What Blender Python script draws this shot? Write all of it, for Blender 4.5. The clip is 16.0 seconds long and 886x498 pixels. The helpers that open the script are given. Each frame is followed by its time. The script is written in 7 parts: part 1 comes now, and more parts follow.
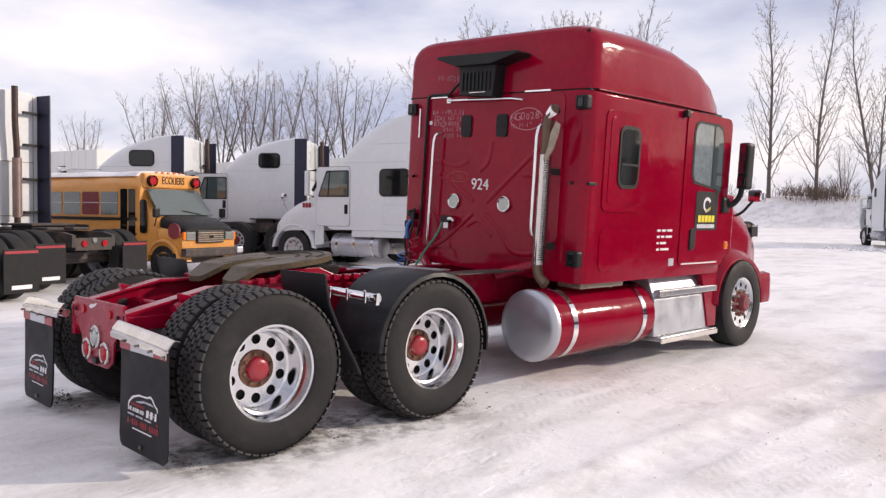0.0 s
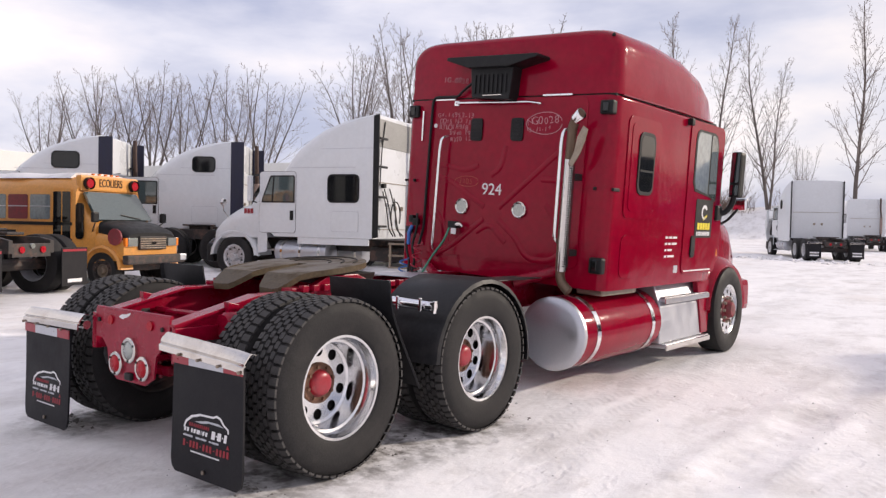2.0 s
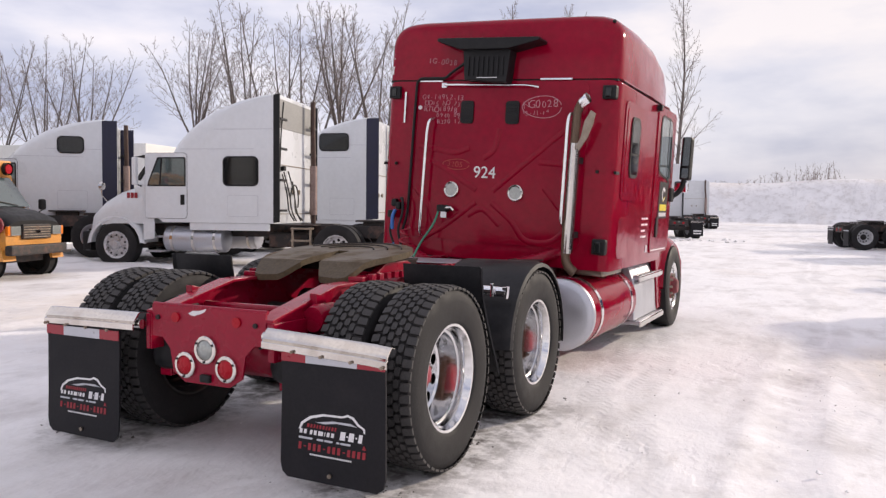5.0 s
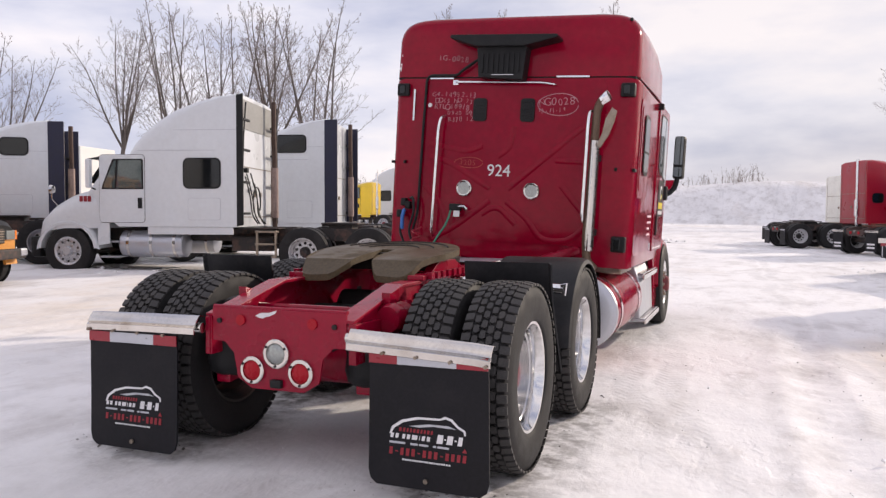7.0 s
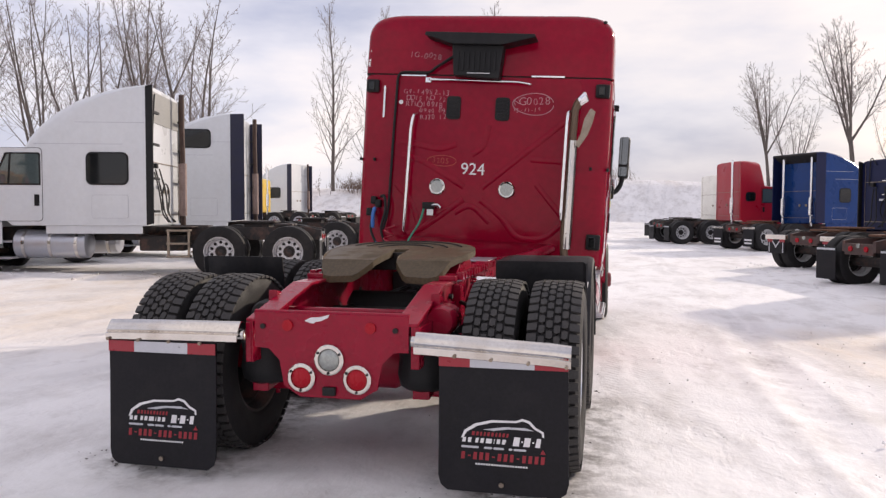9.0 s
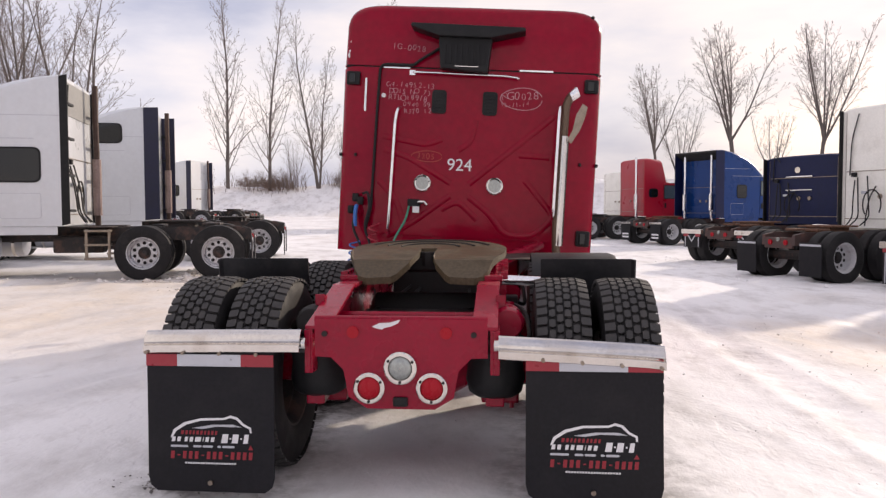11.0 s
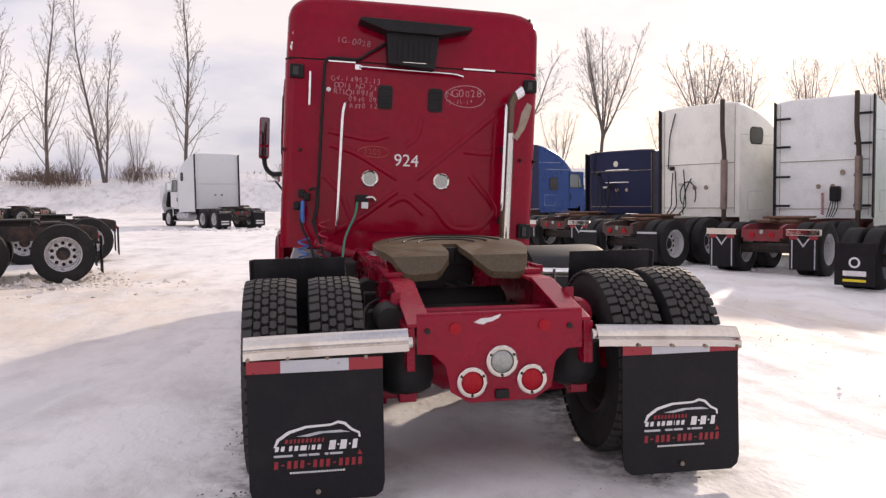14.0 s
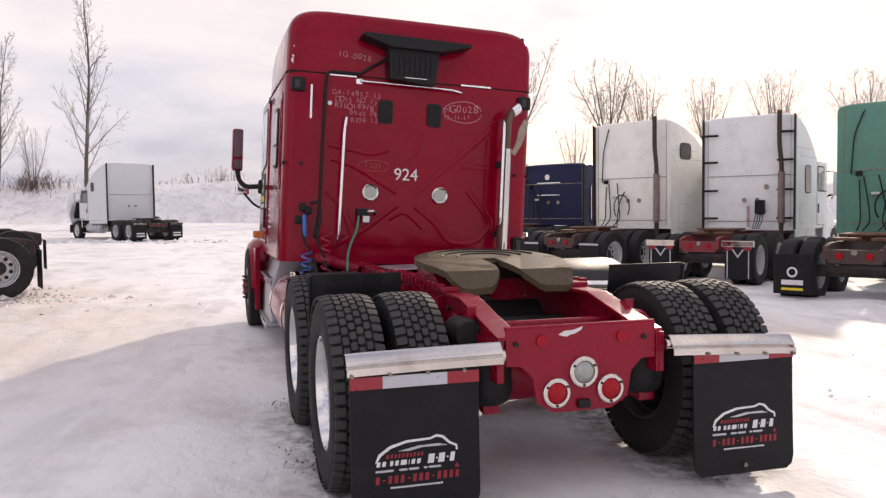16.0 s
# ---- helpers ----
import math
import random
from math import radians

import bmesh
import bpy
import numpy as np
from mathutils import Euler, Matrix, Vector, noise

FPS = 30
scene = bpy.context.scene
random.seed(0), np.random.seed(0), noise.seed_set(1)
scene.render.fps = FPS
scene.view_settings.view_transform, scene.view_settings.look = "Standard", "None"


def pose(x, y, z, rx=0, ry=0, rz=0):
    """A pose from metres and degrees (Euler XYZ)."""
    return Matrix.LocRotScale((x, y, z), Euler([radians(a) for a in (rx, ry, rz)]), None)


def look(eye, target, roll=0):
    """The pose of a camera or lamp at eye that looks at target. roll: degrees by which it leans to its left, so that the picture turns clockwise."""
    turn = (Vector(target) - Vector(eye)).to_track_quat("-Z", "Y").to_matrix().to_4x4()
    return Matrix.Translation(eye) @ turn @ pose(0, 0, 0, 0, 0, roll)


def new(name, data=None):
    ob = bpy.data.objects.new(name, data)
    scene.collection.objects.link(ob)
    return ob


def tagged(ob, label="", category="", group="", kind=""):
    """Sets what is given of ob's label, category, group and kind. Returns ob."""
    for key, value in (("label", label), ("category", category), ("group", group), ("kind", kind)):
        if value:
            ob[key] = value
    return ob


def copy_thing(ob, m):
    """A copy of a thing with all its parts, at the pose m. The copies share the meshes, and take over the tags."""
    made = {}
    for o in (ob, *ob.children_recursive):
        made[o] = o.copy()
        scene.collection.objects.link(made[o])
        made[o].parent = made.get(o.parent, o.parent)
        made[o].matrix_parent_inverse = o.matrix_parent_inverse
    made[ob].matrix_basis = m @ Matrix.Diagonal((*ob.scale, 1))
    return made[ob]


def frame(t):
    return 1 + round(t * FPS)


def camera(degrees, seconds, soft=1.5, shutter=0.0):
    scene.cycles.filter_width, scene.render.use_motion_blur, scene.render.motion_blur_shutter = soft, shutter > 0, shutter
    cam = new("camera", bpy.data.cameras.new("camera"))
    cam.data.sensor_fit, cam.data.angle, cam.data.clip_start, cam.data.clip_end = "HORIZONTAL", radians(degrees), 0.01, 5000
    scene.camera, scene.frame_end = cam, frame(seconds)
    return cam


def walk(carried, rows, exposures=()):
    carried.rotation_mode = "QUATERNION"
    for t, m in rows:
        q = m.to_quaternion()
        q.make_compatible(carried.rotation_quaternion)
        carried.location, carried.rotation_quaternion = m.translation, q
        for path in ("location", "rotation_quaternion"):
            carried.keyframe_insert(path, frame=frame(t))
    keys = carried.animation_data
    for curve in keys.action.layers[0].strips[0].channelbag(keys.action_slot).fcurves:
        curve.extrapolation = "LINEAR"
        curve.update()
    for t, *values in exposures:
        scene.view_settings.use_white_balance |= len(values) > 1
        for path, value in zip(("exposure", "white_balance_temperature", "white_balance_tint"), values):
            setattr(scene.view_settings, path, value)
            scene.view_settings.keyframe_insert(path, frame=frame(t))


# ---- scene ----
cam = camera(58.5, 16.0, soft=1.35)
PATH = [
    (0, (5.357, -2.085, 1.492), (3.941, -0.675, 1.406), 0.8),
    (0.5, (5.124, -2.291, 1.51), (3.768, -0.824, 1.412), 0.8),
    (1, (4.943, -2.372, 1.472), (3.635, -0.862, 1.384), 0.7),
    (1.5, (4.599, -2.459, 1.454), (3.347, -0.902, 1.379), 0.4),
    (2, (4.429, -2.586, 1.443), (3.19, -1.016, 1.383), 1.2),
    (2.5, (4.225, -2.741, 1.453), (3.034, -1.136, 1.379), 0.3),
    (3, (4.008, -2.799, 1.421), (2.857, -1.165, 1.341), 0.1),
    (3.5, (3.776, -2.862, 1.442), (2.683, -1.189, 1.358), -0.2),
    (4, (3.572, -2.997, 1.413), (2.53, -1.292, 1.339), 0.3),
    (4.2, (3.478, -3.08, 1.433), (2.479, -1.349, 1.355), 1.1),
    (6.3, (2.57, -3.48, 1.421), (1.793, -1.64, 1.311), -0.7),
    (6.5, (2.507, -3.501, 1.413), (1.737, -1.657, 1.319), 0.2),
    (7, (2.316, -3.533, 1.38), (1.587, -1.673, 1.293), 0.2),
    (7.5, (2.06, -3.544, 1.405), (1.396, -1.66, 1.303), -0.8),
    (8, (1.84, -3.637, 1.394), (1.239, -1.733, 1.29), -0.4),
    (8.5, (1.607, -3.755, 1.42), (1.101, -1.823, 1.31), -0.1),
    (9, (1.41, -3.739, 1.39), (0.977, -1.788, 1.297), 0.2),
    (9.2, (1.372, -3.734, 1.389), (0.933, -1.784, 1.307), -1.0),
    (11.3, (0.36, -3.652, 1.388), (0.244, -1.658, 1.285), -0.9),
    (11.5, (0.268, -3.697, 1.393), (0.185, -1.701, 1.287), -1.6),
    (12, (-0.021, -3.724, 1.38), (-0.014, -1.726, 1.281), -0.7),
    (12.5, (-0.219, -3.742, 1.382), (-0.116, -1.746, 1.288), -0.8),
    (13, (-0.442, -3.655, 1.384), (-0.261, -1.666, 1.289), -0.9),
    (13.5, (-0.601, -3.628, 1.398), (-0.347, -1.647, 1.284), -1.8),
    (14, (-0.933, -3.678, 1.422), (-0.583, -1.713, 1.3), -0.8),
    (14.5, (-1.112, -3.666, 1.42), (-0.697, -1.713, 1.308), -0.9),
    (15, (-1.316, -3.579, 1.432), (-0.849, -1.637, 1.323), -0.9),
    (15.5, (-1.517, -3.535, 1.439), (-0.983, -1.61, 1.35), 0.3),
    (16, (-1.802, -3.56, 1.459), (-1.222, -1.648, 1.362), -0.7),
]
walk(cam, [(t, look(eye, target, roll)) for t, eye, target, roll in PATH],
     exposures=((0.0, 0.0, 6380, 13), (4.2, 0.0, 6420, 13), (9.0, 0.0, 6500, 13), (12.5, 0.0, 6680, 15), (16.0, 0.0, 6680, 15)))

# ---- light ----
SUN_EL, SUN_AZ = 21.0, 38.0      # degrees above the horizon, degrees clockwise from +y
world = bpy.data.worlds.new("winter_sky")
scene.world = world
world.use_nodes = True
wn, wl = world.node_tree.nodes, world.node_tree.links
wn.clear()
w_out = wn.new("ShaderNodeOutputWorld")
w_bg = wn.new("ShaderNodeBackground")
w_sky = wn.new("ShaderNodeTexSky")
w_sky.sky_type = "NISHITA"
w_sky.sun_disc = False
w_sky.sun_elevation = radians(SUN_EL)
w_sky.sun_rotation = radians(SUN_AZ)
w_sky.air_density, w_sky.dust_density, w_sky.ozone_density = 1.0, 2.0, 1.0
w_tc = wn.new("ShaderNodeTexCoord")
w_map = wn.new("ShaderNodeMapping")
w_map.inputs["Scale"].default_value = (1.5, 1.5, 4.6)
w_noise = wn.new("ShaderNodeTexNoise")
w_noise.inputs["Scale"].default_value = 1.5
w_noise.inputs["Detail"].default_value = 7.0
w_noise.inputs["Roughness"].default_value = 0.52
w_ramp = wn.new("ShaderNodeValToRGB")
w_ramp.color_ramp.elements[0].position = 0.37
w_ramp.color_ramp.elements[0].color = (0.49, 0.51, 0.65, 1)
w_ramp.color_ramp.elements[1].position = 0.61
w_ramp.color_ramp.elements[1].color = (1.02, 0.94, 0.92, 1)
w_mid = w_ramp.color_ramp.elements.new(0.49)
w_mid.color = (0.77, 0.755, 0.83, 1)
w_mix = wn.new("ShaderNodeMixRGB")
w_mix.inputs[0].default_value = 0.84
w_gain = wn.new("ShaderNodeMixRGB")
w_gain.blend_type = "MULTIPLY"
w_gain.inputs[0].default_value = 1.0
wl.new(w_tc.outputs["Generated"], w_map.inputs["Vector"])
wl.new(w_map.outputs["Vector"], w_noise.inputs["Vector"])
wl.new(w_noise.outputs["Fac"], w_ramp.inputs["Fac"])
wl.new(w_ramp.outputs["Color"], w_gain.inputs[1])
w_dot = wn.new("ShaderNodeVectorMath")
w_dot.operation = "DOT_PRODUCT"
w_dot.inputs[1].default_value = (math.sin(radians(SUN_AZ)) * math.cos(radians(SUN_EL)), math.cos(radians(SUN_AZ)) * math.cos(radians(SUN_EL)), math.sin(radians(SUN_EL)))
w_fall = wn.new("ShaderNodeMapRange")
w_fall.interpolation_type = "SMOOTHSTEP"
w_fall.inputs["From Min"].default_value, w_fall.inputs["From Max"].default_value = 0.25, 1.0
w_fall.inputs["To Min"].default_value, w_fall.inputs["To Max"].default_value = 10.0, 7.9
wl.new(w_tc.outputs["Generated"], w_dot.inputs[0])
wl.new(w_dot.outputs["Value"], w_fall.inputs["Value"])
wl.new(w_fall.outputs["Result"], w_gain.inputs[2])
wl.new(w_sky.outputs["Color"], w_mix.inputs[1])
wl.new(w_gain.outputs["Color"], w_mix.inputs[2])
wl.new(w_mix.outputs["Color"], w_bg.inputs["Color"])
w_bg.inputs["Strength"].default_value = 0.121
wl.new(w_bg.outputs["Background"], w_out.inputs["Surface"])

sun_data = bpy.data.lights.new("sun", "SUN")
sun_data.energy, sun_data.angle, sun_data.color = 3.25, radians(1.5), (1.0, 0.87, 0.71)
sun = new("sun", sun_data)
sun_dir = Vector((math.sin(radians(SUN_AZ)) * math.cos(radians(SUN_EL)), math.cos(radians(SUN_AZ)) * math.cos(radians(SUN_EL)), math.sin(radians(SUN_EL))))
sun.matrix_world = look(sun_dir * 60, (0, 0, 0))


# ---- materials ----
def material(name, color, rough=0.5, metal=0.0, coat=0.0, var=0.12, scale=6.0, bump=0.0, bump_scale=60.0, dirt=None, dirt_amount=0.0, dirt_scale=3.0, rough_var=0.1):
    """A principled surface with grain, blotches, optional dirt and fine relief."""
    m = bpy.data.materials.new(name)
    m.use_nodes = True
    n, l = m.node_tree.nodes, m.node_tree.links
    b = n["Principled BSDF"]
    tc = n.new("ShaderNodeTexCoord")
    big = n.new("ShaderNodeTexNoise")
    big.inputs["Scale"].default_value, big.inputs["Detail"].default_value = scale, 6.0
    fine = n.new("ShaderNodeTexNoise")
    fine.inputs["Scale"].default_value, fine.inputs["Detail"].default_value = scale * 14, 3.0
    l.new(tc.outputs["Object"], big.inputs["Vector"])
    l.new(tc.outputs["Object"], fine.inputs["Vector"])
    add = n.new("ShaderNodeMath")
    add.operation = "ADD"
    l.new(big.outputs["Fac"], add.inputs[0])
    l.new(fine.outputs["Fac"], add.inputs[1])
    ramp = n.new("ShaderNodeMapRange")
    ramp.inputs["From Min"].default_value, ramp.inputs["From Max"].default_value = 0.7, 1.3
    ramp.inputs["To Min"].default_value, ramp.inputs["To Max"].default_value = 1.0 - var, 1.0 + var
    l.new(add.outputs[0], ramp.inputs["Value"])
    mul = n.new("ShaderNodeMixRGB")
    mul.blend_type = "MULTIPLY"
    mul.inputs[0].default_value = 1.0
    mul.inputs[1].default_value = (*color, 1)
    l.new(ramp.outputs["Result"], mul.inputs[2])
    last = mul.outputs["Color"]
    rr = n.new("ShaderNodeMapRange")
    rr.inputs["From Min"].default_value, rr.inputs["From Max"].default_value = 0.3, 0.7
    rr.inputs["To Min"].default_value, rr.inputs["To Max"].default_value = max(0.02, rough - rough_var), min(1.0, rough + rough_var)
    l.new(big.outputs["Fac"], rr.inputs["Value"])
    last_rough = rr.outputs["Result"]
    if dirt:
        dn = n.new("ShaderNodeTexNoise")
        dn.inputs["Scale"].default_value, dn.inputs["Detail"].default_value, dn.inputs["Roughness"].default_value = dirt_scale, 9.0, 0.68
        l.new(tc.outputs["Object"], dn.inputs["Vector"])
        dm = n.new("ShaderNodeMapRange")
        dm.inputs["From Min"].default_value, dm.inputs["From Max"].default_value = 0.5, 0.72
        dm.inputs["To Min"].default_value, dm.inputs["To Max"].default_value = 0.0, dirt_amount
        l.new(dn.outputs["Fac"], dm.inputs["Value"])
        dx = n.new("ShaderNodeMixRGB")
        dx.inputs[2].default_value = (*dirt, 1)
        l.new(dm.outputs["Result"], dx.inputs[0])
        l.new(last, dx.inputs[1])
        last = dx.outputs["Color"]
        dr = n.new("ShaderNodeMath")
        dr.operation = "MULTIPLY_ADD"
        dr.inputs[1].default_value = 0.45
        l.new(dm.outputs["Result"], dr.inputs[0])
        l.new(last_rough, dr.inputs[2])
        last_rough = dr.outputs[0]
    l.new(last, b.inputs["Base Color"])
    l.new(last_rough, b.inputs["Roughness"])
    b.inputs["Metallic"].default_value = metal
    b.inputs["Coat Weight"].default_value = coat
    b.inputs["Coat Roughness"].default_value = 0.04
    if bump:
        bn = n.new("ShaderNodeTexNoise")
        bn.inputs["Scale"].default_value, bn.inputs["Detail"].default_value = bump_scale, 5.0
        l.new(tc.outputs["Object"], bn.inputs["Vector"])
        bp = n.new("ShaderNodeBump")
        bp.inputs["Strength"].default_value, bp.inputs["Distance"].default_value = 0.6, bump
        l.new(bn.outputs["Fac"], bp.inputs["Height"])
        l.new(bp.outputs["Normal"], b.inputs["Normal"])
    return m


M_RED = material("red_paint", (0.238, 0.001, 0.017), 0.12, 0.0, 0.14, 0.12, 1.2, 0.018, 2.6, (0.24, 0.05, 0.06), 0.08, 3.0, 0.06)
M_RED.node_tree.nodes["Principled BSDF"].inputs["Specular IOR Level"].default_value = 0.14
M_RED_FRAME = material("red_frame_paint", (0.265, 0.002, 0.022), 0.26, 0.0, 0.06, 0.15, 3.0, 0.0015, 30.0, (0.10, 0.015, 0.018), 0.35, 6.0)
M_RED_FRAME.node_tree.nodes["Principled BSDF"].inputs["Specular IOR Level"].default_value = 0.28
M_MIRROR = material("mirror_glass", (0.26, 0.27, 0.29), 0.03, 1.0, 0.0, 0.03, 3.0, 0.0, 10.0, None, 0.0, 3.0, 0.01)
M_RED_OLD = material("faded_red_paint", (0.20, 0.022, 0.030), 0.5, 0.0, 0.0, 0.25, 5.0, 0.002, 50.0, (0.08, 0.06, 0.055), 0.7, 8.0)
M_WHITE = material("white_paint", (0.64, 0.66, 0.685), 0.33, 0.0, 0.3, 0.04, 0.8, 0.0, 10.0, (0.50, 0.50, 0.49), 0.22, 1.2)
M_OFFWHITE = material("aged_white_paint", (0.88, 0.87, 0.81), 0.42, 0.0, 0.1, 0.06, 1.5, 0.0, 10.0, (0.5, 0.48, 0.42), 0.3, 2.6)
M_GREY_WHITE = material("grey_white_paint", (0.86, 0.88, 0.88), 0.45, 0.0, 0.1, 0.06, 1.5, 0.0, 10.0, (0.48, 0.48, 0.46), 0.3, 2.6)
M_BLUE = material("blue_paint", (0.004, 0.036, 0.16), 0.3, 0.0, 0.06, 0.15, 1.5)
M_NAVY = material("navy_paint", (0.007, 0.011, 0.050), 0.4, 0.0, 0.0, 0.15, 1.5)
M_GREEN = material("green_paint", (0.085, 0.255, 0.185), 0.4, 0.0, 0.2, 0.1, 1.5, 0.0, 10.0, (0.10, 0.16, 0.13), 0.4, 2.5)
M_YELLOW = material("yellow_paint", (0.75, 0.50, 0.02), 0.35, 0.0, 0.3, 0.1, 2.0)
M_BUS = material("school_bus_yellow", (0.68, 0.30, 0.06), 0.4, 0.0, 0.3, 0.12, 1.5, 0.0, 10.0, (0.25, 0.15, 0.06), 0.35, 3.0)
M_BLACK = material("black_plastic", (0.010, 0.010, 0.011), 0.48, 0.0, 0.0, 0.25, 6.0, 0.001, 80.0, (0.05, 0.048, 0.046), 0.3, 5.0)
M_FENDER = material("black_fender_plastic", (0.013, 0.013, 0.015), 0.46, 0.0, 0.0, 0.3, 3.0, 0.001, 60.0, (0.06, 0.056, 0.056), 0.4, 4.0)
M_FLAP = material("black_rubber_flap", (0.008, 0.0075, 0.010), 0.55, 0.0, 0.0, 0.3, 4.0, 0.001, 40.0, (0.035, 0.032, 0.033), 0.35, 4.5)
M_TYRE = material("tyre_rubber", (0.016, 0.0152, 0.016), 0.68, 0.0, 0.0, 0.3, 8.0, 0.002, 90.0, (0.062, 0.058, 0.056), 0.5, 4.0)
M_TREAD = material("worn_tread_rubber", (0.036, 0.034, 0.034), 0.72, 0.0, 0.0, 0.3, 9.0, 0.001, 90.0, (0.090, 0.083, 0.078), 0.6, 12.0)
# grime, and also shade painted between the rails and under a roof edge
M_DARK = material("grime_and_shade_dark", (0.012, 0.010, 0.010), 0.7, 0.0, 0.0, 0.4, 8.0, 0.003, 30.0, (0.035, 0.026, 0.024), 0.5, 6.0)
M_CHASSIS = material("dirty_black_chassis", (0.026, 0.022, 0.021), 0.62, 0.0, 0.0, 0.4, 8.0, 0.003, 30.0, (0.16, 0.095, 0.075), 0.9, 5.0)
M_FRAME_RUST = material("rust_brown_frame", (0.060, 0.034, 0.030), 0.65, 0.0, 0.0, 0.4, 7.0, 0.003, 30.0, (0.17, 0.080, 0.060), 0.8, 4.0)
M_RUST = material("rusty_steel", (0.16, 0.08, 0.05), 0.75, 0.2, 0.0, 0.4, 9.0, 0.003, 40.0, (0.05, 0.035, 0.03), 0.7, 6.0)
M_CHROME = material("polished_aluminium", (0.80, 0.80, 0.82), 0.10, 1.0, 0.0, 0.05, 5.0, 0.0, 10.0, (0.42, 0.41, 0.40), 0.35, 9.0, 0.05)
M_STAINLESS = material("stainless_bracket", (0.64, 0.61, 0.58), 0.07, 1.0, 0.0, 0.08, 4.0, 0.003, 4.0, (0.30, 0.22, 0.15), 0.28, 7.0, 0.04)
M_BRUSHED = material("brushed_aluminium", (0.50, 0.51, 0.55), 0.42, 0.9, 0.0, 0.05, 6.0, 0.001, 60.0, (0.42, 0.42, 0.45), 0.15, 1.6)
M_STEEL = material("heat_tinted_steel", (0.30, 0.25, 0.20), 0.38, 0.9, 0.0, 0.25, 6.0, 0.001, 40.0, (0.16, 0.10, 0.06), 0.5, 8.0)
M_EXHAUST = material("rusty_exhaust", (0.065, 0.038, 0.030), 0.55, 0.3, 0.0, 0.35, 5.0, 0.001, 40.0, (0.05, 0.03, 0.025), 0.6, 6.0)
M_SHIELD = material("brown_heat_shield", (0.27, 0.20, 0.18), 0.45, 0.5, 0.0, 0.25, 5.0, 0.001, 40.0, (0.14, 0.07, 0.05), 0.6, 6.0)
M_RIM_ALLOY = material("dull_alloy_wheel", (0.52, 0.52, 0.54), 0.30, 0.5, 0.0, 0.12, 8.0, 0.0, 10.0, (0.28, 0.22, 0.20), 0.4, 7.0)
M_GREASE = material("greased_plate", (0.082, 0.059, 0.033), 0.48, 0.0, 0.0, 0.35, 4.0, 0.002, 10.0, (0.045, 0.034, 0.026), 0.7, 4.0)
M_STACK = material("dulled_steel_stack", (0.13, 0.088, 0.06), 0.40, 0.5, 0.0, 0.25, 6.0, 0.001, 40.0, (0.10, 0.065, 0.04), 0.5, 6.0)
M_RIM = material("polished_wheel", (0.70, 0.70, 0.71), 0.12, 1.0, 0.0, 0.05, 6.0, 0.0, 10.0, (0.46, 0.44, 0.43), 0.30, 8.0, 0.06)
M_SHIELD_BRIGHT = material("dulled_bright_shield", (0.58, 0.56, 0.54), 0.06, 1.0, 0.0, 0.10, 6.0, 0.004, 6.0, (0.25, 0.2, 0.16), 0.25, 6.0, 0.03)
M_SLUSH = material("dark_slush", (0.16, 0.145, 0.135), 0.6, 0.0, 0.0, 0.4, 20.0)
M_WHEEL_WHITE = material("white_wheel_paint", (0.52, 0.52, 0.53), 0.45, 0.0, 0.0, 0.12, 8.0, 0.0, 10.0, (0.22, 0.17, 0.15), 0.5, 7.0)
M_HUB_RED = material("red_hub_paint", (0.30, 0.010, 0.022), 0.35, 0.0, 0.3, 0.15, 8.0, 0.0, 10.0, (0.10, 0.05, 0.05), 0.5, 9.0)
M_LENS_RED = material("red_lens", (0.36, 0.004, 0.014), 0.3, 0.0, 0.0, 0.08, 30.0)
M_LENS_CLEAR = material("clear_lens", (0.32, 0.34, 0.32), 0.12, 0.4, 0.8, 0.25, 60.0, 0.002, 120.0)
M_LENS_AMBER = material("amber_lens", (0.75, 0.20, 0.02), 0.15, 0.0, 0.8, 0.08, 30.0)
M_TAPE_RED = material("red_reflective_tape", (0.30, 0.010, 0.024), 0.35, 0.0, 0.2, 0.1, 20.0, 0.0, 10.0, (0.2, 0.05, 0.05), 0.4, 10.0)
M_TAPE_SILVER = material("silver_reflective_tape", (0.50, 0.51, 0.55), 0.35, 0.3, 0.2, 0.1, 20.0, 0.0, 10.0, (0.32, 0.31, 0.33), 0.4, 10.0)
M_PRINT_WHITE = material("white_print", (0.72, 0.71, 0.72), 0.5, 0.0, 0.0, 0.1, 20.0)
M_PRINT_RED = material("red_print", (0.26, 0.012, 0.022), 0.5, 0.0, 0.0, 0.1, 20.0)
M_PRINT_YELLOW = material("yellow_print", (0.75, 0.62, 0.03), 0.5, 0.0, 0.0, 0.1, 20.0)
M_CHALK = material("chalk_marks", (0.50, 0.27, 0.31), 0.8, 0.0, 0.0, 0.2, 30.0)
M_CHALK_FAINT = material("worn_orange_marks", (0.40, 0.07, 0.05), 0.8, 0.0, 0.0, 0.2, 30.0)
M_GLASS = material("tinted_glass", (0.008, 0.009, 0.009), 0.05, 0.0, 0.0, 0.05, 2.0, 0.0, 10.0, None, 0.0, 3.0, 0.02)
# opaque pane; sky seen through and in it is put into the colour
M_GLASS_LIGHT = material("clear_window_glass", (0.075, 0.10, 0.10), 0.04, 0.12, 1.0, 0.12, 1.5, 0.0, 10.0, None, 0.0, 3.0, 0.02)
M_RED_BRIGHT = material("bright_red_paint", (0.36, 0.004, 0.018), 0.35, 0.0, 0.1, 0.1, 1.5)
# grey for the shaded hollow behind the roof fairing
M_HOLLOW_SHADE = material("shaded_hollow_grey", (0.26, 0.26, 0.25), 0.6, 0.0, 0.0, 0.2, 3.0)
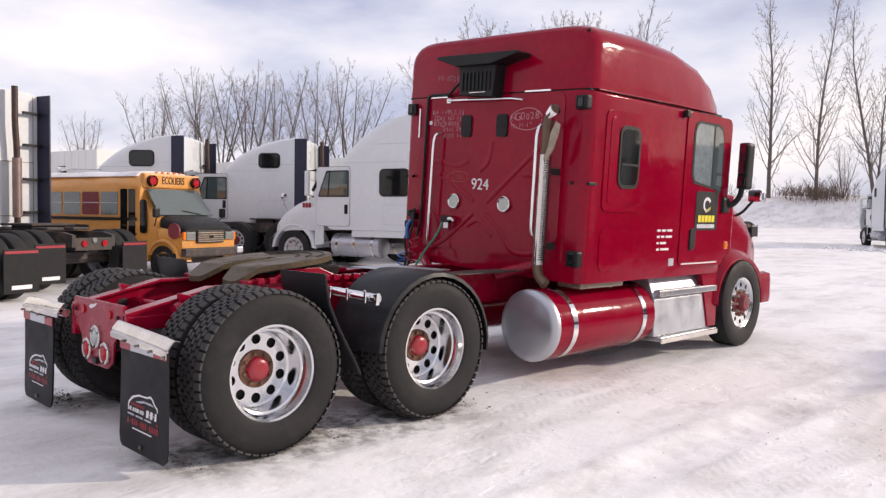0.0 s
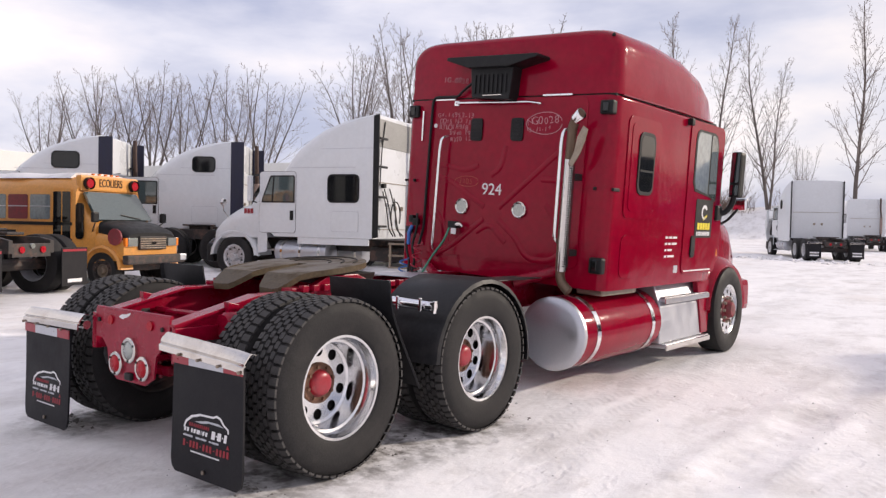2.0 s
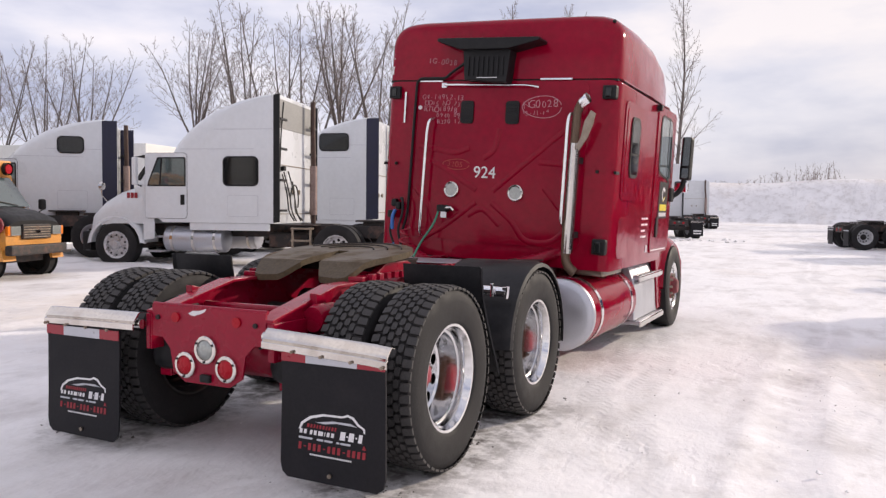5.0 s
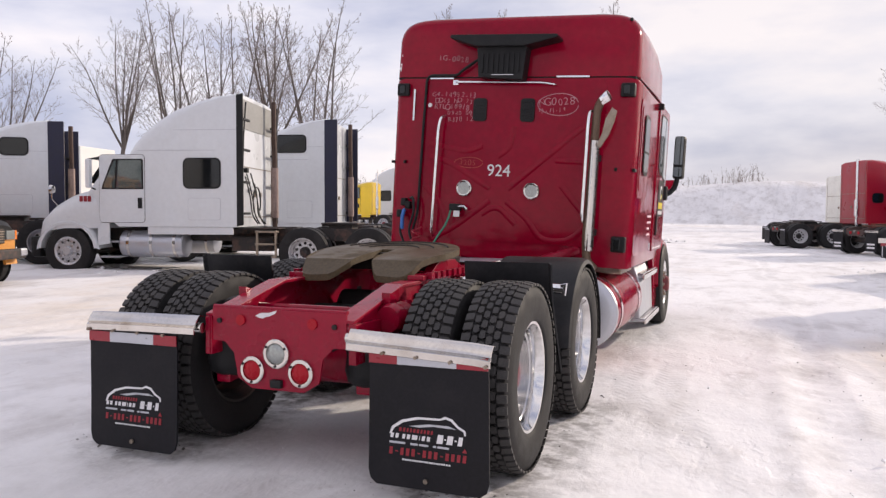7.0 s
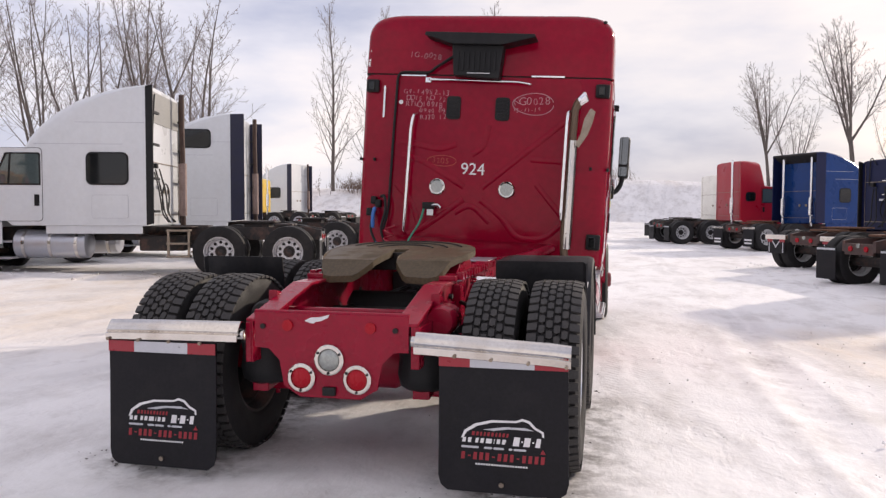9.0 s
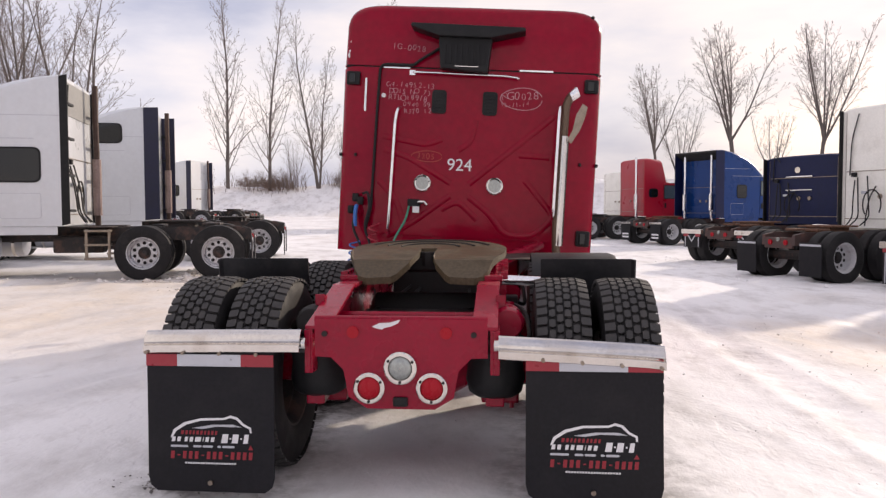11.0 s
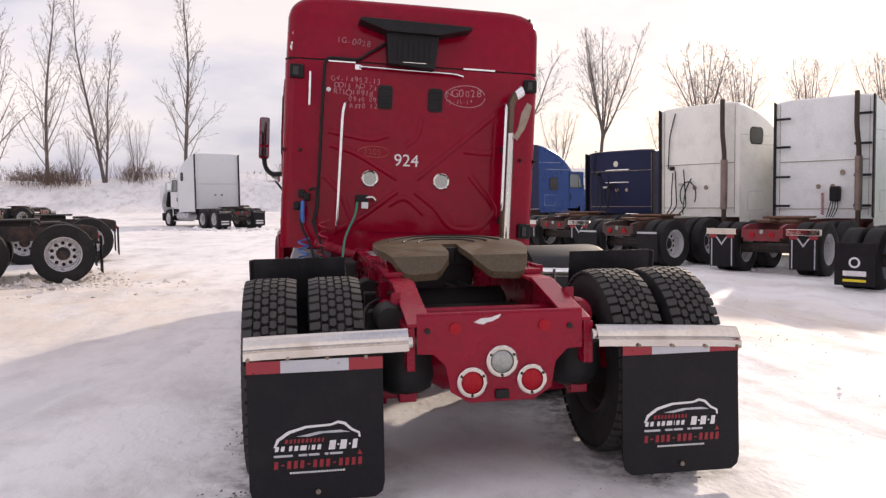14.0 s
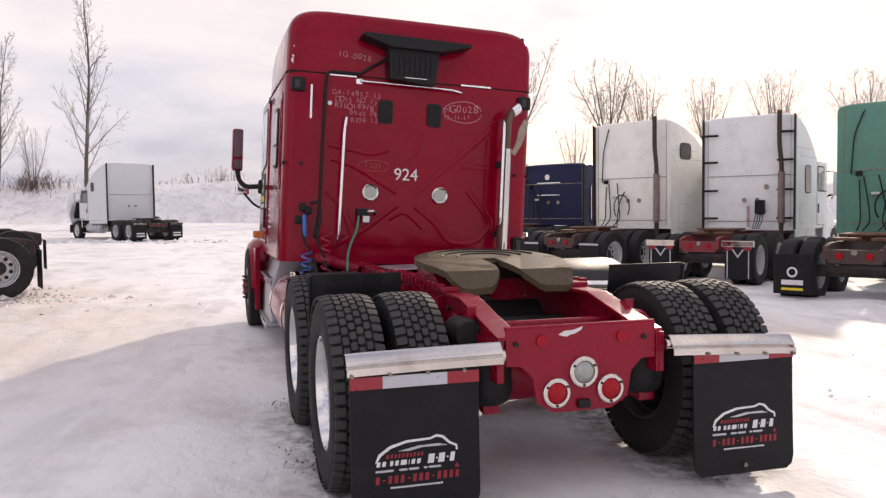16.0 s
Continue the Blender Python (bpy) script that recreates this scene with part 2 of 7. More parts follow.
# paler opaque pane, with more of the reflected sky painted in
M_DOOR_GLASS = material("door_glass", (0.20, 0.235, 0.245), 0.05, 0.1, 0.6, 0.25, 1.2, 0.0, 10.0, None, 0.0, 3.0, 0.02)
M_BARK = material("grey_bark", (0.115, 0.095, 0.085), 0.85, 0.0, 0.0, 0.3, 3.0)
M_TWIG = material("bare_twigs", (0.20, 0.165, 0.15), 0.85, 0.0, 0.0, 0.3, 3.0)
M_BRUSH = material("dry_brush", (0.16, 0.11, 0.085), 0.9, 0.0, 0.0, 0.4, 3.0)
M_HOSE_BLUE = material("blue_hose", (0.03, 0.14, 0.45), 0.4)
M_HOSE_GREEN = material("green_cable", (0.03, 0.22, 0.14), 0.4)
M_HOSE_RED = material("red_hose", (0.35, 0.02, 0.04), 0.4)
M_BLUE_BLACK = material("navy_rubber_fairing", (0.012, 0.013, 0.038), 0.55, 0.0, 0.0, 0.25, 4.0)
M_ORANGE = material("orange_tarp", (0.75, 0.09, 0.03), 0.5)
M_BUILDING = material("white_trailer_siding", (0.62, 0.62, 0.60), 0.5, 0.0, 0.0, 0.06, 1.0)


for dull in (M_GREASE, M_FENDER, M_TYRE, M_BLACK, M_LENS_RED, M_FLAP, M_BLUE, M_NAVY):
    dull.node_tree.nodes["Principled BSDF"].inputs["Specular IOR Level"].default_value = 0.25


def snow_material():
    m = bpy.data.materials.new("packed_snow")
    m.use_nodes = True
    n, l = m.node_tree.nodes, m.node_tree.links
    b = n["Principled BSDF"]
    tc = n.new("ShaderNodeTexCoord")

    def noise_node(scale, detail, rough, stretch=(1, 1, 1)):
        mp = n.new("ShaderNodeMapping")
        mp.inputs["Scale"].default_value = stretch
        t = n.new("ShaderNodeTexNoise")
        t.inputs["Scale"].default_value, t.inputs["Detail"].default_value, t.inputs["Roughness"].default_value = scale, detail, rough
        l.new(tc.outputs["Object"], mp.inputs["Vector"])
        l.new(mp.outputs["Vector"], t.inputs["Vector"])
        return t.outputs["Fac"]

    def mapped(v, a, c, lo, hi):
        r = n.new("ShaderNodeMapRange")
        r.inputs["From Min"].default_value, r.inputs["From Max"].default_value = a, c
        r.inputs["To Min"].default_value, r.inputs["To Max"].default_value = lo, hi
        l.new(v, r.inputs["Value"])
        return r.outputs["Result"]

    def mixed(fac, a, colour):
        x = n.new("ShaderNodeMixRGB")
        l.new(fac, x.inputs[0])
        if isinstance(a, tuple):
            x.inputs[1].default_value = (*a, 1)
        else:
            l.new(a, x.inputs[1])
        x.inputs[2].default_value = (*colour, 1)
        return x.outputs["Color"]

    icy = mapped(noise_node(0.30, 7, 0.62, (1, 0.45, 1)), 0.48, 0.66, 0.0, 0.62)
    brown = mapped(noise_node(0.17, 7, 0.66, (1, 0.5, 1)), 0.54, 0.70, 0.0, 0.5)
    patch = mapped(noise_node(1.3, 8, 0.68, (1, 0.55, 1)), 0.49, 0.68, 0.0, 0.72)
    speck = mapped(noise_node(4.5, 9, 0.74, (1, 0.7, 1)), 0.62, 0.76, 0.0, 0.5)
    def math_node(op, a, b=None, c=None):
        x = n.new("ShaderNodeMath")
        x.operation = op
        for i, v in enumerate((a, b, c)):
            if v is not None:
                if isinstance(v, (int, float)):
                    x.inputs[i].default_value = v
                else:
                    l.new(v, x.inputs[i])
        return x.outputs[0]

    xyz = n.new("ShaderNodeSeparateXYZ")
    l.new(tc.outputs["Object"], xyz.inputs[0])
    px, py = xyz.outputs["X"], xyz.outputs["Y"]
    warp = mapped(noise_node(0.35, 3, 0.5), 0, 1, -0.5, 0.5)
    lanes, prints = None, None
    for x0, slope in ((3.3, 0.05), (3.62, 0.05), (1.9, 0.15), (2.25, 0.15), (-2.6, -0.10), (-2.9, -0.10), (-4.6, -0.10), (-6.0, -0.6)):
        across = math_node("ABSOLUTE", math_node("SUBTRACT", math_node("ADD", math_node("MULTIPLY_ADD", py, slope, px), warp), x0))
        lane = mapped(across, 0.15, 0.09, 0.0, 1.0)
        lanes = lane if lanes is None else math_node("MAXIMUM", lanes, lane)
    ribs = math_node("SINE", math_node("MULTIPLY_ADD", py, 62.0, math_node("MULTIPLY", math_node("PINGPONG", px, 0.11), 60.0)))
    worn = mapped(noise_node(0.9, 4, 0.6), 0.42, 0.6, 0.0, 1.0)
    lanes = math_node("MULTIPLY", lanes, worn)
    prints = math_node("MULTIPLY", ribs, lanes)
    c = mixed(icy, (0.87, 0.855, 0.86), (0.66, 0.645, 0.65))
    c = mixed(brown, c, (0.56, 0.47, 0.39))
    # sunlit warmth painted as tan, on the open lot and beside the parked row
    def sunlit_patch(x0, y0, rx, ry):
        d = math_node("ADD", math_node("POWER", math_node("DIVIDE", math_node("SUBTRACT", px, x0), rx), 2.0), math_node("POWER", math_node("DIVIDE", math_node("SUBTRACT", py, y0), ry), 2.0))
        return mapped(math_node("ADD", d, mapped(noise_node(0.7, 6, 0.62, (1, 0.5, 1)), 0, 1, -0.7, 0.7)), 0.35, 1.1, 1.0, 0.0)

    sunlit_tan = math_node("MAXIMUM", sunlit_patch(-5.2, 8.5, 3.6, 6.5), sunlit_patch(4.6, 5.2, 1.6, 2.2))
    c = mixed(math_node("MULTIPLY", sunlit_tan, mapped(noise_node(1.6, 6, 0.65, (1, 0.5, 1)), 0.3, 0.62, 0.15, 0.75)), c, (0.70, 0.605, 0.50))
    # trampled, greasy ice round the red tractor's tail, with its shade painted in
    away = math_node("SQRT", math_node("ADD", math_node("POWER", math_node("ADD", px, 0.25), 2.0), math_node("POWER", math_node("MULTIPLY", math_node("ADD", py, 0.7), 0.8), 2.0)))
    soil_and_shade = math_node("MULTIPLY", mapped(math_node("ADD", away, mapped(noise_node(0.8, 5, 0.6), 0, 1, -1.0, 1.0)), 0.7, 1.7, 1.0, 0.0), mapped(noise_node(2.4, 7, 0.65), 0.3, 0.6, 0.35, 0.95))
    c = mixed(soil_and_shade, c, (0.66, 0.645, 0.635))
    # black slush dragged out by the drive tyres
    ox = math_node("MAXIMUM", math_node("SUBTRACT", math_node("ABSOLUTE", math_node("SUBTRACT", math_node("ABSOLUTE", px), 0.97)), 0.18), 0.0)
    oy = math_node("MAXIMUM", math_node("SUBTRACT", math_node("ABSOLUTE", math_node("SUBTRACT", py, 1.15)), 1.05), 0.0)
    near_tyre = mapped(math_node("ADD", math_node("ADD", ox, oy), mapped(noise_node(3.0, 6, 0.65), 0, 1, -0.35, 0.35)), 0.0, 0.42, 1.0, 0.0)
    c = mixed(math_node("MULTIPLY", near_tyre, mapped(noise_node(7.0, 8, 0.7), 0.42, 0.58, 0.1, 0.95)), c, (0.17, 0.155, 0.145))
    c = mixed(math_node("MULTIPLY", lanes, 0.35), c, (0.55, 0.54, 0.55))
    c = mixed(patch, c, (0.54, 0.515, 0.505))
    c = mixed(mapped(noise_node(3.2, 8, 0.7, (1, 0.5, 1)), 0.57, 0.73, 0.0, 0.5), c, (0.46, 0.43, 0.41))
    c = mixed(speck, c, (0.34, 0.31, 0.29))
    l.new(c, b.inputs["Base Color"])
    l.new(mapped(noise_node(0.22, 6, 0.6, (1, 0.45, 1)), 0.42, 0.68, 0.75, 0.38), b.inputs["Roughness"])
    b.inputs["Specular IOR Level"].default_value = 0.3
    bp = n.new("ShaderNodeBump")
    bp.inputs["Strength"].default_value, bp.inputs["Distance"].default_value = 0.8, 0.026
    s = n.new("ShaderNodeMath")
    s.operation = "ADD"
    l.new(noise_node(2.2, 7, 0.66, (1, 0.6, 1)), s.inputs[0])
    l.new(mapped(noise_node(16, 5, 0.6), 0, 1, 0, 0.12), s.inputs[1])
    rough = math_node("MULTIPLY_ADD", noise_node(6.5, 6, 0.62, (1, 0.7, 1)), 0.38, s.outputs[0])
    # scuffs and footprints trodden into the packed surface
    trodden = mapped(noise_node(0.5, 4, 0.55), 0.40, 0.56, 0.15, 1.0)
    dents = math_node("MULTIPLY", mapped(noise_node(3.4, 4, 0.55, (1.25, 0.7, 1)), 0.50, 0.58, 0.0, 1.0), trodden)
    rough = math_node("MULTIPLY_ADD", dents, -0.20, rough)
    l.new(math_node("MULTIPLY_ADD", prints, 0.045, rough), bp.inputs["Height"])
    l.new(bp.outputs["Normal"], b.inputs["Normal"])
    return m


M_SNOW = snow_material()


# ---- mesh helpers ----
def part(name, bm, mat, parent=None, label="", smooth=None, m=None):
    """Links a bmesh as one mesh object under a thing or under a part."""
    me = bpy.data.meshes.new(name)
    bmesh.ops.recalc_face_normals(bm, faces=bm.faces)
    bm.to_mesh(me)
    bm.free()
    me.materials.append(mat)
    if smooth is not None:
        me.shade_smooth()
        me.set_sharp_from_angle(angle=radians(smooth))
    ob = new(name, me)
    if parent is not None:
        ob.parent = parent
    if m is not None:
        ob.matrix_local = m
    if label:
        ob["label"] = label
    return ob


def thing(name, m, label, category, group=""):
    ob = new(name)
    ob.empty_display_size = 0.3
    ob.matrix_world = m
    return tagged(ob, label, category, group)


def box(bm, x0, x1, y0, y1, z0, z1, bevel=0.0, m=None):
    vs = [bm.verts.new(p) for p in ((x0, y0, z0), (x1, y0, z0), (x1, y1, z0), (x0, y1, z0), (x0, y0, z1), (x1, y0, z1), (x1, y1, z1), (x0, y1, z1))]
    fs = [bm.faces.new([vs[i] for i in q]) for q in ((0, 3, 2, 1), (4, 5, 6, 7), (0, 1, 5, 4), (1, 2, 6, 5), (2, 3, 7, 6), (3, 0, 4, 7))]
    if bevel:
        r = bmesh.ops.bevel(bm, geom=list({e for f in fs for e in f.edges}), offset=bevel, segments=2, affect="EDGES", profile=0.6)
        vs = [v for v in r["verts"] if v.is_valid]
    if m is not None:
        bmesh.ops.transform(bm, matrix=m, verts=list({v for v in vs}))
    return vs


def boxed(bevel, *dims, m=None):
    bm = bmesh.new()
    box(bm, *dims, bevel=bevel, m=m)
    return bm


def tube(bm, pts, r, seg=8, caps=True):
    """A round bar swept along points; r is one radius or one for each point."""
    pts = [Vector(p) for p in pts]
    rr = r if isinstance(r, (list, tuple)) else [r] * len(pts)
    rings, side = [], None
    for i, p in enumerate(pts):
        d = (pts[min(i + 1, len(pts) - 1)] - pts[max(i - 1, 0)]).normalized()
        if side is None:
            side = d.orthogonal().normalized()
        side = (side - d * side.dot(d)).normalized()
        up = d.cross(side)
        rings.append([bm.verts.new(p + rr[i] * (side * math.cos(2 * math.pi * k / seg) + up * math.sin(2 * math.pi * k / seg))) for k in range(seg)])
    for a, b in zip(rings, rings[1:]):
        for k in range(seg):
            bm.faces.new((a[k], a[(k + 1) % seg], b[(k + 1) % seg], b[k]))
    if caps:
        bm.faces.new(rings[0][::-1])
        bm.faces.new(rings[-1])
    return bm


def tubed(pts, r, seg=8):
    return tube(bmesh.new(), pts, r, seg)


def arc_path(pts, n=6, r=0.06):
    """A path with its inner corners rounded."""
    pts = [Vector(p) for p in pts]
    out = [pts[0]]
    for a, b, c in zip(pts, pts[1:], pts[2:]):
        u, v = (a - b), (c - b)
        k = min(r, u.length / 2, v.length / 2)
        p, q = b + u.normalized() * k, b + v.normalized() * k
        for i in range(n + 1):
            t = i / n
            out.append(p * (1 - t) ** 2 + b * 2 * t * (1 - t) + q * t * t)
    return out + [pts[-1]]


def lathe(bm, prof, seg=32, axis="X", closed=False):
    """Turns a profile of (along, radius) round the axis."""
    rings = []
    for a, r in prof:
        ring = []
        for k in range(seg):
            c, s = r * math.cos(2 * math.pi * k / seg), r * math.sin(2 * math.pi * k / seg)
            ring.append(bm.verts.new((a, c, s) if axis == "X" else (c, a, s) if axis == "Y" else (c, s, a)))
        rings.append(ring)
    pairs = list(zip(rings, rings[1:])) + ([(rings[-1], rings[0])] if closed else [])
    for a, b in pairs:
        for k in range(seg):
            bm.faces.new((a[k], a[(k + 1) % seg], b[(k + 1) % seg], b[k]))
    return rings


def lathed(prof, seg=32, axis="X", closed=False, caps=False):
    bm = bmesh.new()
    r = lathe(bm, prof, seg, axis, closed)
    if caps:
        bm.faces.new(r[0])
        bm.faces.new(r[-1])
    return bm


def disc(c, r, depth, axis="Y", seg=24, bevel=0.15):
    """A short round block, its rim slightly rounded."""
    k = depth * bevel
    prof = [(0, r * 0.985), (k, r), (depth - k, r), (depth, r * 0.975)]
    bm = lathed(prof, seg, axis, False, True)
    bmesh.ops.translate(bm, vec=c, verts=bm.verts)
    return bm


def prism(pts, depth, plane="XZ", at=0.0, bevel=0.0):
    """A flat outline given thickness. plane XZ runs along y from at, YZ along x, XY along z."""
    bm = bmesh.new()

    def put(u, v, w):
        return (u, w, v) if plane == "XZ" else (w, u, v) if plane == "YZ" else (u, v, w)

    a = [bm.verts.new(put(u, v, at)) for u, v in pts]
    b = [bm.verts.new(put(u, v, at + depth)) for u, v in pts]
    bm.faces.new(a)
    bm.faces.new(b[::-1])
    k = len(pts)
    for i in range(k):
        bm.faces.new((a[i], b[i], b[(i + 1) % k], a[(i + 1) % k]))
    if bevel:
        bmesh.ops.bevel(bm, geom=bm.edges[:], offset=bevel, segments=2, affect="EDGES", profile=0.6)
    return bm


def round_rect(x0, x1, z0, z1, r, n=5):
    out = []
    for cx, cz, a in ((x1 - r, z1 - r, 0), (x0 + r, z1 - r, 90), (x0 + r, z0 + r, 180), (x1 - r, z0 + r, 270)):
        for i in range(n + 1):
            t = radians(a + 90 * i / n)
            out.append((cx + r * math.cos(t), cz + r * math.sin(t)))
    return out


def loft(rings, cap0=True, cap1=True, closed=True):
    bm = bmesh.new()
    vs = [[bm.verts.new(p) for p in ring] for ring in rings]
    n = len(vs[0])
    for a, b in zip(vs, vs[1:]):
        for k in range(n if closed else n - 1):
            bm.faces.new((a[k], a[(k + 1) % n], b[(k + 1) % n], b[k]))
    if cap0:
        bm.faces.new(vs[0][::-1])
    if cap1:
        bm.faces.new(vs[-1])
    return bm


def arch(y, w, zb, zs, zt, n=3.0, k=14, cx=0.0):
    """A cab section at y: upright sides to the shoulder zs, then a rounded crown up to zt."""
    ring = [(cx + w, y, zb), (cx + w, y, (zb + zs) / 2)]
    for i in range(k + 1):
        t = math.pi * i / k
        c, s = math.cos(t), math.sin(t)
        ring.append((cx + w * math.copysign(abs(c) ** (2 / n), c), y, zs + (zt - zs) * abs(s) ** (2 / n)))
    return ring + [(cx - w, y, (zb + zs) / 2), (cx - w, y, zb)]


def lettering(name, text, size, mat, parent, m, depth=0.002, align="CENTER", label="", thin=0.0):
    cu = bpy.data.curves.new(name, "FONT")
    cu.body, cu.size, cu.align_x, cu.align_y, cu.extrude = text, size, align, "CENTER", depth
    cu.offset = -thin
    tmp = bpy.data.objects.new(name, cu)
    me = bpy.data.meshes.new_from_object(tmp)
    bpy.data.objects.remove(tmp)
    me.materials.append(mat)
    ob = new(name, me)
    if parent is not None:
        ob.parent = parent
    ob.matrix_local = m
    if label:
        ob["label"] = label
    return ob


REAR = pose(0, 0, 0, 90, 0, 0)          # lettering that faces -y


# ---- ground ----
def ground_height(x, y):
    """The lot falls gently to the right, and ends at a snow bank."""
    r = np.hypot(x, y + 3)
    bearing = np.degrees(np.arctan2(x, y + 3))
    rise = np.clip((r - 90) / 12, 0, 1)
    bank = rise * rise * (3 - 2 * rise) * (4.6 + 0.9 * np.sin(bearing * 0.07 + 0.3) + 0.2 * np.sin(bearing * 0.5))
    slope = np.clip((r - 12) / 80, 0, 1) * 0.3
    return bank + slope - 0.015 * np.clip(x, -22, 22)


def build_ground():
    rings = [0.0] + [0.06 * i for i in range(1, 150)]
    while rings[-1] < 2600:
        rings.append(rings[-1] * 1.027)
    rings = np.array(rings)
    seg = 400
    ang = np.linspace(0, 2 * np.pi, seg, endpoint=False)
    R, A = np.meshgrid(rings[1:], ang, indexing="ij")
    X, Y = R * np.cos(A), R * np.sin(A)
    Z = ground_height(X, Y)
    rng = np.random.RandomState(4)

    def waves(px, py, count, lo, hi, amp):
        out = np.zeros_like(px)
        for _ in range(count):
            f = math.exp(rng.uniform(math.log(lo), math.log(hi)))
            a, ph = rng.uniform(0, 2 * np.pi), rng.uniform(0, 2 * np.pi)
            out += np.sin((px * np.cos(a) + py * np.sin(a)) * f + ph) / f ** 0.8
        return out * amp / count ** 0.5
    near = np.exp(-(R / 45.0) ** 2)
    Z += waves(X, Y, 26, 0.25, 2.5, 0.016) * np.clip(R / 3, 0.5, 1)
    Z += waves(X, Y, 40, 3.0, 16.0, 0.022) * near
    Z += waves(X, Y, 14, 0.05, 0.6, 0.06) * np.clip((R - 85) / 10, 0, 1)
    # wheel ruts pressed along the lane beside the parked tractor
    for x0, bend, depth in ((2.9, 0.004, 0.022), (4.7, 0.005, 0.026), (5.6, -0.012, 0.02), (-3.4, 0.006, 0.02), (-5.1, 0.006, 0.02)):
        d = X - (x0 + bend * Y * Y * np.sign(Y + 4) * 0.6 + 0.12 * np.sin(Y * 0.35 + x0))
        Z -= depth * np.exp(-(d / 0.16) ** 2) * near
        Z += depth * 0.7 * np.exp(-((np.abs(d) - 0.27) / 0.07) ** 2) * near
        Z += 0.006 * np.sin(Y * 26 + np.sign(d) * 1.2) * np.exp(-(d / 0.13) ** 2) * near
    # ploughed ridges along the parked rows
    for cx, cy, lx, ly, h in ((6.6, 13.0, 1.3, 9.0, 0.10), (-7.5, 9.3, 7.0, 0.6, 0.07), (9.0, 6.0, 2.0, 2.0, 0.10)):
        Z += h * np.exp(-((X - cx) / lx) ** 2 - ((Y - cy) / ly) ** 2) * (0.6 + 0.4 * np.sin(X * 3.1 + Y * 2.3) * np.sin(Y * 4.3))
    tr = np.exp(-(np.maximum(np.abs(X) - 1.3, 0) / 0.5) ** 2 - (np.maximum(np.abs(Y - 3.9) - 4.2, 0) / 0.5) ** 2)
    Z = Z * (1 - 0.65 * tr)
    n = len(rings) - 1
    verts = np.vstack([[[0, 0, 0]], np.stack([X, Y, Z], -1).reshape(-1, 3)])
    i = np.arange(n - 1)[:, None]
    j = np.arange(seg)[None, :]
    a = 1 + i * seg + j
    b = 1 + i * seg + (j + 1) % seg
    quads = np.stack([a, a + seg, b + seg, b], -1).reshape(-1, 4)
    faces = quads.tolist() + [(0, 1 + k, 1 + (k + 1) % seg) for k in range(seg)]
    me = bpy.data.meshes.new("ground")
    me.from_pydata(verts.tolist(), [], faces)
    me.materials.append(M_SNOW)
    me.shade_smooth()
    return tagged(new("ground", me), "snow-covered lot, packed, rutted and icy", "ground", kind="structure")


build_ground()


def crumbs(name, spots, mat, label, seed):
    """Loose lumps lying on the ground: x, y, reach in x, reach in y, count, size."""
    rng = random.Random(seed)
    vs, fs = [], []
    for x, y, rx, ry, n, size in spots:
        for _ in range(n):
            px, py = x + rng.gauss(0, rx), y + rng.gauss(0, ry)
            r = size * math.exp(rng.gauss(-0.4, 0.5))
            pz = float(ground_height(np.array(px), np.array(py))) + r * 0.2
            a0, i = rng.uniform(0, 6.3), len(vs)
            for k in range(5):
                q = r * rng.uniform(0.7, 1.3)
                vs.append((px + q * math.cos(a0 + k * 1.257), py + q * math.sin(a0 + k * 1.257), pz + r * rng.uniform(-0.3, 0.2)))
            vs.append((px + rng.gauss(0, r * 0.3), py + rng.gauss(0, r * 0.3), pz + r * rng.uniform(0.4, 0.9)))
            vs.append((px, py, pz - r * 0.7))
            for k in range(5):
                fs += [(i + k, i + (k + 1) % 5, i + 5), (i + (k + 1) % 5, i + k, i + 6)]
    me = bpy.data.meshes.new(name)
    me.from_pydata(vs, [], fs)
    me.materials.append(mat)
    return tagged(new(name, me), label, "snow", kind="stuff")


crumbs("snow_lumps", [(-5.2, 11.2, 0.5, 0.9, 260, 0.045), (-4.0, 10.4, 0.6, 0.4, 120, 0.03), (6.0, 13.4, 0.5, 0.6, 220, 0.04), (5.4, 17.2, 0.5, 1.2, 200, 0.05), (7.7, 9.7, 0.6, 0.8, 200, 0.035), (-5.0, 35.5, 2.0, 0.8, 120, 0.09),
                      (3.4, 2.5, 0.5, 3.0, 70, 0.011), (4.4, 4.0, 0.5, 4.0, 70, 0.012), (0.0, 2.0, 1.6, 2.0, 160, 0.009), (-8.0, 9.6, 3.0, 0.5, 200, 0.04)], M_SNOW, "loose lumps and crumbs of snow", 4)
crumbs("slush", [(1.0, 0.13, 0.14, 0.05, 260, 0.009), (1.12, 1.05, 0.10, 0.16, 150, 0.009), (1.05, 1.55, 0.10, 0.08, 90, 0.008), (-1.1, 0.13, 0.14, 0.06, 160, 0.009), (-1.2, 1.1, 0.12, 0.18, 100, 0.009), (0.95, -0.02, 0.2, 0.07, 110, 0.008), (1.1, 2.45, 0.14, 0.08, 60, 0.009), (-1.2, 2.45, 0.14, 0.08, 50, 0.009)], M_SLUSH, "dark slush shed beside the tyres", 9)


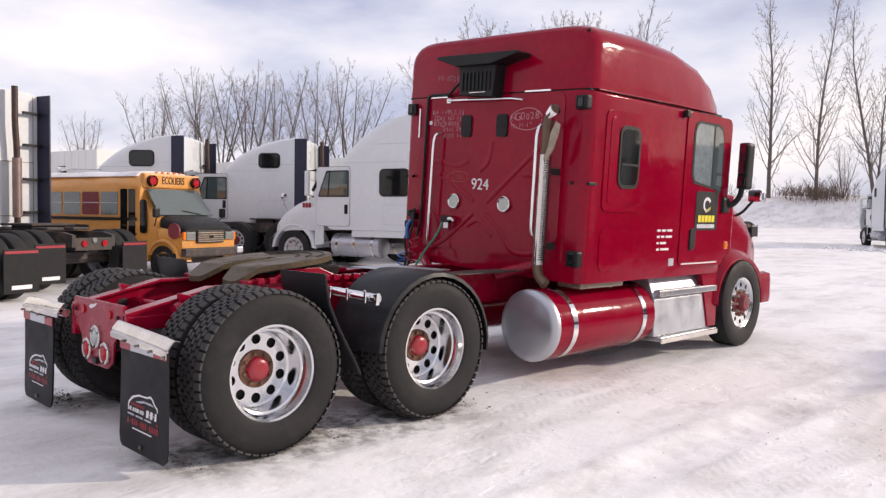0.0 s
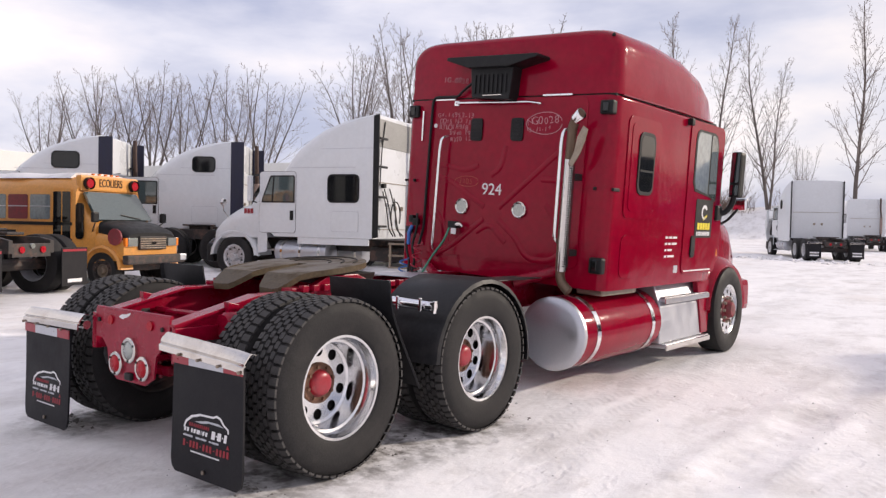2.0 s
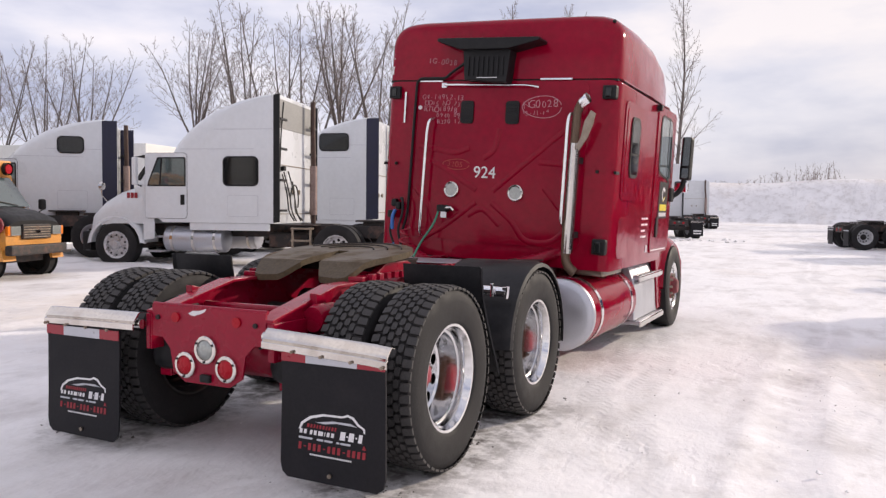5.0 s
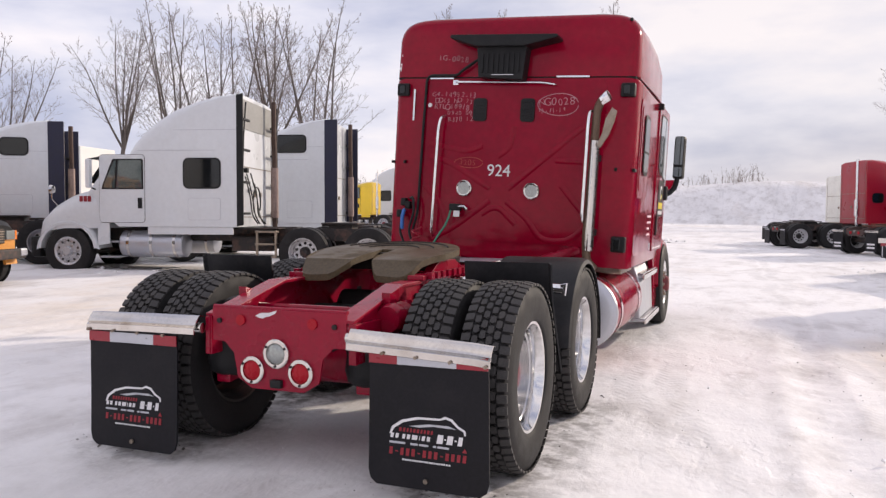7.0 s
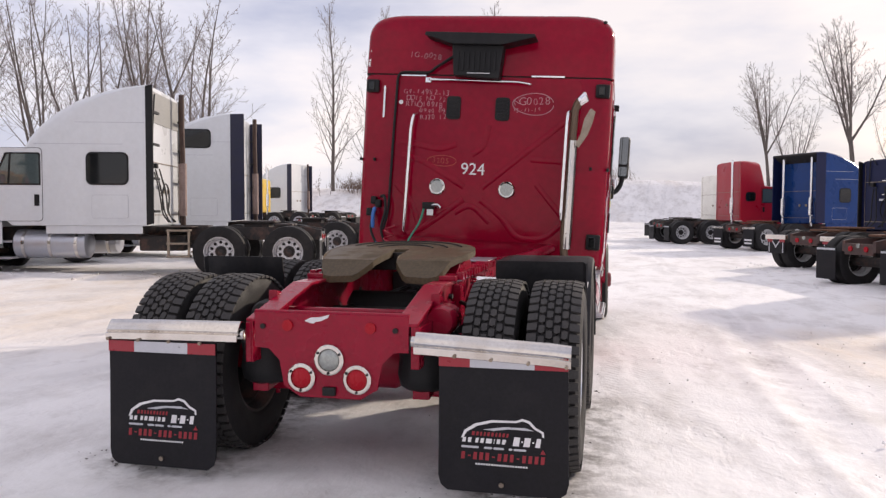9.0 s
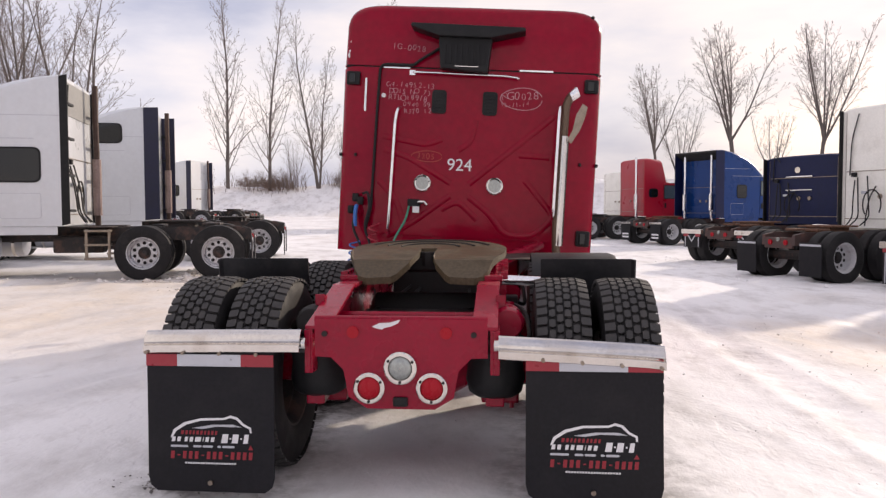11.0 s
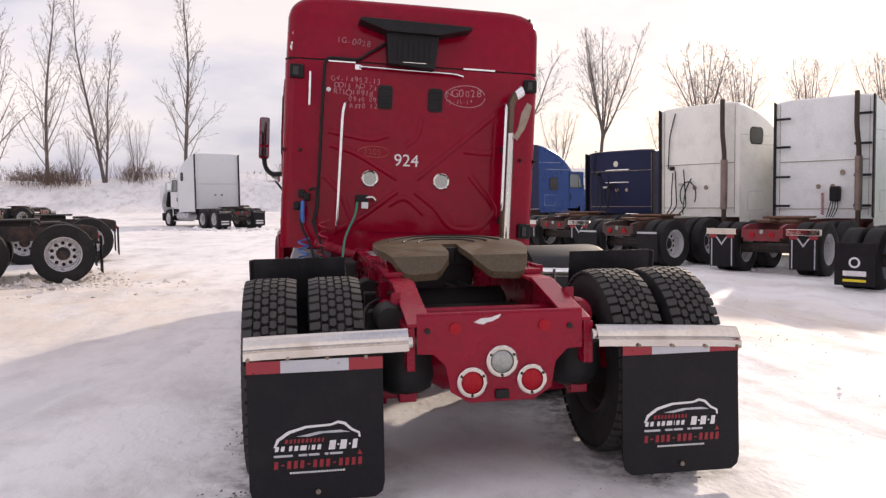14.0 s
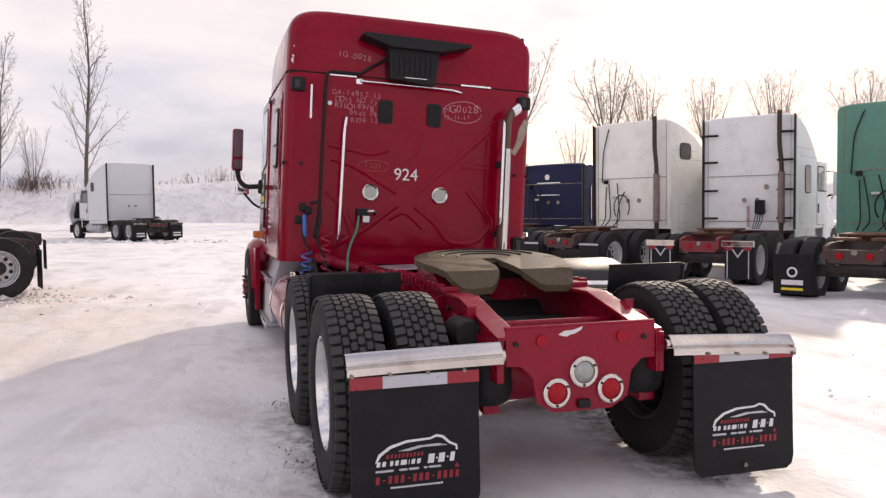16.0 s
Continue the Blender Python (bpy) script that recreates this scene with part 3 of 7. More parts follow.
# ---- wheels ----
def hub_holes(bm, x, r0, r1, holes, rh, rc, seg=40):
    """A flat wheel disc with hand holes cut through it."""
    edges = []
    for r, s in ((r1, seg), (r0, 24)):
        vs = [bm.verts.new((x, r * math.cos(2 * math.pi * k / s), r * math.sin(2 * math.pi * k / s))) for k in range(s)]
        edges += [bm.edges.new((vs[k], vs[(k + 1) % s])) for k in range(s)]
    for h in range(holes):
        t = 2 * math.pi * (h + 0.5) / holes
        cy, cz = rc * math.cos(t), rc * math.sin(t)
        vs = [bm.verts.new((x, cy + rh * math.cos(2 * math.pi * k / 12), cz + rh * math.sin(2 * math.pi * k / 12))) for k in range(12)]
        edges += [bm.edges.new((vs[k], vs[(k + 1) % 12])) for k in range(12)]
    bmesh.ops.triangle_fill(bm, use_beauty=True, use_dissolve=False, edges=edges)


def tyre_mesh(width, r, tread):
    """A tyre with its outer side at +x; tread blocks only where it is seen near."""
    h = width / 2
    rb = r - 0.017 if tread else r
    prof = [(-h * 0.78, 0.292), (-h * 0.95, 0.32), (-h, 0.38), (-h * 0.985, 0.44), (-h * 0.93, rb - 0.03), (-h * 0.84, rb - 0.006), (-h * 0.5, rb), (0, rb + 0.002), (h * 0.5, rb), (h * 0.84, rb - 0.006),
            (h * 0.93, rb - 0.03), (h * 0.985, 0.44), (h * 0.995, 0.425), (h, 0.38), (h * 0.985, 0.365), (h * 0.95, 0.32), (h * 0.90, 0.305), (h * 0.78, 0.292)]
    bm = lathed(prof, 56)
    return bm


def tread_mesh(width, r, count=54):
    """Four staggered rows of long slanted blocks between two rows of shoulder lugs."""
    bm = bmesh.new()
    h = width / 2 * 0.955
    pitch, gap = 0.0385, 0.0062
    xa = pitch / 2 - gap / 2
    dt = math.pi / count * 0.84
    rows = []
    for i in (-1.5, -0.5, 0.5, 1.5):
        k = 1 if i in (-1.5, 0.5) else -1
        rows.append((i * pitch, 0.5 if k > 0 else 0.0, False, [(-xa, -dt * 0.72), (xa * 0.1 * k, -dt), (xa, -dt * 0.78), (xa, dt * 0.72), (-xa * 0.1 * k, dt), (-xa, dt * 0.78)]))
    for sgn in (-1, 1):
        x = sgn * 2 * pitch
        o = h - 2 * pitch
        pts = [(gap * 0.5, 0.0), (gap, -dt * 0.9), (o, -dt * 0.88), (o, -dt * 0.1), (o, dt * 0.88), (gap, dt * 0.9)]
        rows.append((x, 0.25, True, [(u * sgn, t * sgn) for u, t in pts]))
    for x, shift, edge, pts in rows:
        for k in range(count):
            t0 = 2 * math.pi * (k + shift) / count
            ring = []
            for low in (True, False):
                row = []
                for u, t in pts:
                    drop = 0.011 if edge and abs(x + u) > h - 0.001 else 0.0
                    rad = r - 0.024 if low else r - drop
                    k2 = 1.0 if low else 0.93
                    row.append(bm.verts.new((x + u * (k2 if not edge else 1.0), rad * math.cos(t0 + t * k2), rad * math.sin(t0 + t * k2))))
                ring.append(row)
            bm.faces.new(ring[1])
            for q in range(6):
                bm.faces.new((ring[0][q], ring[0][(q + 1) % 6], ring[1][(q + 1) % 6], ring[1][q]))
    bmesh.ops.recalc_face_normals(bm, faces=bm.faces)
    return bm


def drive_wheel(parent, x, y, side, mats, outer=True, tread=False, z=0.5, r=0.515, nuts=False):
    """One tyre with its rim; side is +1 or -1, the way its face looks. A wheel is an axle's part."""
    m_rim, m_hub = mats
    m = pose(x, y, z, 0, 0, 0 if side > 0 else 180)
    tyre = part("tyre", tyre_mesh(0.275, r, tread), M_TYRE, parent, smooth=35, m=m)
    if tread:
        part("tread", tread_mesh(0.275, r), M_TREAD, tyre)
    bm = bmesh.new()
    h = 0.1375
    lathe(bm, [(-h * 0.75, 0.27), (-h * 0.75, 0.292), (h * 0.76, 0.293), (h * 0.80, 0.305), (h * 0.86, 0.304), (h * 0.84, 0.286), (h * 0.62, 0.274), (h * 0.50, 0.268), (h * 0.30, 0.266), (h * 0.26, 0.252), (-h * 0.30, 0.246), (-h * 0.55, 0.240), (-h * 0.62, 0.226)], 44)
    if outer:
        hub_holes(bm, -h * 0.62, 0.10, 0.226, 10, 0.033, 0.187)
        lathe(bm, [(-h * 0.62, 0.10), (-h * 0.75, 0.10)], 24)
    rim = part("rim", bm, m_rim, tyre, smooth=40)
    if outer:
        bm = bmesh.new()
        lathe(bm, [(-h * 0.66, 0.118), (-h * 0.54, 0.116), (-h * 0.52, 0.078), (-h * 0.42, 0.076), (-h * 0.30, 0.068), (-h * 0.24, 0.056), (-h * 0.22, 0.03), (-h * 0.21, 0.001)], 24)
        part("hub", bm, m_hub, tyre, smooth=40)
        if nuts:
            part("hub_flange", lathed([(-h * 0.64, 0.122), (-h * 0.52, 0.120), (-h * 0.50, 0.082)], 24), M_RUST, tyre, "rusty hub flange", smooth=40)
            for k in range(8):
                t = 2 * math.pi * (k + 0.3) / 8
                part("hub_bolt", tubed([(-h * 0.54, 0, 0), (-h * 0.54 + 0.022, 0, 0)], 0.011, 6), M_RUST, tyre, m=Matrix.Translation((0, 0.098 * math.cos(t), 0.098 * math.sin(t))))
        part("brake_drum", lathed([(-h * 0.9, 0.05), (-h * 0.9, 0.235)], 24), M_DARK, tyre)
    return tyre


def steer_wheel(parent, x, y, side, mats, r=0.505, nuts=False, spiked=False, z=0.5):
    m_rim, m_hub = mats
    m = pose(x, y, z, 0, 0, 0 if side > 0 else 180)
    tyre = part("tyre", tyre_mesh(0.29, r, False), M_TYRE, parent, smooth=35, m=m)
    bm = bmesh.new()
    h = 0.145
    lathe(bm, [(-h * 0.8, 0.292), (h * 0.76, 0.293), (h * 0.80, 0.305), (h * 0.86, 0.304), (h * 0.84, 0.284), (h * 0.75, 0.272), (h * 0.72, 0.262)], 44)
    hub_holes(bm, h * 0.72, 0.13, 0.262, 10, 0.026, 0.218)
    part("rim", bm, m_rim, tyre, smooth=40)
    bm = bmesh.new()
    lathe(bm, [(h * 0.70, 0.165), (h * 0.76, 0.16), (h * 0.78, 0.10), (h * 1.1, 0.095), (h * 1.25, 0.08), (h * 1.3, 0.001)], 20)
    part("hub", bm, m_hub, tyre, smooth=40)
    if nuts:
        for k in range(10):
            t = 2 * math.pi * k / 10
            part("lug_nut", tubed([(h * 0.74, 0, 0), (h * 0.74 + 0.025, 0, 0), (h * 0.74 + (0.085 if spiked else 0.034), 0, 0)], [0.020, 0.019, 0.007 if spiked else 0.014], 8), M_DARK if spiked else M_STEEL, tyre, m=Matrix.Translation((0, 0.142 * math.cos(t), 0.142 * math.sin(t))))
    part("brake_drum", lathed([(h * 0.3, 0.02), (h * 0.3, 0.27)], 24), M_DARK, tyre)
    return tyre


# ---- parked tractors ----
def chassis(p, frame_mat, rims, axles, front, yb, flap="plain", hang=0.14):
    """Frame, axles, wheels, fifth wheel and mud flaps of a parked tractor, its frame's end at y = 0."""
    for s in (-1, 1):
        part("frame_rail", prism([(0, 0.72), (0, 0.93), (0.25, 0.98), (front + 0.6, 0.98), (front + 0.6, 0.70)], 0.08, "YZ", s * 0.43 - 0.04, 0.006), frame_mat, p)
    part("crossmember", boxed(0.01, -0.40, 0.40, 0.0, 0.06, 0.66, 0.88), frame_mat, p)
    for x in (-0.22, 0.22):
        part("tail_lamp", disc((x, -0.025, 0.78), 0.055, 0.03, "Y", 14), M_LENS_RED, p)
    part("marker_lamp", disc((0, -0.025, 0.84), 0.045, 0.03, "Y", 14), M_LENS_CLEAR, p)
    bm = bmesh.new()
    box(bm, -0.46, 0.46, 0.95, 1.75, 1.07, 1.11, 0.015)
    box(bm, -0.35, 0.35, 1.1, 1.6, 0.97, 1.07)
    box(bm, -0.46, -0.10, 0.60, 0.95, 1.0, 1.05, 0.015)
    box(bm, 0.10, 0.46, 0.60, 0.95, 1.0, 1.05, 0.015)
    part("fifth_wheel", bm, M_CHASSIS if frame_mat is M_CHASSIS else M_RUST, p)
    for y in axles:
        part("axle", tubed([(-0.95, y, 0.5), (0.95, y, 0.5)], 0.10, 10), M_CHASSIS, p)
        for s in (-1, 1):
            drive_wheel(p, s * 1.09, y, s, rims)
            drive_wheel(p, s * 0.76, y, -s, rims, outer=False)
    part("axle", tubed([(-0.95, front, 0.45), (0.95, front, 0.45)], 0.07, 8), M_CHASSIS, p)
    for s in (-1, 1):
        steer_wheel(p, s * 1.05, front, s, (rims[0], rims[0]))
        part("gearbox_guard" if s > 0 else "air_tank", boxed(0.05, s * 0.62 - 0.15, s * 0.62 + 0.15, 2.7, yb + 0.3, 0.5, 0.82), M_CHASSIS, p)
        bm = tubed([(s * 0.88, yb + 1.2, 0.65), (s * 0.88, yb + 1.23, 0.65), (s * 0.88, yb + 2.57, 0.65), (s * 0.88, yb + 2.6, 0.65)], [0.24, 0.28, 0.28, 0.24], 24)
        t = part("fuel_tank", bm, M_BRUSHED, p, "bare aluminium fuel tank", smooth=40)
        for y in (yb + 1.4, yb + 1.9, yb + 2.4):
            part("strap", lathed([(y - 0.03, 0.281), (y - 0.03, 0.288), (y + 0.03, 0.288), (y + 0.03, 0.281)], 24, "Y"), M_STAINLESS, t, m=Matrix.Translation((s * 0.88, 0, 0.65)))
        part("step", boxed(0.01, s * 0.95 - 0.2, s * 0.95 + 0.2, yb + 2.62, yb + 3.0, 0.36, 0.40), M_BRUSHED, p)
        part("step", boxed(0.01, s * 0.95 - 0.15, s * 0.95 + 0.15, yb + 2.62, yb + 3.0, 0.68, 0.72), M_BRUSHED, p)
        if flap:
            f = part("mud_flap", boxed(0.008, s * 0.92 - 0.3, s * 0.92 + 0.3, -0.03, -0.01, hang, 0.80), M_FLAP, p)
            if flap == "V":
                part("bracket", boxed(0.01, s * 0.92 - 0.36, s * 0.92 + 0.36, -0.06, 0.02, 0.78, 0.90), M_STAINLESS, p)
                part("tape", boxed(0, s * 0.92 - 0.3, s * 0.92 - 0.12, -0.038, -0.03, 0.71, 0.78), M_TAPE_RED, f)
                part("tape", boxed(0, s * 0.92 + 0.12, s * 0.92 + 0.3, -0.038, -0.03, 0.71, 0.78), M_TAPE_RED, f)
                v = [(s * 0.92 - 0.14, 0.73), (s * 0.92, 0.56), (s * 0.92 + 0.14, 0.73), (s * 0.92 + 0.10, 0.73), (s * 0.92, 0.61), (s * 0.92 - 0.10, 0.73)]
                part("mark", prism(v, 0.004, "XZ", -0.04), M_TAPE_SILVER, f)
                for dx in (-0.24, 0.24):
                    part("strip", boxed(0, s * 0.92 + dx - 0.012, s * 0.92 + dx + 0.012, -0.036, -0.03, hang + 0.02, 0.70), M_TAPE_SILVER, f)
            elif flap == "bars":
                for k in range(2):
                    part("mark", boxed(0, s * 0.92 - 0.2, s * 0.92 + 0.2, -0.036, -0.03, 0.24 + 0.12 * k, 0.30 + 0.12 * k), M_PRINT_WHITE, f)
                part("bracket", boxed(0.01, s * 0.92 - 0.32, s * 0.92 + 0.32, -0.05, 0.0, 0.80, 0.88), M_STAINLESS, p)
            elif flap == "disc":
                part("mark", lathed([(-0.038, 0.085), (-0.038, 0.055)], 20, "Y"), M_PRINT_WHITE, f, m=Matrix.Translation((s * 0.92, 0, 0.50)))
                part("mark", boxed(0, s * 0.92 - 0.17, s * 0.92 + 0.17, -0.036, -0.03, 0.29, 0.37), M_PRINT_WHITE, f)
                part("mark", boxed(0, s * 0.92 - 0.17, s * 0.92 + 0.17, -0.036, -0.03, 0.20, 0.24), M_PRINT_YELLOW, f)
            else:
                part("tape", boxed(0, s * 0.92 - 0.28, s * 0.92 + 0.28, -0.036, -0.03, 0.73, 0.77), M_TAPE_SILVER if flap == "tape" else M_TAPE_RED, f)
                if flap == "logo":
                    part("mark", boxed(0, s * 0.92 - 0.17, s * 0.92 + 0.17, -0.036, -0.03, 0.20, 0.26), M_PRINT_WHITE, f)


def side_panel(name, y0, y1, z0, z1, r, x, mat, parent, thick=0.012, label=""):
    """A rounded pane or plate set on a cab side; x is the side's outer face, with sign."""
    s = 1 if x > 0 else -1
    return part(name, prism(round_rect(y0, y1, z0, z1, r), thick * s, "YZ", x, 0.0), mat, parent, label)


def tractor(name, m, label, paint, yb=3.5, front=7.3, top=3.9, cab_top=2.75, low=False, fairing=None, strip=0.3, window=True, rims=None, frame_mat=None, flap="tape",
            exhaust=1, rear_mat=None, arms=False, hoses=False, w=1.22, group="parked tractors", sleeper=1.9, nose=1.68, hood_open=False, stacks=None, ladder=False, far=False, rails=False, lip=False, marks=False, hang=0.14, tarp=False, coil=False, sides=(-1, 1), hollow_shade=False):
    rims = rims or (M_BRUSHED, M_RED_OLD)
    p = thing(name, m, label, "truck", group)
    chassis(p, frame_mat or M_CHASSIS, rims, (0.6, 1.95), front, yb, flap, hang=hang)
    ys, yw = yb + sleeper, yb + sleeper + 0.85
    zb = 1.02
    secs = []
    if low:
        prof = [(yb, top - 0.03), (yb + 0.03, top), (yb + 0.3, top + 0.03), (ys, top), (ys + 0.25, cab_top + 0.05), (yw - 0.25, cab_top), (yw, cab_top - 0.12), (yw + 0.35, 1.85)]
    else:
        k = (sleeper + 0.85) / 2.75
        drop = ((0.0, 0.03), (0.03, 0.0), (0.4, 0.03), (0.8, 0.10), (1.33, 0.26), (1.7, 0.45), (2.0, 0.67), (2.2, 0.89), (2.33, 1.10), (2.42, 1.26), (2.52, 1.32))
        prof = [(yb + d * k, max(cab_top - 0.06, top - e)) for d, e in drop] + [(yw + 0.12, cab_top - 0.14), (yw + 0.5, 1.88)]
    for y, zt in prof:
        ww = w if y < yw else w - (y - yw) * 0.25
        f = min(1.0, max(0.0, (y - yb) / sleeper))
        zs = max(1.6, zt - 0.14 - 0.34 * f) if zt > 2.4 else zt - 0.22
        secs.append(arch(y, ww, zb if y <= yw + 0.05 else 1.3, zs, zt, 4.6 - 1.6 * f))
    cab = part("cab", loft(secs), paint, p, smooth=32)
    k = nose / 1.92
    hood = [arch(yw + dy * k, hw, h0, h1, h2, n) for dy, hw, h0, h1, h2, n in ((0.20, 1.15, 0.98, 1.50, 1.90, 3.0), (0.7, 1.18, 0.98, 1.42, 1.84, 2.8), (1.1, 1.19, 0.98, 1.30, 1.74, 2.7), (1.45, 1.17, 0.94, 1.16, 1.58, 2.5), (1.75, 1.08, 0.84, 1.02, 1.36, 2.3), (1.92, 0.90, 0.75, 0.88, 1.10, 2.2))]
    hm = None
    if hood_open:
        hm = Matrix.Translation((0, yw + nose - 0.1, 0.8)) @ pose(0, 0, 0, -62, 0, 0) @ Matrix.Translation((0, -yw - nose + 0.1, -0.8))
        part("engine", boxed(0.08, -0.4, 0.4, yw + 0.3, yw + 1.5, 0.8, 1.5), M_DARK, p)
    hd = part("hood", loft(hood), paint, p, smooth=40, m=hm)
    if hood_open:
        part("hood_liner", boxed(0.03, -1.0, 1.0, yw + 0.35, yw + nose - 0.2, 0.80, 0.96), M_DARK, hd)
    for s in (-1, 1):
        if marks:
            for k in range(3):
                part("mark", prism(round_rect(yw + 0.40 + 0.09 * k, yw + 0.47 + 0.09 * k, 1.54, 1.66, 0.01), s * 0.012, "YZ", s * 1.155, 0.0), M_PRINT_RED, hd)
        n = 11
        rings = []
        for i in range(n):
            t = math.pi * (0.02 + 0.96 * i / (n - 1))
            cy, cz = front + 0.70 * math.cos(t), 0.52 + 0.66 * math.sin(t)
            iy, iz = front + 0.59 * math.cos(t), 0.52 + 0.55 * math.sin(t)
            rings.append([(s * 0.62, cy, cz), (s * 1.08, cy, cz), (s * 1.17, cy, cz - 0.03), (s * 1.21, (cy + iy) / 2, (cz + iz) / 2), (s * 1.20, iy, iz), (s * 0.62, iy, iz)])
        part("wheel_arch", loft(rings), paint, hd, smooth=45)
        part("fender_skirt", prism([(front - 0.68, 0.62), (front - 0.68, 1.1), (yw - 0.02, 1.16), (yw - 0.02, 0.66)], s * 0.03, "YZ", s * 1.17, 0.005), paint, p)
        z0, z1 = cab_top - 0.80, cab_top - 0.17
        gap = side_panel("door_gap", ys + 0.04, yw + 0.18, 1.10, cab_top - 0.075, 0.08, s * w, M_DARK, cab, 0.004)
        seam = side_panel("door", ys + 0.048, yw + 0.172, 1.108, cab_top - 0.083, 0.075, s * w, paint, cab, 0.012)

        def pane(name, pts, off, mat, parent):
            return part(name, prism(pts, s * 0.006, "YZ", s * (w + off)), mat, parent)

        fr = pane("window_frame", [(ys + 0.07, z0), (yw + 0.12, z0), (yw + 0.10, z0 + 0.10), (yw - 0.11, z1 - 0.02), (yw - 0.14, z1), (ys + 0.10, z1), (ys + 0.07, z1 - 0.03)], 0.012, M_BLACK, seam)
        pane("door_window", [(ys + 0.10, z0 + 0.03), (yw - 0.20, z0 + 0.03), (yw - 0.24, z1 - 0.03), (ys + 0.12, z1 - 0.03), (ys + 0.10, z1 - 0.05)], 0.018, M_GLASS_LIGHT, fr)
        pane("quarter_window", [(yw - 0.16, z0 + 0.03), (yw + 0.08, z0 + 0.03), (yw + 0.07, z0 + 0.10), (yw - 0.15, z1 - 0.05), (yw - 0.20, z1 - 0.03)], 0.018, M_GLASS_LIGHT, fr)
        part("handle", boxed(0.006, s * (w + 0.018) - 0.01, s * (w + 0.018) + 0.012, ys + 0.10, ys + 0.19, 1.40, 1.62), M_BLACK, seam)
        if window:
            wf = side_panel("window_rubber", window[0] - 0.03, window[1] + 0.03, window[2] - 0.03, window[3] + 0.03, 0.12, s * (w + 0.001), M_BLACK, cab, 0.010)
            side_panel("sleeper_window", *window, 0.10, s * (w + 0.011), M_GLASS, wf, 0.005)
        if not low and not far:
            part("roof_seam", boxed(0, s * (w + 0.0015) - 0.003, s * (w + 0.0015) + 0.003, yb + 0.02, yb + 1.35, top - 0.78, top - 0.770), M_BRUSHED, cab)
            part("roof_seam", boxed(0, s * (w + 0.0015) - 0.003, s * (w + 0.0015) + 0.003, yb + 0.45, ys + 0.2, cab_top + 0.0, cab_top + 0.010), M_BRUSHED, cab)
            hatch_gap = side_panel("hatch_gap", yb + 0.35, yb + 1.05, 1.16, 1.62, 0.05, s * w, M_BRUSHED, cab, 0.003)
            side_panel("luggage_hatch", yb + 0.358, yb + 1.042, 1.168, 1.612, 0.045, s * w, paint, hatch_gap, 0.008)
        part("skirt", boxed(0.01, s * (w - 0.04) - 0.02, s * (w - 0.04) + 0.02, yb + 0.1, ys, 0.86, 1.02), paint, p)
        arm = part("mirror_arm", tubed([(s * (w - 0.05), yw + 0.25, 2.45), (s * (w + 0.22), yw + 0.3, 2.42), (s * (w + 0.22), yw + 0.3, 1.85), (s * (w - 0.05), yw + 0.3, 1.8)], 0.016, 6), M_BLACK, p)
        part("mirror", boxed(0.03, s * (w + 0.22) - 0.06, s * (w + 0.22) + 0.06, yw + 0.24, yw + 0.34, 1.82, 2.42), paint, arm)
        part("headlamp", boxed(0.04, s * 0.86 - 0.12, s * 0.86 + 0.12, yw + nose - 0.33, yw + nose - 0.17, 0.85, 1.1), M_LENS_CLEAR, hd)
        if not far and not low:
            ma = part("hood_mirror_arm", tubed([(s * 0.86, yw + nose - 0.5, 1.3), (s * 1.05, yw + nose - 0.35, 1.6), (s * 1.05, yw + nose - 0.35, 1.75)], 0.012, 6), M_STAINLESS, hd)
            part("hood_mirror", lathed([(-0.05, 0.03), (-0.04, 0.08), (0.02, 0.10), (0.05, 0.04)], 12, "Y", False, True), M_STAINLESS, ma, m=Matrix.Translation((s * 1.05, yw + nose - 0.35, 1.80)))
        if fairing and s in sides:
            part("side_fairing", prism([(yb - strip, 1.06), (yb + 0.01, 1.03), (yb + 0.01, top - 0.06), (yb - strip, top - 0.02 - 0.1 * strip)], 0.035, "YZ", s * (w - 0.03) - (0.035 if s < 0 else 0), 0.006), fairing, p)
    bm = bmesh.new()
    vs = [bm.verts.new(v) for v in ((-1.0, yw + 0.46, 1.93), (1.0, yw + 0.46, 1.93), (0.97, yw + 0.13, cab_top - 0.2), (-0.97, yw + 0.13, cab_top - 0.2))]
    bm.faces.new(vs)
    r = bmesh.ops.extrude_face_region(bm, geom=bm.faces[:])
    bmesh.ops.translate(bm, vec=(0, 0.06, 0.05), verts=[v for v in r["geom"] if isinstance(v, bmesh.types.BMVert)])
    part("windshield", bm, M_GLASS, cab)
    part("visor", prism([(yw + 0.02, cab_top - 0.06), (yw + 0.42, cab_top - 0.14), (yw + 0.42, cab_top - 0.17), (yw + 0.02, cab_top - 0.12)], 2.2, "YZ", -1.1, 0.01), M_BLACK, cab)
    part("bumper", boxed(0.06, -1.12, 1.12, yw + nose - 0.12, yw + nose + 0.1, 0.36, 0.80), paint if paint is not M_WHITE else M_BLACK, p)
    part("grille", boxed(0.02, -0.42, 0.42, yw + nose - 0.06, yw + nose + 0.02, 0.76, 1.10), M_CHASSIS, hd)
    # rear wall: panel lines, vents, stack, hoses
    rm = rear_mat or paint
    if rear_mat:
        part("rear_panel", prism(round_rect(-w + 0.10, w - 0.10, 1.10, top - 0.42, 0.06), -0.012, "XZ", yb, 0.0), rm, cab)
    part("panel_seam", boxed(0.0, -w + 0.14, w - 0.14, yb - 0.016, yb - 0.004, 2.28, 2.295), M_STEEL, cab)
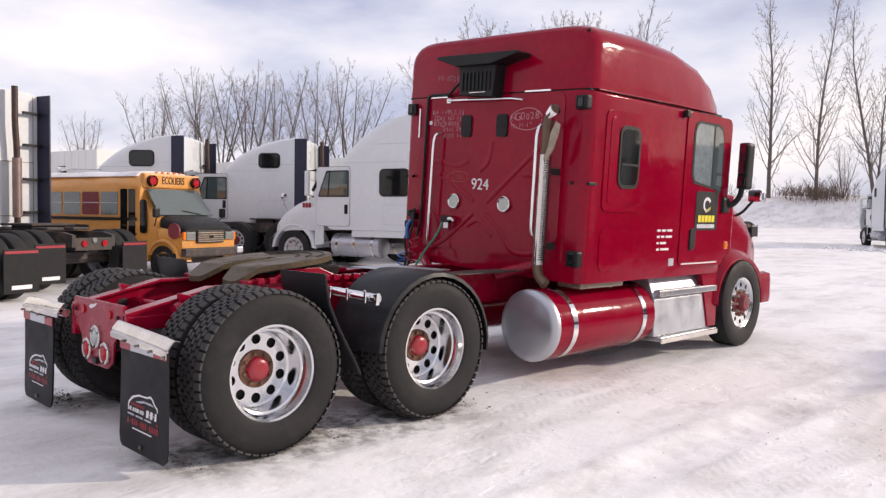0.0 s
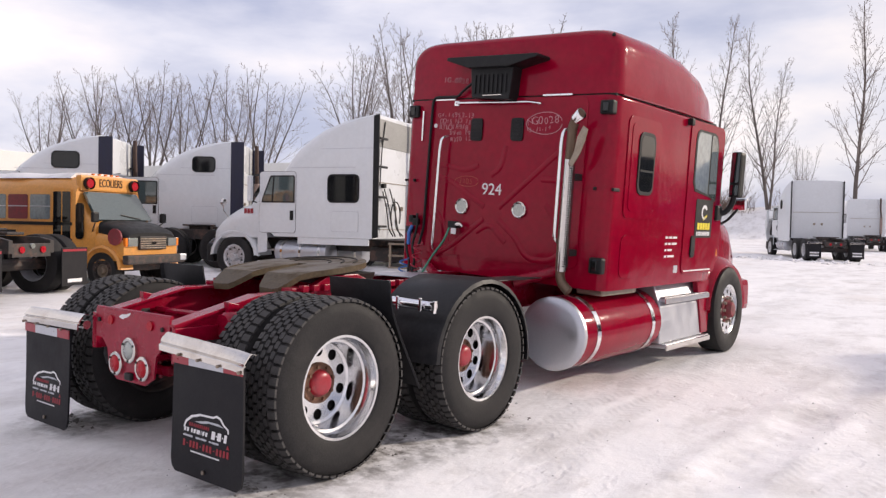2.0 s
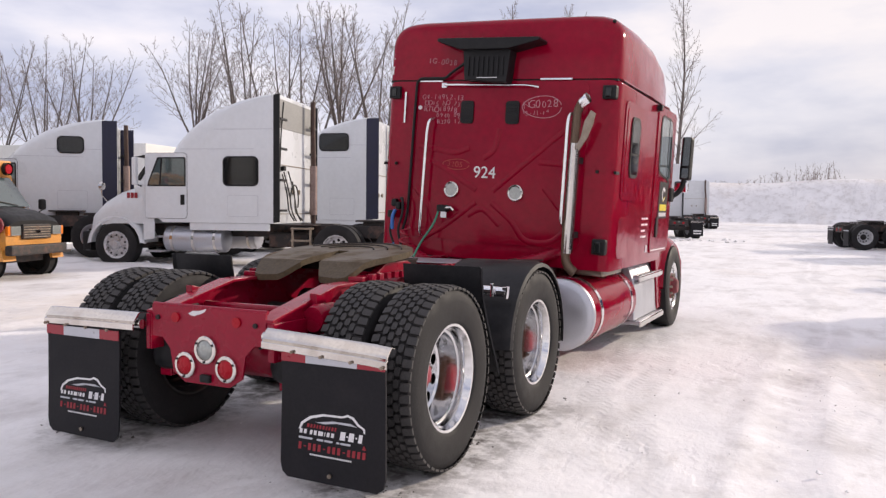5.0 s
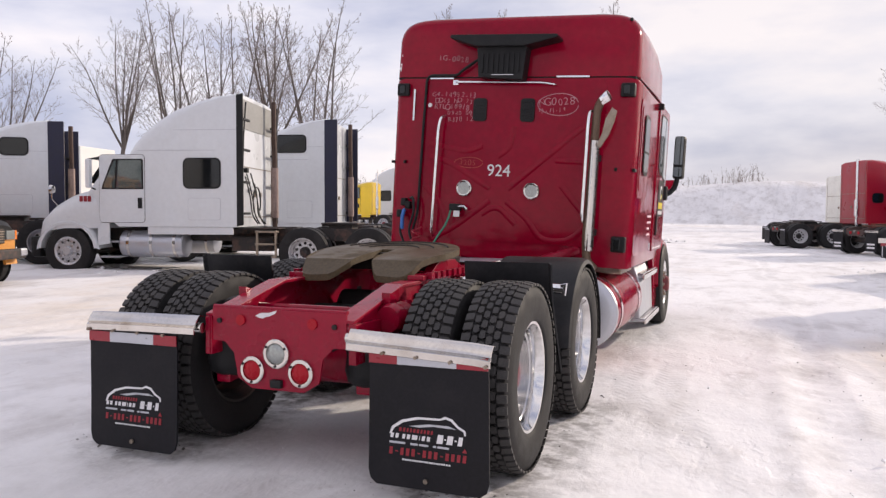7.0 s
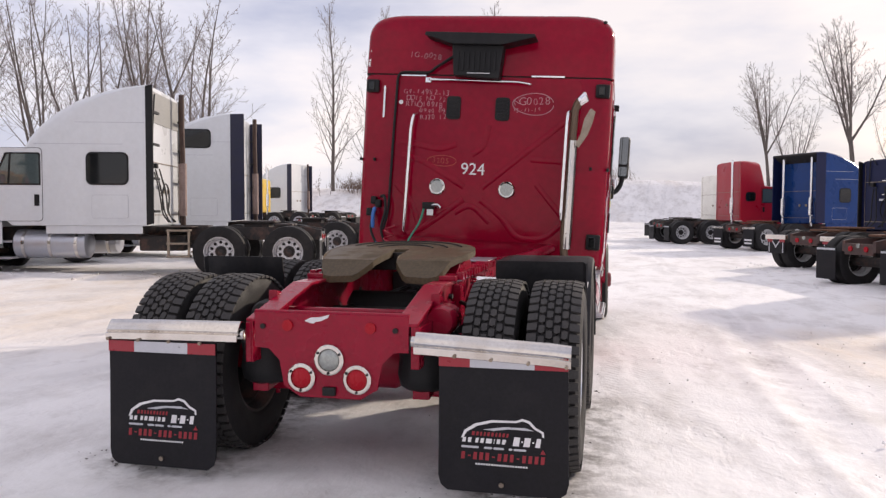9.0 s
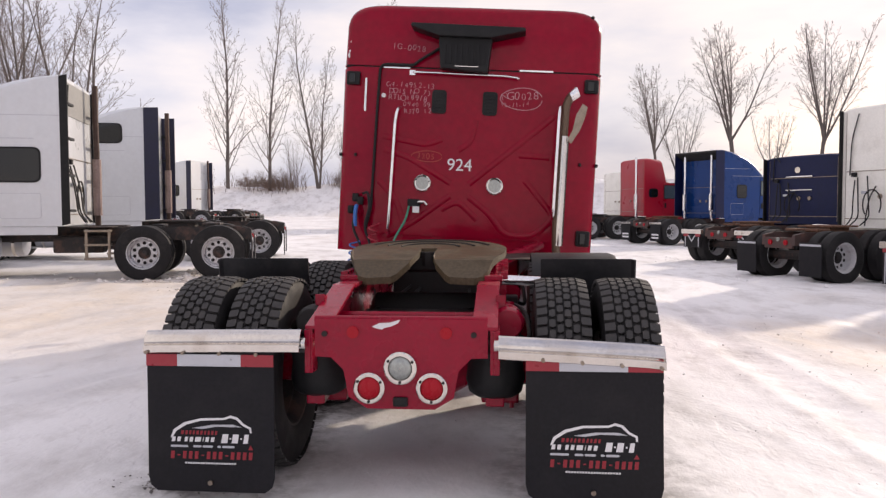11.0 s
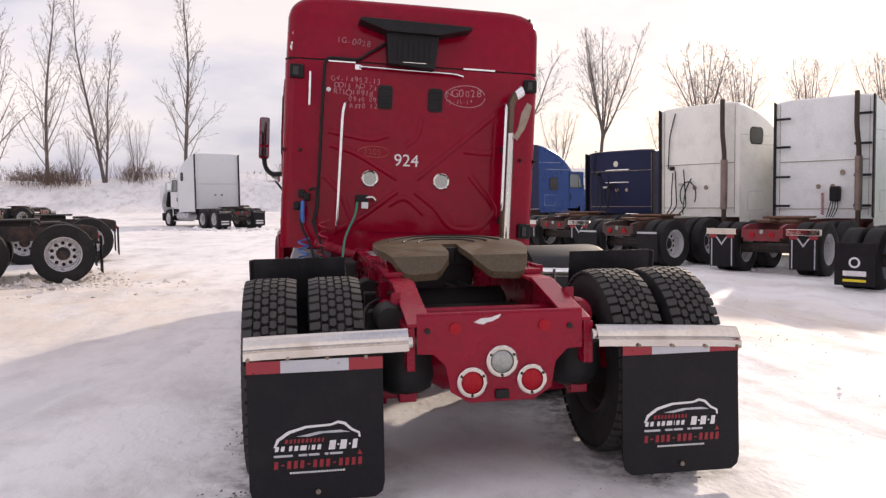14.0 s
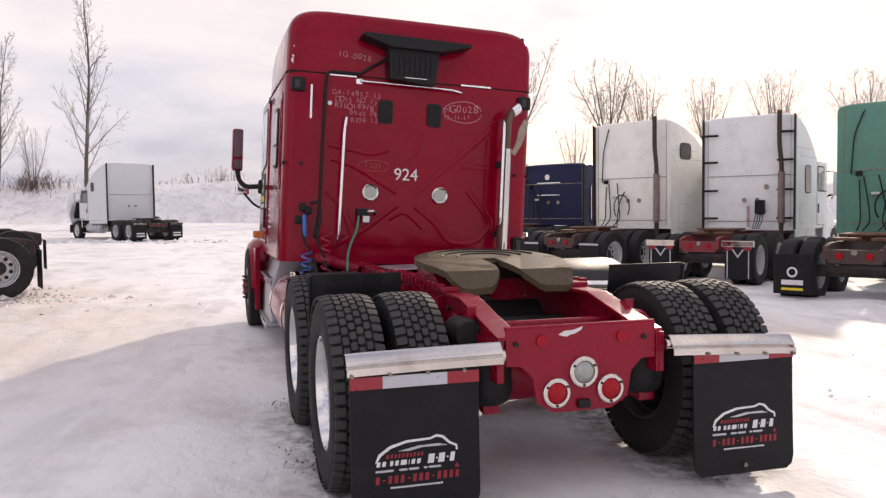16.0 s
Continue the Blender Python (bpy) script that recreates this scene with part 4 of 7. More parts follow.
    if not far:
        part("panel_seam", boxed(0.0, -w + 0.14, w - 0.14, yb - 0.010, yb - 0.004, 1.22, 1.235), M_STEEL, cab)
        for x in (-w + 0.13, w - 0.13):
            part("panel_seam", boxed(0.0, x - 0.005, x + 0.005, yb - 0.010, yb - 0.004, 1.10, top - 0.1), M_STEEL, cab)
    for x in (-0.1, 0.25):
        part("vent", disc((x, yb - 0.035, 1.72), 0.055, 0.034, "Y", 14), M_STEEL, cab)
    if exhaust:
        ex = part("exhaust_pipe", tubed(arc_path([(exhaust * 0.92, yb - 0.2, 0.85), (exhaust * 0.92, yb - 0.2, 2.55), (exhaust * 0.86, yb - 0.2, 2.95), (exhaust * 0.86, yb - 0.2, top + 0.04)], 4, 0.2), 0.058, 12), M_EXHAUST, p, "rusty vertical exhaust pipe", smooth=40)
        part("heat_shield", lathed([(1.2, 0.092), (1.2, 0.086), (2.35, 0.086), (2.35, 0.092)], 16, "Z"), M_SHIELD, ex, m=Matrix.Translation((exhaust * 0.92, yb - 0.2, 0)))
    for x, dy, up in stacks or ():
        st = part("stack_pipe", tubed([(x, yb + dy, 0.9), (x, yb + dy, top + up)], 0.06, 12), M_CHROME, p, "polished chrome exhaust stack", smooth=40)
        part("muffler", lathed([(1.3, 0.062), (1.34, 0.10), (2.0, 0.10), (2.04, 0.062)], 16, "Z"), M_CHROME, st, m=Matrix.Translation((x, yb + dy, 0)))
    if arms:
        for z in (1.30, 1.95, 2.62, 3.25):
            if z < top - 0.2:
                for s in (-1, 1):
                    part("fairing_arm", boxed(0.01, s * 0.98 - 0.2, s * 0.98 + 0.2, yb - 0.14, yb - 0.08, z - 0.025, z + 0.025), M_BLACK, cab)
    if hoses:
        for x, d in ((-0.45, 0.12), (-0.2, -0.1), (-0.8, 0.04), (-0.72, 0.1)):
            part("hose", tubed(arc_path([(x, yb - 0.03, 2.05 + d), (x + d, yb - 0.12, 1.7), (x + d * 1.6, yb - 0.16, 1.25), (x + d * 0.5, yb - 0.3, 1.08)], 5, 0.2), 0.015, 6), M_BLACK, p, smooth=40)
        loop = [(-0.25 + 0.25 * math.cos(t), yb - 0.10, 1.55 + 0.32 * math.sin(t)) for t in np.linspace(-0.6, 3.9, 14)]
        part("hose", tubed(loop, 0.016, 6), M_BLACK, p, smooth=40)
        part("cable", tubed(arc_path([(-0.95, yb - 0.03, 2.2), (-0.90, yb - 0.04, 3.0), (-0.72, yb - 0.03, top - 0.15)], 5, 0.2), 0.014, 6), M_BLACK, cab, smooth=40)
        part("connector", boxed(0.02, -0.58, -0.42, yb - 0.08, yb - 0.01, 1.78, 1.84), M_BRUSHED, cab)
        part("connector", boxed(0.02, -0.86, -0.74, yb - 0.10, yb - 0.01, 2.16, 2.26), M_BLACK, cab)
    # flat panel whose grey stands in for shade in the fairing's hollow
    if hollow_shade:
        part("fairing_liner", prism(round_rect(-w + 0.12, w - 0.12, top - 0.72, top - 0.10, 0.10), -0.014, "XZ", yb), M_HOLLOW_SHADE, cab, "grey panel painting the shade inside the roof fairing")
    if coil:
        part("valve_box", boxed(0.03, 0.22, 0.46, yb - 0.16, yb - 0.01, 1.40, 1.72), M_BLACK, cab, "black box with hanging lines")
        for k in range(4):
            part("cable", tubed(arc_path([(0.25 + 0.05 * k, yb - 0.10, 1.42), (0.22 + 0.07 * k, yb - 0.14, 1.25), (0.20 + 0.05 * k, yb - 0.25, 1.05)], 4, 0.1), 0.012, 6), M_BLACK, cab, smooth=50)
        turns = np.linspace(0, 2 * math.pi * 9, 110)
        part("coil", tubed([(0.05 + 0.035 * math.cos(t), yb - 0.12 + 0.035 * math.sin(t), 1.10 + 0.0085 * t) for t in turns], 0.009, 5), M_HOSE_RED, cab, "red coiled air line", smooth=50)
        for x in (0.62, 0.98):
            part("vent", disc((x - 0.14, yb - 0.03, 2.02), 0.06, 0.03, "Y", 16), M_STEEL, cab)
    # dark panel painting the shade under the roof's rear edge
    if lip:
        part("roof_lip", prism([(yb - strip, top - 0.12), (yb + 0.0, top - 0.40), (yb - 0.02, top - 0.06), (yb - strip, top - 0.05)], 2 * w - 0.1, "YZ", -w + 0.05, 0.01), M_DARK, cab)
    if rails:
        for z in (1.95, 2.32):
            part("grab_rail", tubed([(-0.5, yb - 0.05, z), (0.35, yb - 0.05, z)], 0.016, 6), M_CHROME, cab)
        part("badge", disc((-0.15, yb - 0.02, 2.50), 0.09, 0.02, "Y", 12), M_STAINLESS, cab)
        for s in (-1, 1):
            part("grab_rail", tubed([(s * (w + 0.03), yb + 0.25, 1.2), (s * (w + 0.03), yb + 0.25, 2.2)], 0.018, 6), M_CHROME, cab)
    if tarp:
        part("orange_tarp", prism([(yb + 0.5, 1.05), (yb + 0.95, 1.05), (yb + 0.85, 1.6), (yb + 0.9, 2.1), (yb + 0.55, 2.12), (yb + 0.6, 1.5)], 0.14, "YZ", w + 0.02, 0.03), M_ORANGE, p, "orange tarp hung beside the sleeper")
    if ladder:
        for s in (-1, 1):
            for y in (yb - 0.75, yb - 0.35):
                part("ladder_post", boxed(0.008, s * 1.02 - 0.02, s * 1.02 + 0.02, y - 0.025, y + 0.025, 0.38, 0.95), M_STEEL, p)
            for z in (0.40, 0.66, 0.92):
                part("ladder_step", boxed(0.008, s * 0.98 - 0.10, s * 0.98 + 0.10, yb - 0.78, yb - 0.32, z - 0.02, z + 0.02), M_STEEL, p)
            part("deck_plate", boxed(0.01, s * 0.72 - 0.25, s * 0.72 + 0.25, yb - 0.8, yb, 0.98, 1.0), M_CHASSIS, p)
    return p


def at(x, y, bearing):
    """The pose of a vehicle whose frame ends at (x, y), heading clockwise from +y."""
    return pose(x, y, float(ground_height(np.array(x), np.array(y))) , 0, 0, -bearing)


WIN_LOW = (4.0, 5.0, 2.0, 2.6)
WHITE_RIMS = (M_WHEEL_WHITE, M_DARK)
SHOP_RIMS = (M_RIM_ALLOY, M_CHASSIS)
tractor("parked_truck", at(-4.77, 12.25, -106.5), "white high-roof sleeper tractor with thin black fairings", M_WHITE, 3.32, 7.02, 3.80, 2.60, sleeper=1.93, fairing=M_BLACK, strip=0.13, window=(3.69, 4.44, 1.84, 2.42), arms=True, hoses=True, exhaust=0.8, rims=SHOP_RIMS, ladder=True, marks=True, hollow_shade=True)
tractor("parked_truck", at(-5.49, 17.08, -104.6), "white sleeper tractor with tall navy fairing edges", M_WHITE, 3.3, 7.0, 3.84, 2.72, fairing=M_BLUE_BLACK, strip=0.34, window=(3.83, 4.63, 2.93, 3.36), arms=True, rims=SHOP_RIMS, ladder=True)
tractor("parked_truck", at(-11.24, 13.8, -128.5), "white sleeper tractor with tall navy fairing edges", M_WHITE, 3.6, 7.4, 3.42, 2.45, fairing=M_BLUE_BLACK, strip=0.34, window=(4.05, 4.62, 2.56, 2.93), arms=True)
tractor("parked_truck", at(-13.0, 11.1, -131), "white sleeper tractor behind the school bus", M_WHITE, 3.65, 7.4, 3.36, 2.45, fairing=M_BLUE_BLACK, strip=0.34, window=(4.15, 4.8, 2.5, 2.88), arms=True)
tractor("parked_truck", at(-8.7, 3.33, -112), "white sleeper tractor with a rusty stack and navy fairing edges", M_WHITE, 2.8, 6.7, 3.68, 2.72, fairing=M_BLUE_BLACK, strip=0.34, window=(3.4, 4.1, 2.7, 3.15), arms=True, flap="logo", exhaust=0.62)
tractor("parked_truck", at(-7.0, 0.88, -112), "white sleeper tractor at the end of the row", M_WHITE, 3.0, 6.9, 3.68, 2.72, fairing=M_BLUE_BLACK, window=(3.6, 4.3, 2.7, 3.15), flap="logo")
tractor("parked_truck", at(-14.55, 42.12, -81), "distant white sleeper tractor on a black chassis", M_WHITE, 3.7, 7.5, 4.0, 2.72, fairing=M_BLUE_BLACK, window=(4.2, 5.0, 1.9, 2.5), rims=SHOP_RIMS, far=True)
tractor("parked_truck", at(-15.44, 38.26, -104), "distant yellow day-cab tractor", M_YELLOW, 2.6, 6.0, 2.85, 2.72, low=True, window=None, sleeper=0.6, stacks=((-0.9, -0.22, 0.5),), exhaust=0, far=True)
tractor("parked_truck", at(-3.81, 36.57, -30.4), "white sleeper tractor with its hood tilted open", M_WHITE, 2.79, 6.46, 3.85, 2.72, window=(4.2, 4.5, 2.5, 2.9), flap="bars", hood_open=True, sleeper=2.1, rims=WHITE_RIMS, fairing=M_BLACK, strip=0.12, exhaust=0, far=True)
tractor("parked_truck", at(-5.86, 57.9, -20), "far white sleeper tractor", M_WHITE, 3.4, 7.2, 3.7, 2.72, window=WIN_LOW, flap="bars", far=True)
tractor("parked_truck", at(3.31, 38.07, 63), "white cab-height tractor behind a red one", M_OFFWHITE, 3.3, 7.0, 3.3, 2.72, low=True, window=WIN_LOW, flap="tape", sleeper=1.5, exhaust=0)
tractor("parked_truck", at(3.2, 33.2, 72), "bright red sleeper tractor with a chrome stack", M_RED_BRIGHT, 3.2, 6.5, 3.65, 2.6, low=True, window=(3.45, 3.85, 1.9, 2.25), flap="tape", rims=WHITE_RIMS, sleeper=0.9, exhaust=0, stacks=((0.85, -0.22, 0.05),))
# navy fairings and dark lip: shade put into the blue cab's colours
tractor("parked_truck", at(5.75, 28.66, 60.5), "bright blue high-roof sleeper tractor with twin chrome stacks", M_BLUE, 3.2, 6.9, 3.8, 2.72, window=(3.9, 4.4, 1.85, 2.35), flap="bars", frame_mat=M_FRAME_RUST, rims=WHITE_RIMS, fairing=M_NAVY, strip=0.42, exhaust=0, stacks=((-0.8, -0.22, 0.0), (0.75, -0.22, 0.0)), lip=True)
tractor("parked_truck", at(5.87, 17.19, 58.6), "navy flat-top sleeper tractor", M_NAVY, 3.07, 7.2, 2.89, 2.7, low=True, window=None, flap="V", frame_mat=M_FRAME_RUST, hang=0.42, tarp=True, rims=WHITE_RIMS, hoses=True, exhaust=0, rails=True, stacks=((1.3, 2.0, 0.75),), fairing=M_BLACK, strip=0.12)
tractor("parked_truck", at(5.92, 12.83, 62.5) @ Matrix.Diagonal((0.90, 1, 1, 1)), "aged white sleeper tractor with hanging hoses", M_OFFWHITE, 3.0, 7.1, 3.71, 2.72, window=(3.45, 3.95, 2.75, 3.10), flap="tape", frame_mat=M_FRAME_RUST, rims=WHITE_RIMS, hoses=True, fairing=M_BLACK, strip=0.10, sides=(-1,))
tractor("parked_truck", at(7.79, 10.24, 54.9) @ Matrix.Diagonal((0.86, 1, 1, 1)), "grey-white sleeper tractor with dark fairing arms", M_GREY_WHITE, 3.19, 7.2, 3.68, 2.72, window=(4.0, 4.5, 1.9, 2.5), flap="V", frame_mat=M_RED_OLD, rims=WHITE_RIMS, arms=True, coil=True, fairing=M_BLACK, strip=0.10)
tractor("parked_truck", at(7.95, 6.40, 57.2), "faded green sleeper tractor", M_GREEN, 3.85, 7.7, 3.61, 2.72, window=(4.6, 5.2, 1.9, 2.5), flap="disc", frame_mat=M_FRAME_RUST, hoses=True)


# ---- the red tractor ----
red = thing("semi_tractor", pose(0, 0, 0.035), "red sleeper-cab semi tractor parked on packed snow", "truck")
cab_m = Matrix.Translation((0.065, -0.18, 0.032)) @ pose(0, 0, 0, 0, 3.1, 0) @ Matrix.Diagonal((0.961, 1, 0.961, 1))   # the cab leans on its air springs
YB, CX, HW = 3.9, -0.055, 1.245
XR, XL = CX + HW, CX - HW


def cab_ring(y, w, zb, zt, r, k=5, c=CX):
    """A boxy section with rounded upper corners."""
    ring = [(c + w, y, zb), (c + w, y, zb + 0.04), (c + w, y, (zb + zt) / 2)]
    for cx, a in ((c + w - r, 0), (c - w + r, 90)):
        for i in range(k + 1):
            t = radians(a + 90 * i / k)
            ring.append((cx + r * math.cos(t), y, zt - r + r * math.sin(t)))
        if a == 0:
            ring.append((c, y, zt))
    return ring + [(c - w, y, (zb + zt) / 2), (c - w, y, zb + 0.04), (c - w, y, zb)]


cab_secs = [(YB, 1.15), (YB + 0.012, 1.19), (YB + 0.04, 1.225), (YB + 0.09, HW), (4.6, HW), (5.6, HW), (6.3, 1.235), (6.62, 1.20)]
cab = part("cab", loft([cab_ring(y, w, 0.92, 2.71, 0.03) for y, w in cab_secs]), M_RED, red, smooth=45, m=cab_m)
cap = []
for y, w, zt in ((YB + 0.004, 1.17, 3.255), (YB + 0.015, 1.205, 3.285), (YB + 0.05, 1.23, 3.315), (YB + 0.14, 1.242, 3.34), (4.69, 1.242, 3.37), (5.36, 1.238, 3.34), (5.86, 1.225, 3.235), (6.18, 1.19, 3.09), (6.46, 1.12, 2.88)):
    ring = []
    for i in range(21):
        t = math.pi * i / 20
        c, s = math.cos(t), math.sin(t)
        tumble = 1.0 - 0.035 * abs(s)
        ring.append((CX + w * tumble * math.copysign(abs(c) ** 0.18, c), y, 2.725 + (zt - 2.725) * (abs(s) ** 0.21) * (1 - 0.06 * c * c)))
    cap.append(ring)
roof_cap = part("roof_cap", loft(cap), M_RED, cab, smooth=45)
part("roof_seam", boxed(0.0, XL + 0.03, XR - 0.03, YB + 0.02, 6.4, 2.705, 2.728), M_BLACK, cab)
for s in (-1, 1):
    part("roof_trim", tubed([(CX + s * (HW - 0.004), YB + 0.1, 2.722), (CX + s * (HW - 0.004), 5.3, 2.735), (CX + s * (HW - 0.02), 6.25, 2.73)], 0.008, 6), M_RED, cab, smooth=40)

part("antenna_stub", tubed([(1.03, 4.0, 3.19), (1.065, 3.955, 3.245), (1.085, 3.935, 3.262)], [0.022, 0.020, 0.014], 8), M_BLACK, roof_cap)
rngc = random.Random(8)
for k in range(13):
    z = 2.78 + 0.036 * k + rngc.uniform(-0.01, 0.01)
    xx = CX - 1.185 + 0.0016 * k * k * 0.6 + rngc.uniform(-0.012, 0.012)
    w, h = rngc.uniform(0.008, 0.026), rngc.uniform(0.010, 0.03)
    pts = [(xx + w * math.cos(t) * rngc.uniform(0.6, 1.2), z + h * math.sin(t) * rngc.uniform(0.6, 1.2)) for t in np.linspace(0, 2 * math.pi, 8, endpoint=False)]
    part("chipped_paint", prism(pts, -0.003, "XZ", YB + 0.012), M_PRINT_WHITE, roof_cap)

# rear wall
part("wall_panel", prism(round_rect(-0.955, 0.90, 1.10, 2.70, 0.07), -0.010, "XZ", YB, 0.004), M_RED, cab)
ribs = (((-0.88, 2.05), (-0.45, 1.98), (-0.30, 2.04)), ((0.76, 2.30), (0.30, 1.90), (-0.02, 1.62)), ((-0.20, 1.50), (-0.55, 1.22), (-0.80, 1.08)), ((-0.02, 1.50), (0.20, 1.34), (0.34, 1.14), (0.62, 1.14), (0.82, 1.34), (0.52, 1.68)),
        ((-0.20, 1.62), (-0.62, 1.86), (-0.86, 1.92)), ((-0.28, 1.36), (-0.12, 1.46), (0.08, 1.28)), ((0.02, 2.24), (-0.02, 2.02), (-0.14, 1.94)), ((0.45, 1.92), (0.74, 1.91)), ((-0.9, 1.62), (-0.72, 1.44), (-0.62, 1.16)))
for r in ribs:
    bm = tubed(arc_path([(x, 0, z) for x, z in r], 5, 0.10), 0.030, 10)
    bmesh.ops.scale(bm, vec=(1, 0.24, 1), verts=bm.verts)
    part("pressed_rib", bm, M_RED, cab, smooth=60, m=Matrix.Translation((0, YB - 0.010, 0)))
for x in (-0.346, 0.144):
    v = part("vent", prism(round_rect(x - 0.07, x + 0.07, 2.285, 2.51, 0.03), -0.02, "XZ", YB - 0.008, 0.003), M_BLACK, cab)
    for k in range(6):
        part("slat", boxed(0.002, x - 0.055, x + 0.055, YB - 0.034, YB - 0.026, 2.31 + k * 0.032, 2.322 + k * 0.032), M_BLACK, v)
for x, z in ((-0.469, 1.61), (0.231, 1.612)):
    bez = part("work_lamp", lathed([(YB - 0.012, 0.082), (YB - 0.035, 0.082), (YB - 0.042, 0.074), (YB - 0.036, 0.062)], 24, "Y"), M_STAINLESS, cab, "round lamp in a bright bezel", smooth=40, m=Matrix.Translation((x, 0, z)))
    part("lens", disc((0, YB - 0.036, 0), 0.064, 0.02, "Y"), M_LENS_CLEAR, bez)
ac = part("roof_unit", prism([(-0.34, 2.70), (0.11, 2.67), (0.14, 3.0), (-0.37, 3.01)], -0.17, "XZ", YB + 0.02, 0.012), M_BLACK, cab, "black ribbed air-conditioning unit")
part("deflector", prism([(-0.36, 2.985), (0.13, 2.98), (0.45, 3.055), (0.44, 3.085), (-0.62, 3.10), (-0.63, 3.07)], -0.24, "XZ", YB + 0.02, 0.01), M_BLACK, ac)
for k in range(8):
    part("fin", boxed(0.003, -0.31 + 0.052 * k, -0.29 + 0.052 * k, YB - 0.163, YB - 0.15, 2.74, 2.92), M_BLACK, ac)
part("badge", boxed(0.0, -0.20, 0.02, YB - 0.158, YB - 0.15, 2.715, 2.722), M_STAINLESS, ac)
bar = part("clearance_bar", tubed(arc_path([(-0.60, YB - 0.01, 2.665), (-0.60, YB - 0.06, 2.665), (-0.3, YB - 0.07, 2.662), (0.30, YB - 0.07, 2.655), (0.41, YB - 0.06, 2.638), (0.41, YB - 0.01, 2.638)], 4, 0.05), 0.012, 8), M_CHROME, cab, smooth=50)
part("bracket", boxed(0.005, -0.645, -0.585, YB - 0.03, YB - 0.008, 2.64, 2.69), M_CHROME, bar)
part("trim_strip", boxed(0.004, -1.075, -1.055, YB - 0.022, YB + 0.01, 2.28, 2.60), M_CHROME, cab)
part("trim_strip", boxed(0.004, 0.41, 0.73, YB - 0.022, YB + 0.0, 2.712, 2.730), M_CHROME, cab)
part("grab_rail", tubed(arc_path([(-0.715, YB - 0.012, 2.33), (-0.735, YB - 0.085, 2.31), (-0.752, YB - 0.09, 2.2), (-0.775, YB - 0.09, 1.16), (-0.775, YB - 0.012, 1.11)], 5, 0.06), 0.016, 10), M_CHROME, cab, "bright bent grab rail", smooth=50)
part("grab_rail", tubed(arc_path([(0.835, YB - 0.012, 2.40), (0.80, YB - 0.24, 2.37), (0.795, YB - 0.26, 2.28), (0.79, YB - 0.26, 1.36), (0.835, YB - 0.012, 1.27)], 5, 0.06), 0.016, 10), M_CHROME, cab, "bright bent grab rail", smooth=50)
part("loom", tubed(arc_path([(-0.36, YB - 0.05, 2.90), (-0.55, YB - 0.04, 2.78), (-0.60, YB - 0.03, 2.735), (-0.93, YB - 0.03, 2.735), (-0.945, YB - 0.03, 2.2), (-0.96, YB - 0.03, 1.35), (-1.0, YB - 0.05, 1.15)], 5, 0.07), 0.014, 8), M_BLACK, cab, "black cable loom", smooth=50)
part("trim_strip", boxed(0.003, -0.90, -0.64, YB - 0.026, YB - 0.008, 2.700, 2.716), M_CHROME, cab)
part("rivet", disc((-0.889, YB - 0.018, 2.44), 0.022, 0.012, "Y", 14), M_PRINT_WHITE, cab)

# writing on the rear wall
lettering("number", "924", 0.165, M_PRINT_WHITE, cab, Matrix.Translation((-0.118, YB - 0.0135, 1.795)) @ REAR, 0.002)
scrawl = random.Random(14)


def handwriting(text, x, z, size, tilt, y, mat=M_CHALK, name="chalk_letter"):
    """Letters chalked one by one, each with its own slant; x is the middle."""
    step = size * 0.60
    for i, ch in enumerate(text):
        u = (i - (len(text) - 1) / 2) * step
        if ch != " ":
            lettering(name, ch, size * scrawl.uniform(0.9, 1.15), mat, cab, Matrix.Translation((x + u + scrawl.gauss(0, 0.003), y, z + u * math.tan(radians(tilt)) + scrawl.gauss(0, 0.004))) @ REAR @ pose(0, 0, 0, 0, 0, tilt + scrawl.gauss(0, 7)), 0.0012, thin=size * 0.02)


for k, (txt, x, size) in enumerate((("G4-14952-13", -0.63, 0.072), ("DD15 NO 73", -0.63, 0.068), ("RTLO18918", -0.65, 0.072), ("0940 09", -0.56, 0.064), ("R370 12", -0.55, 0.066))):
    handwriting(txt, x, 2.545 - 0.062 * k, size, -2 + k, YB - 0.0125)
handwriting("NG0028", 0.43, 2.48, 0.10, 3, YB - 0.0125)
handwriting("13-11-14", 0.38, 2.40, 0.058, 5, YB - 0.0125)
handwriting("1G-0028", -0.66, 2.905, 0.08, -4, YB - 0.004)
handwriting("3205", -0.45, 1.87, 0.075, 0, YB - 0.0125, M_CHALK_FAINT, "worn_letter")
for cx, cz, a, b, mat in ((0.44, 2.455, 0.20, 0.105, M_CHALK), (-0.44, 1.87, 0.15, 0.052, M_CHALK_FAINT)):
    pts = [(cx + a * math.cos(t), YB - 0.012, cz + b * math.sin(t) * (1 + 0.12 * math.cos(t))) for t in np.linspace(0.2, 2 * math.pi - 0.05, 30)]
    part("chalk_ring", tubed(pts, 0.0035, 5), mat, cab)

# air lines and plugs
plug = part("socket", boxed(0.012, -0.60, -0.48, YB - 0.08, YB - 0.008, 1.38, 1.45), M_BLACK, cab)
part("plug", tubed([(-0.50, YB - 0.06, 1.42), (-0.44, YB - 0.07, 1.425), (-0.42, YB - 0.06, 1.40)], 0.022, 8), M_STAINLESS, plug)
part("tag", boxed(0.002, -0.545, -0.48, YB - 0.086, YB - 0.08, 1.32, 1.38), M_PRINT_WHITE, plug)
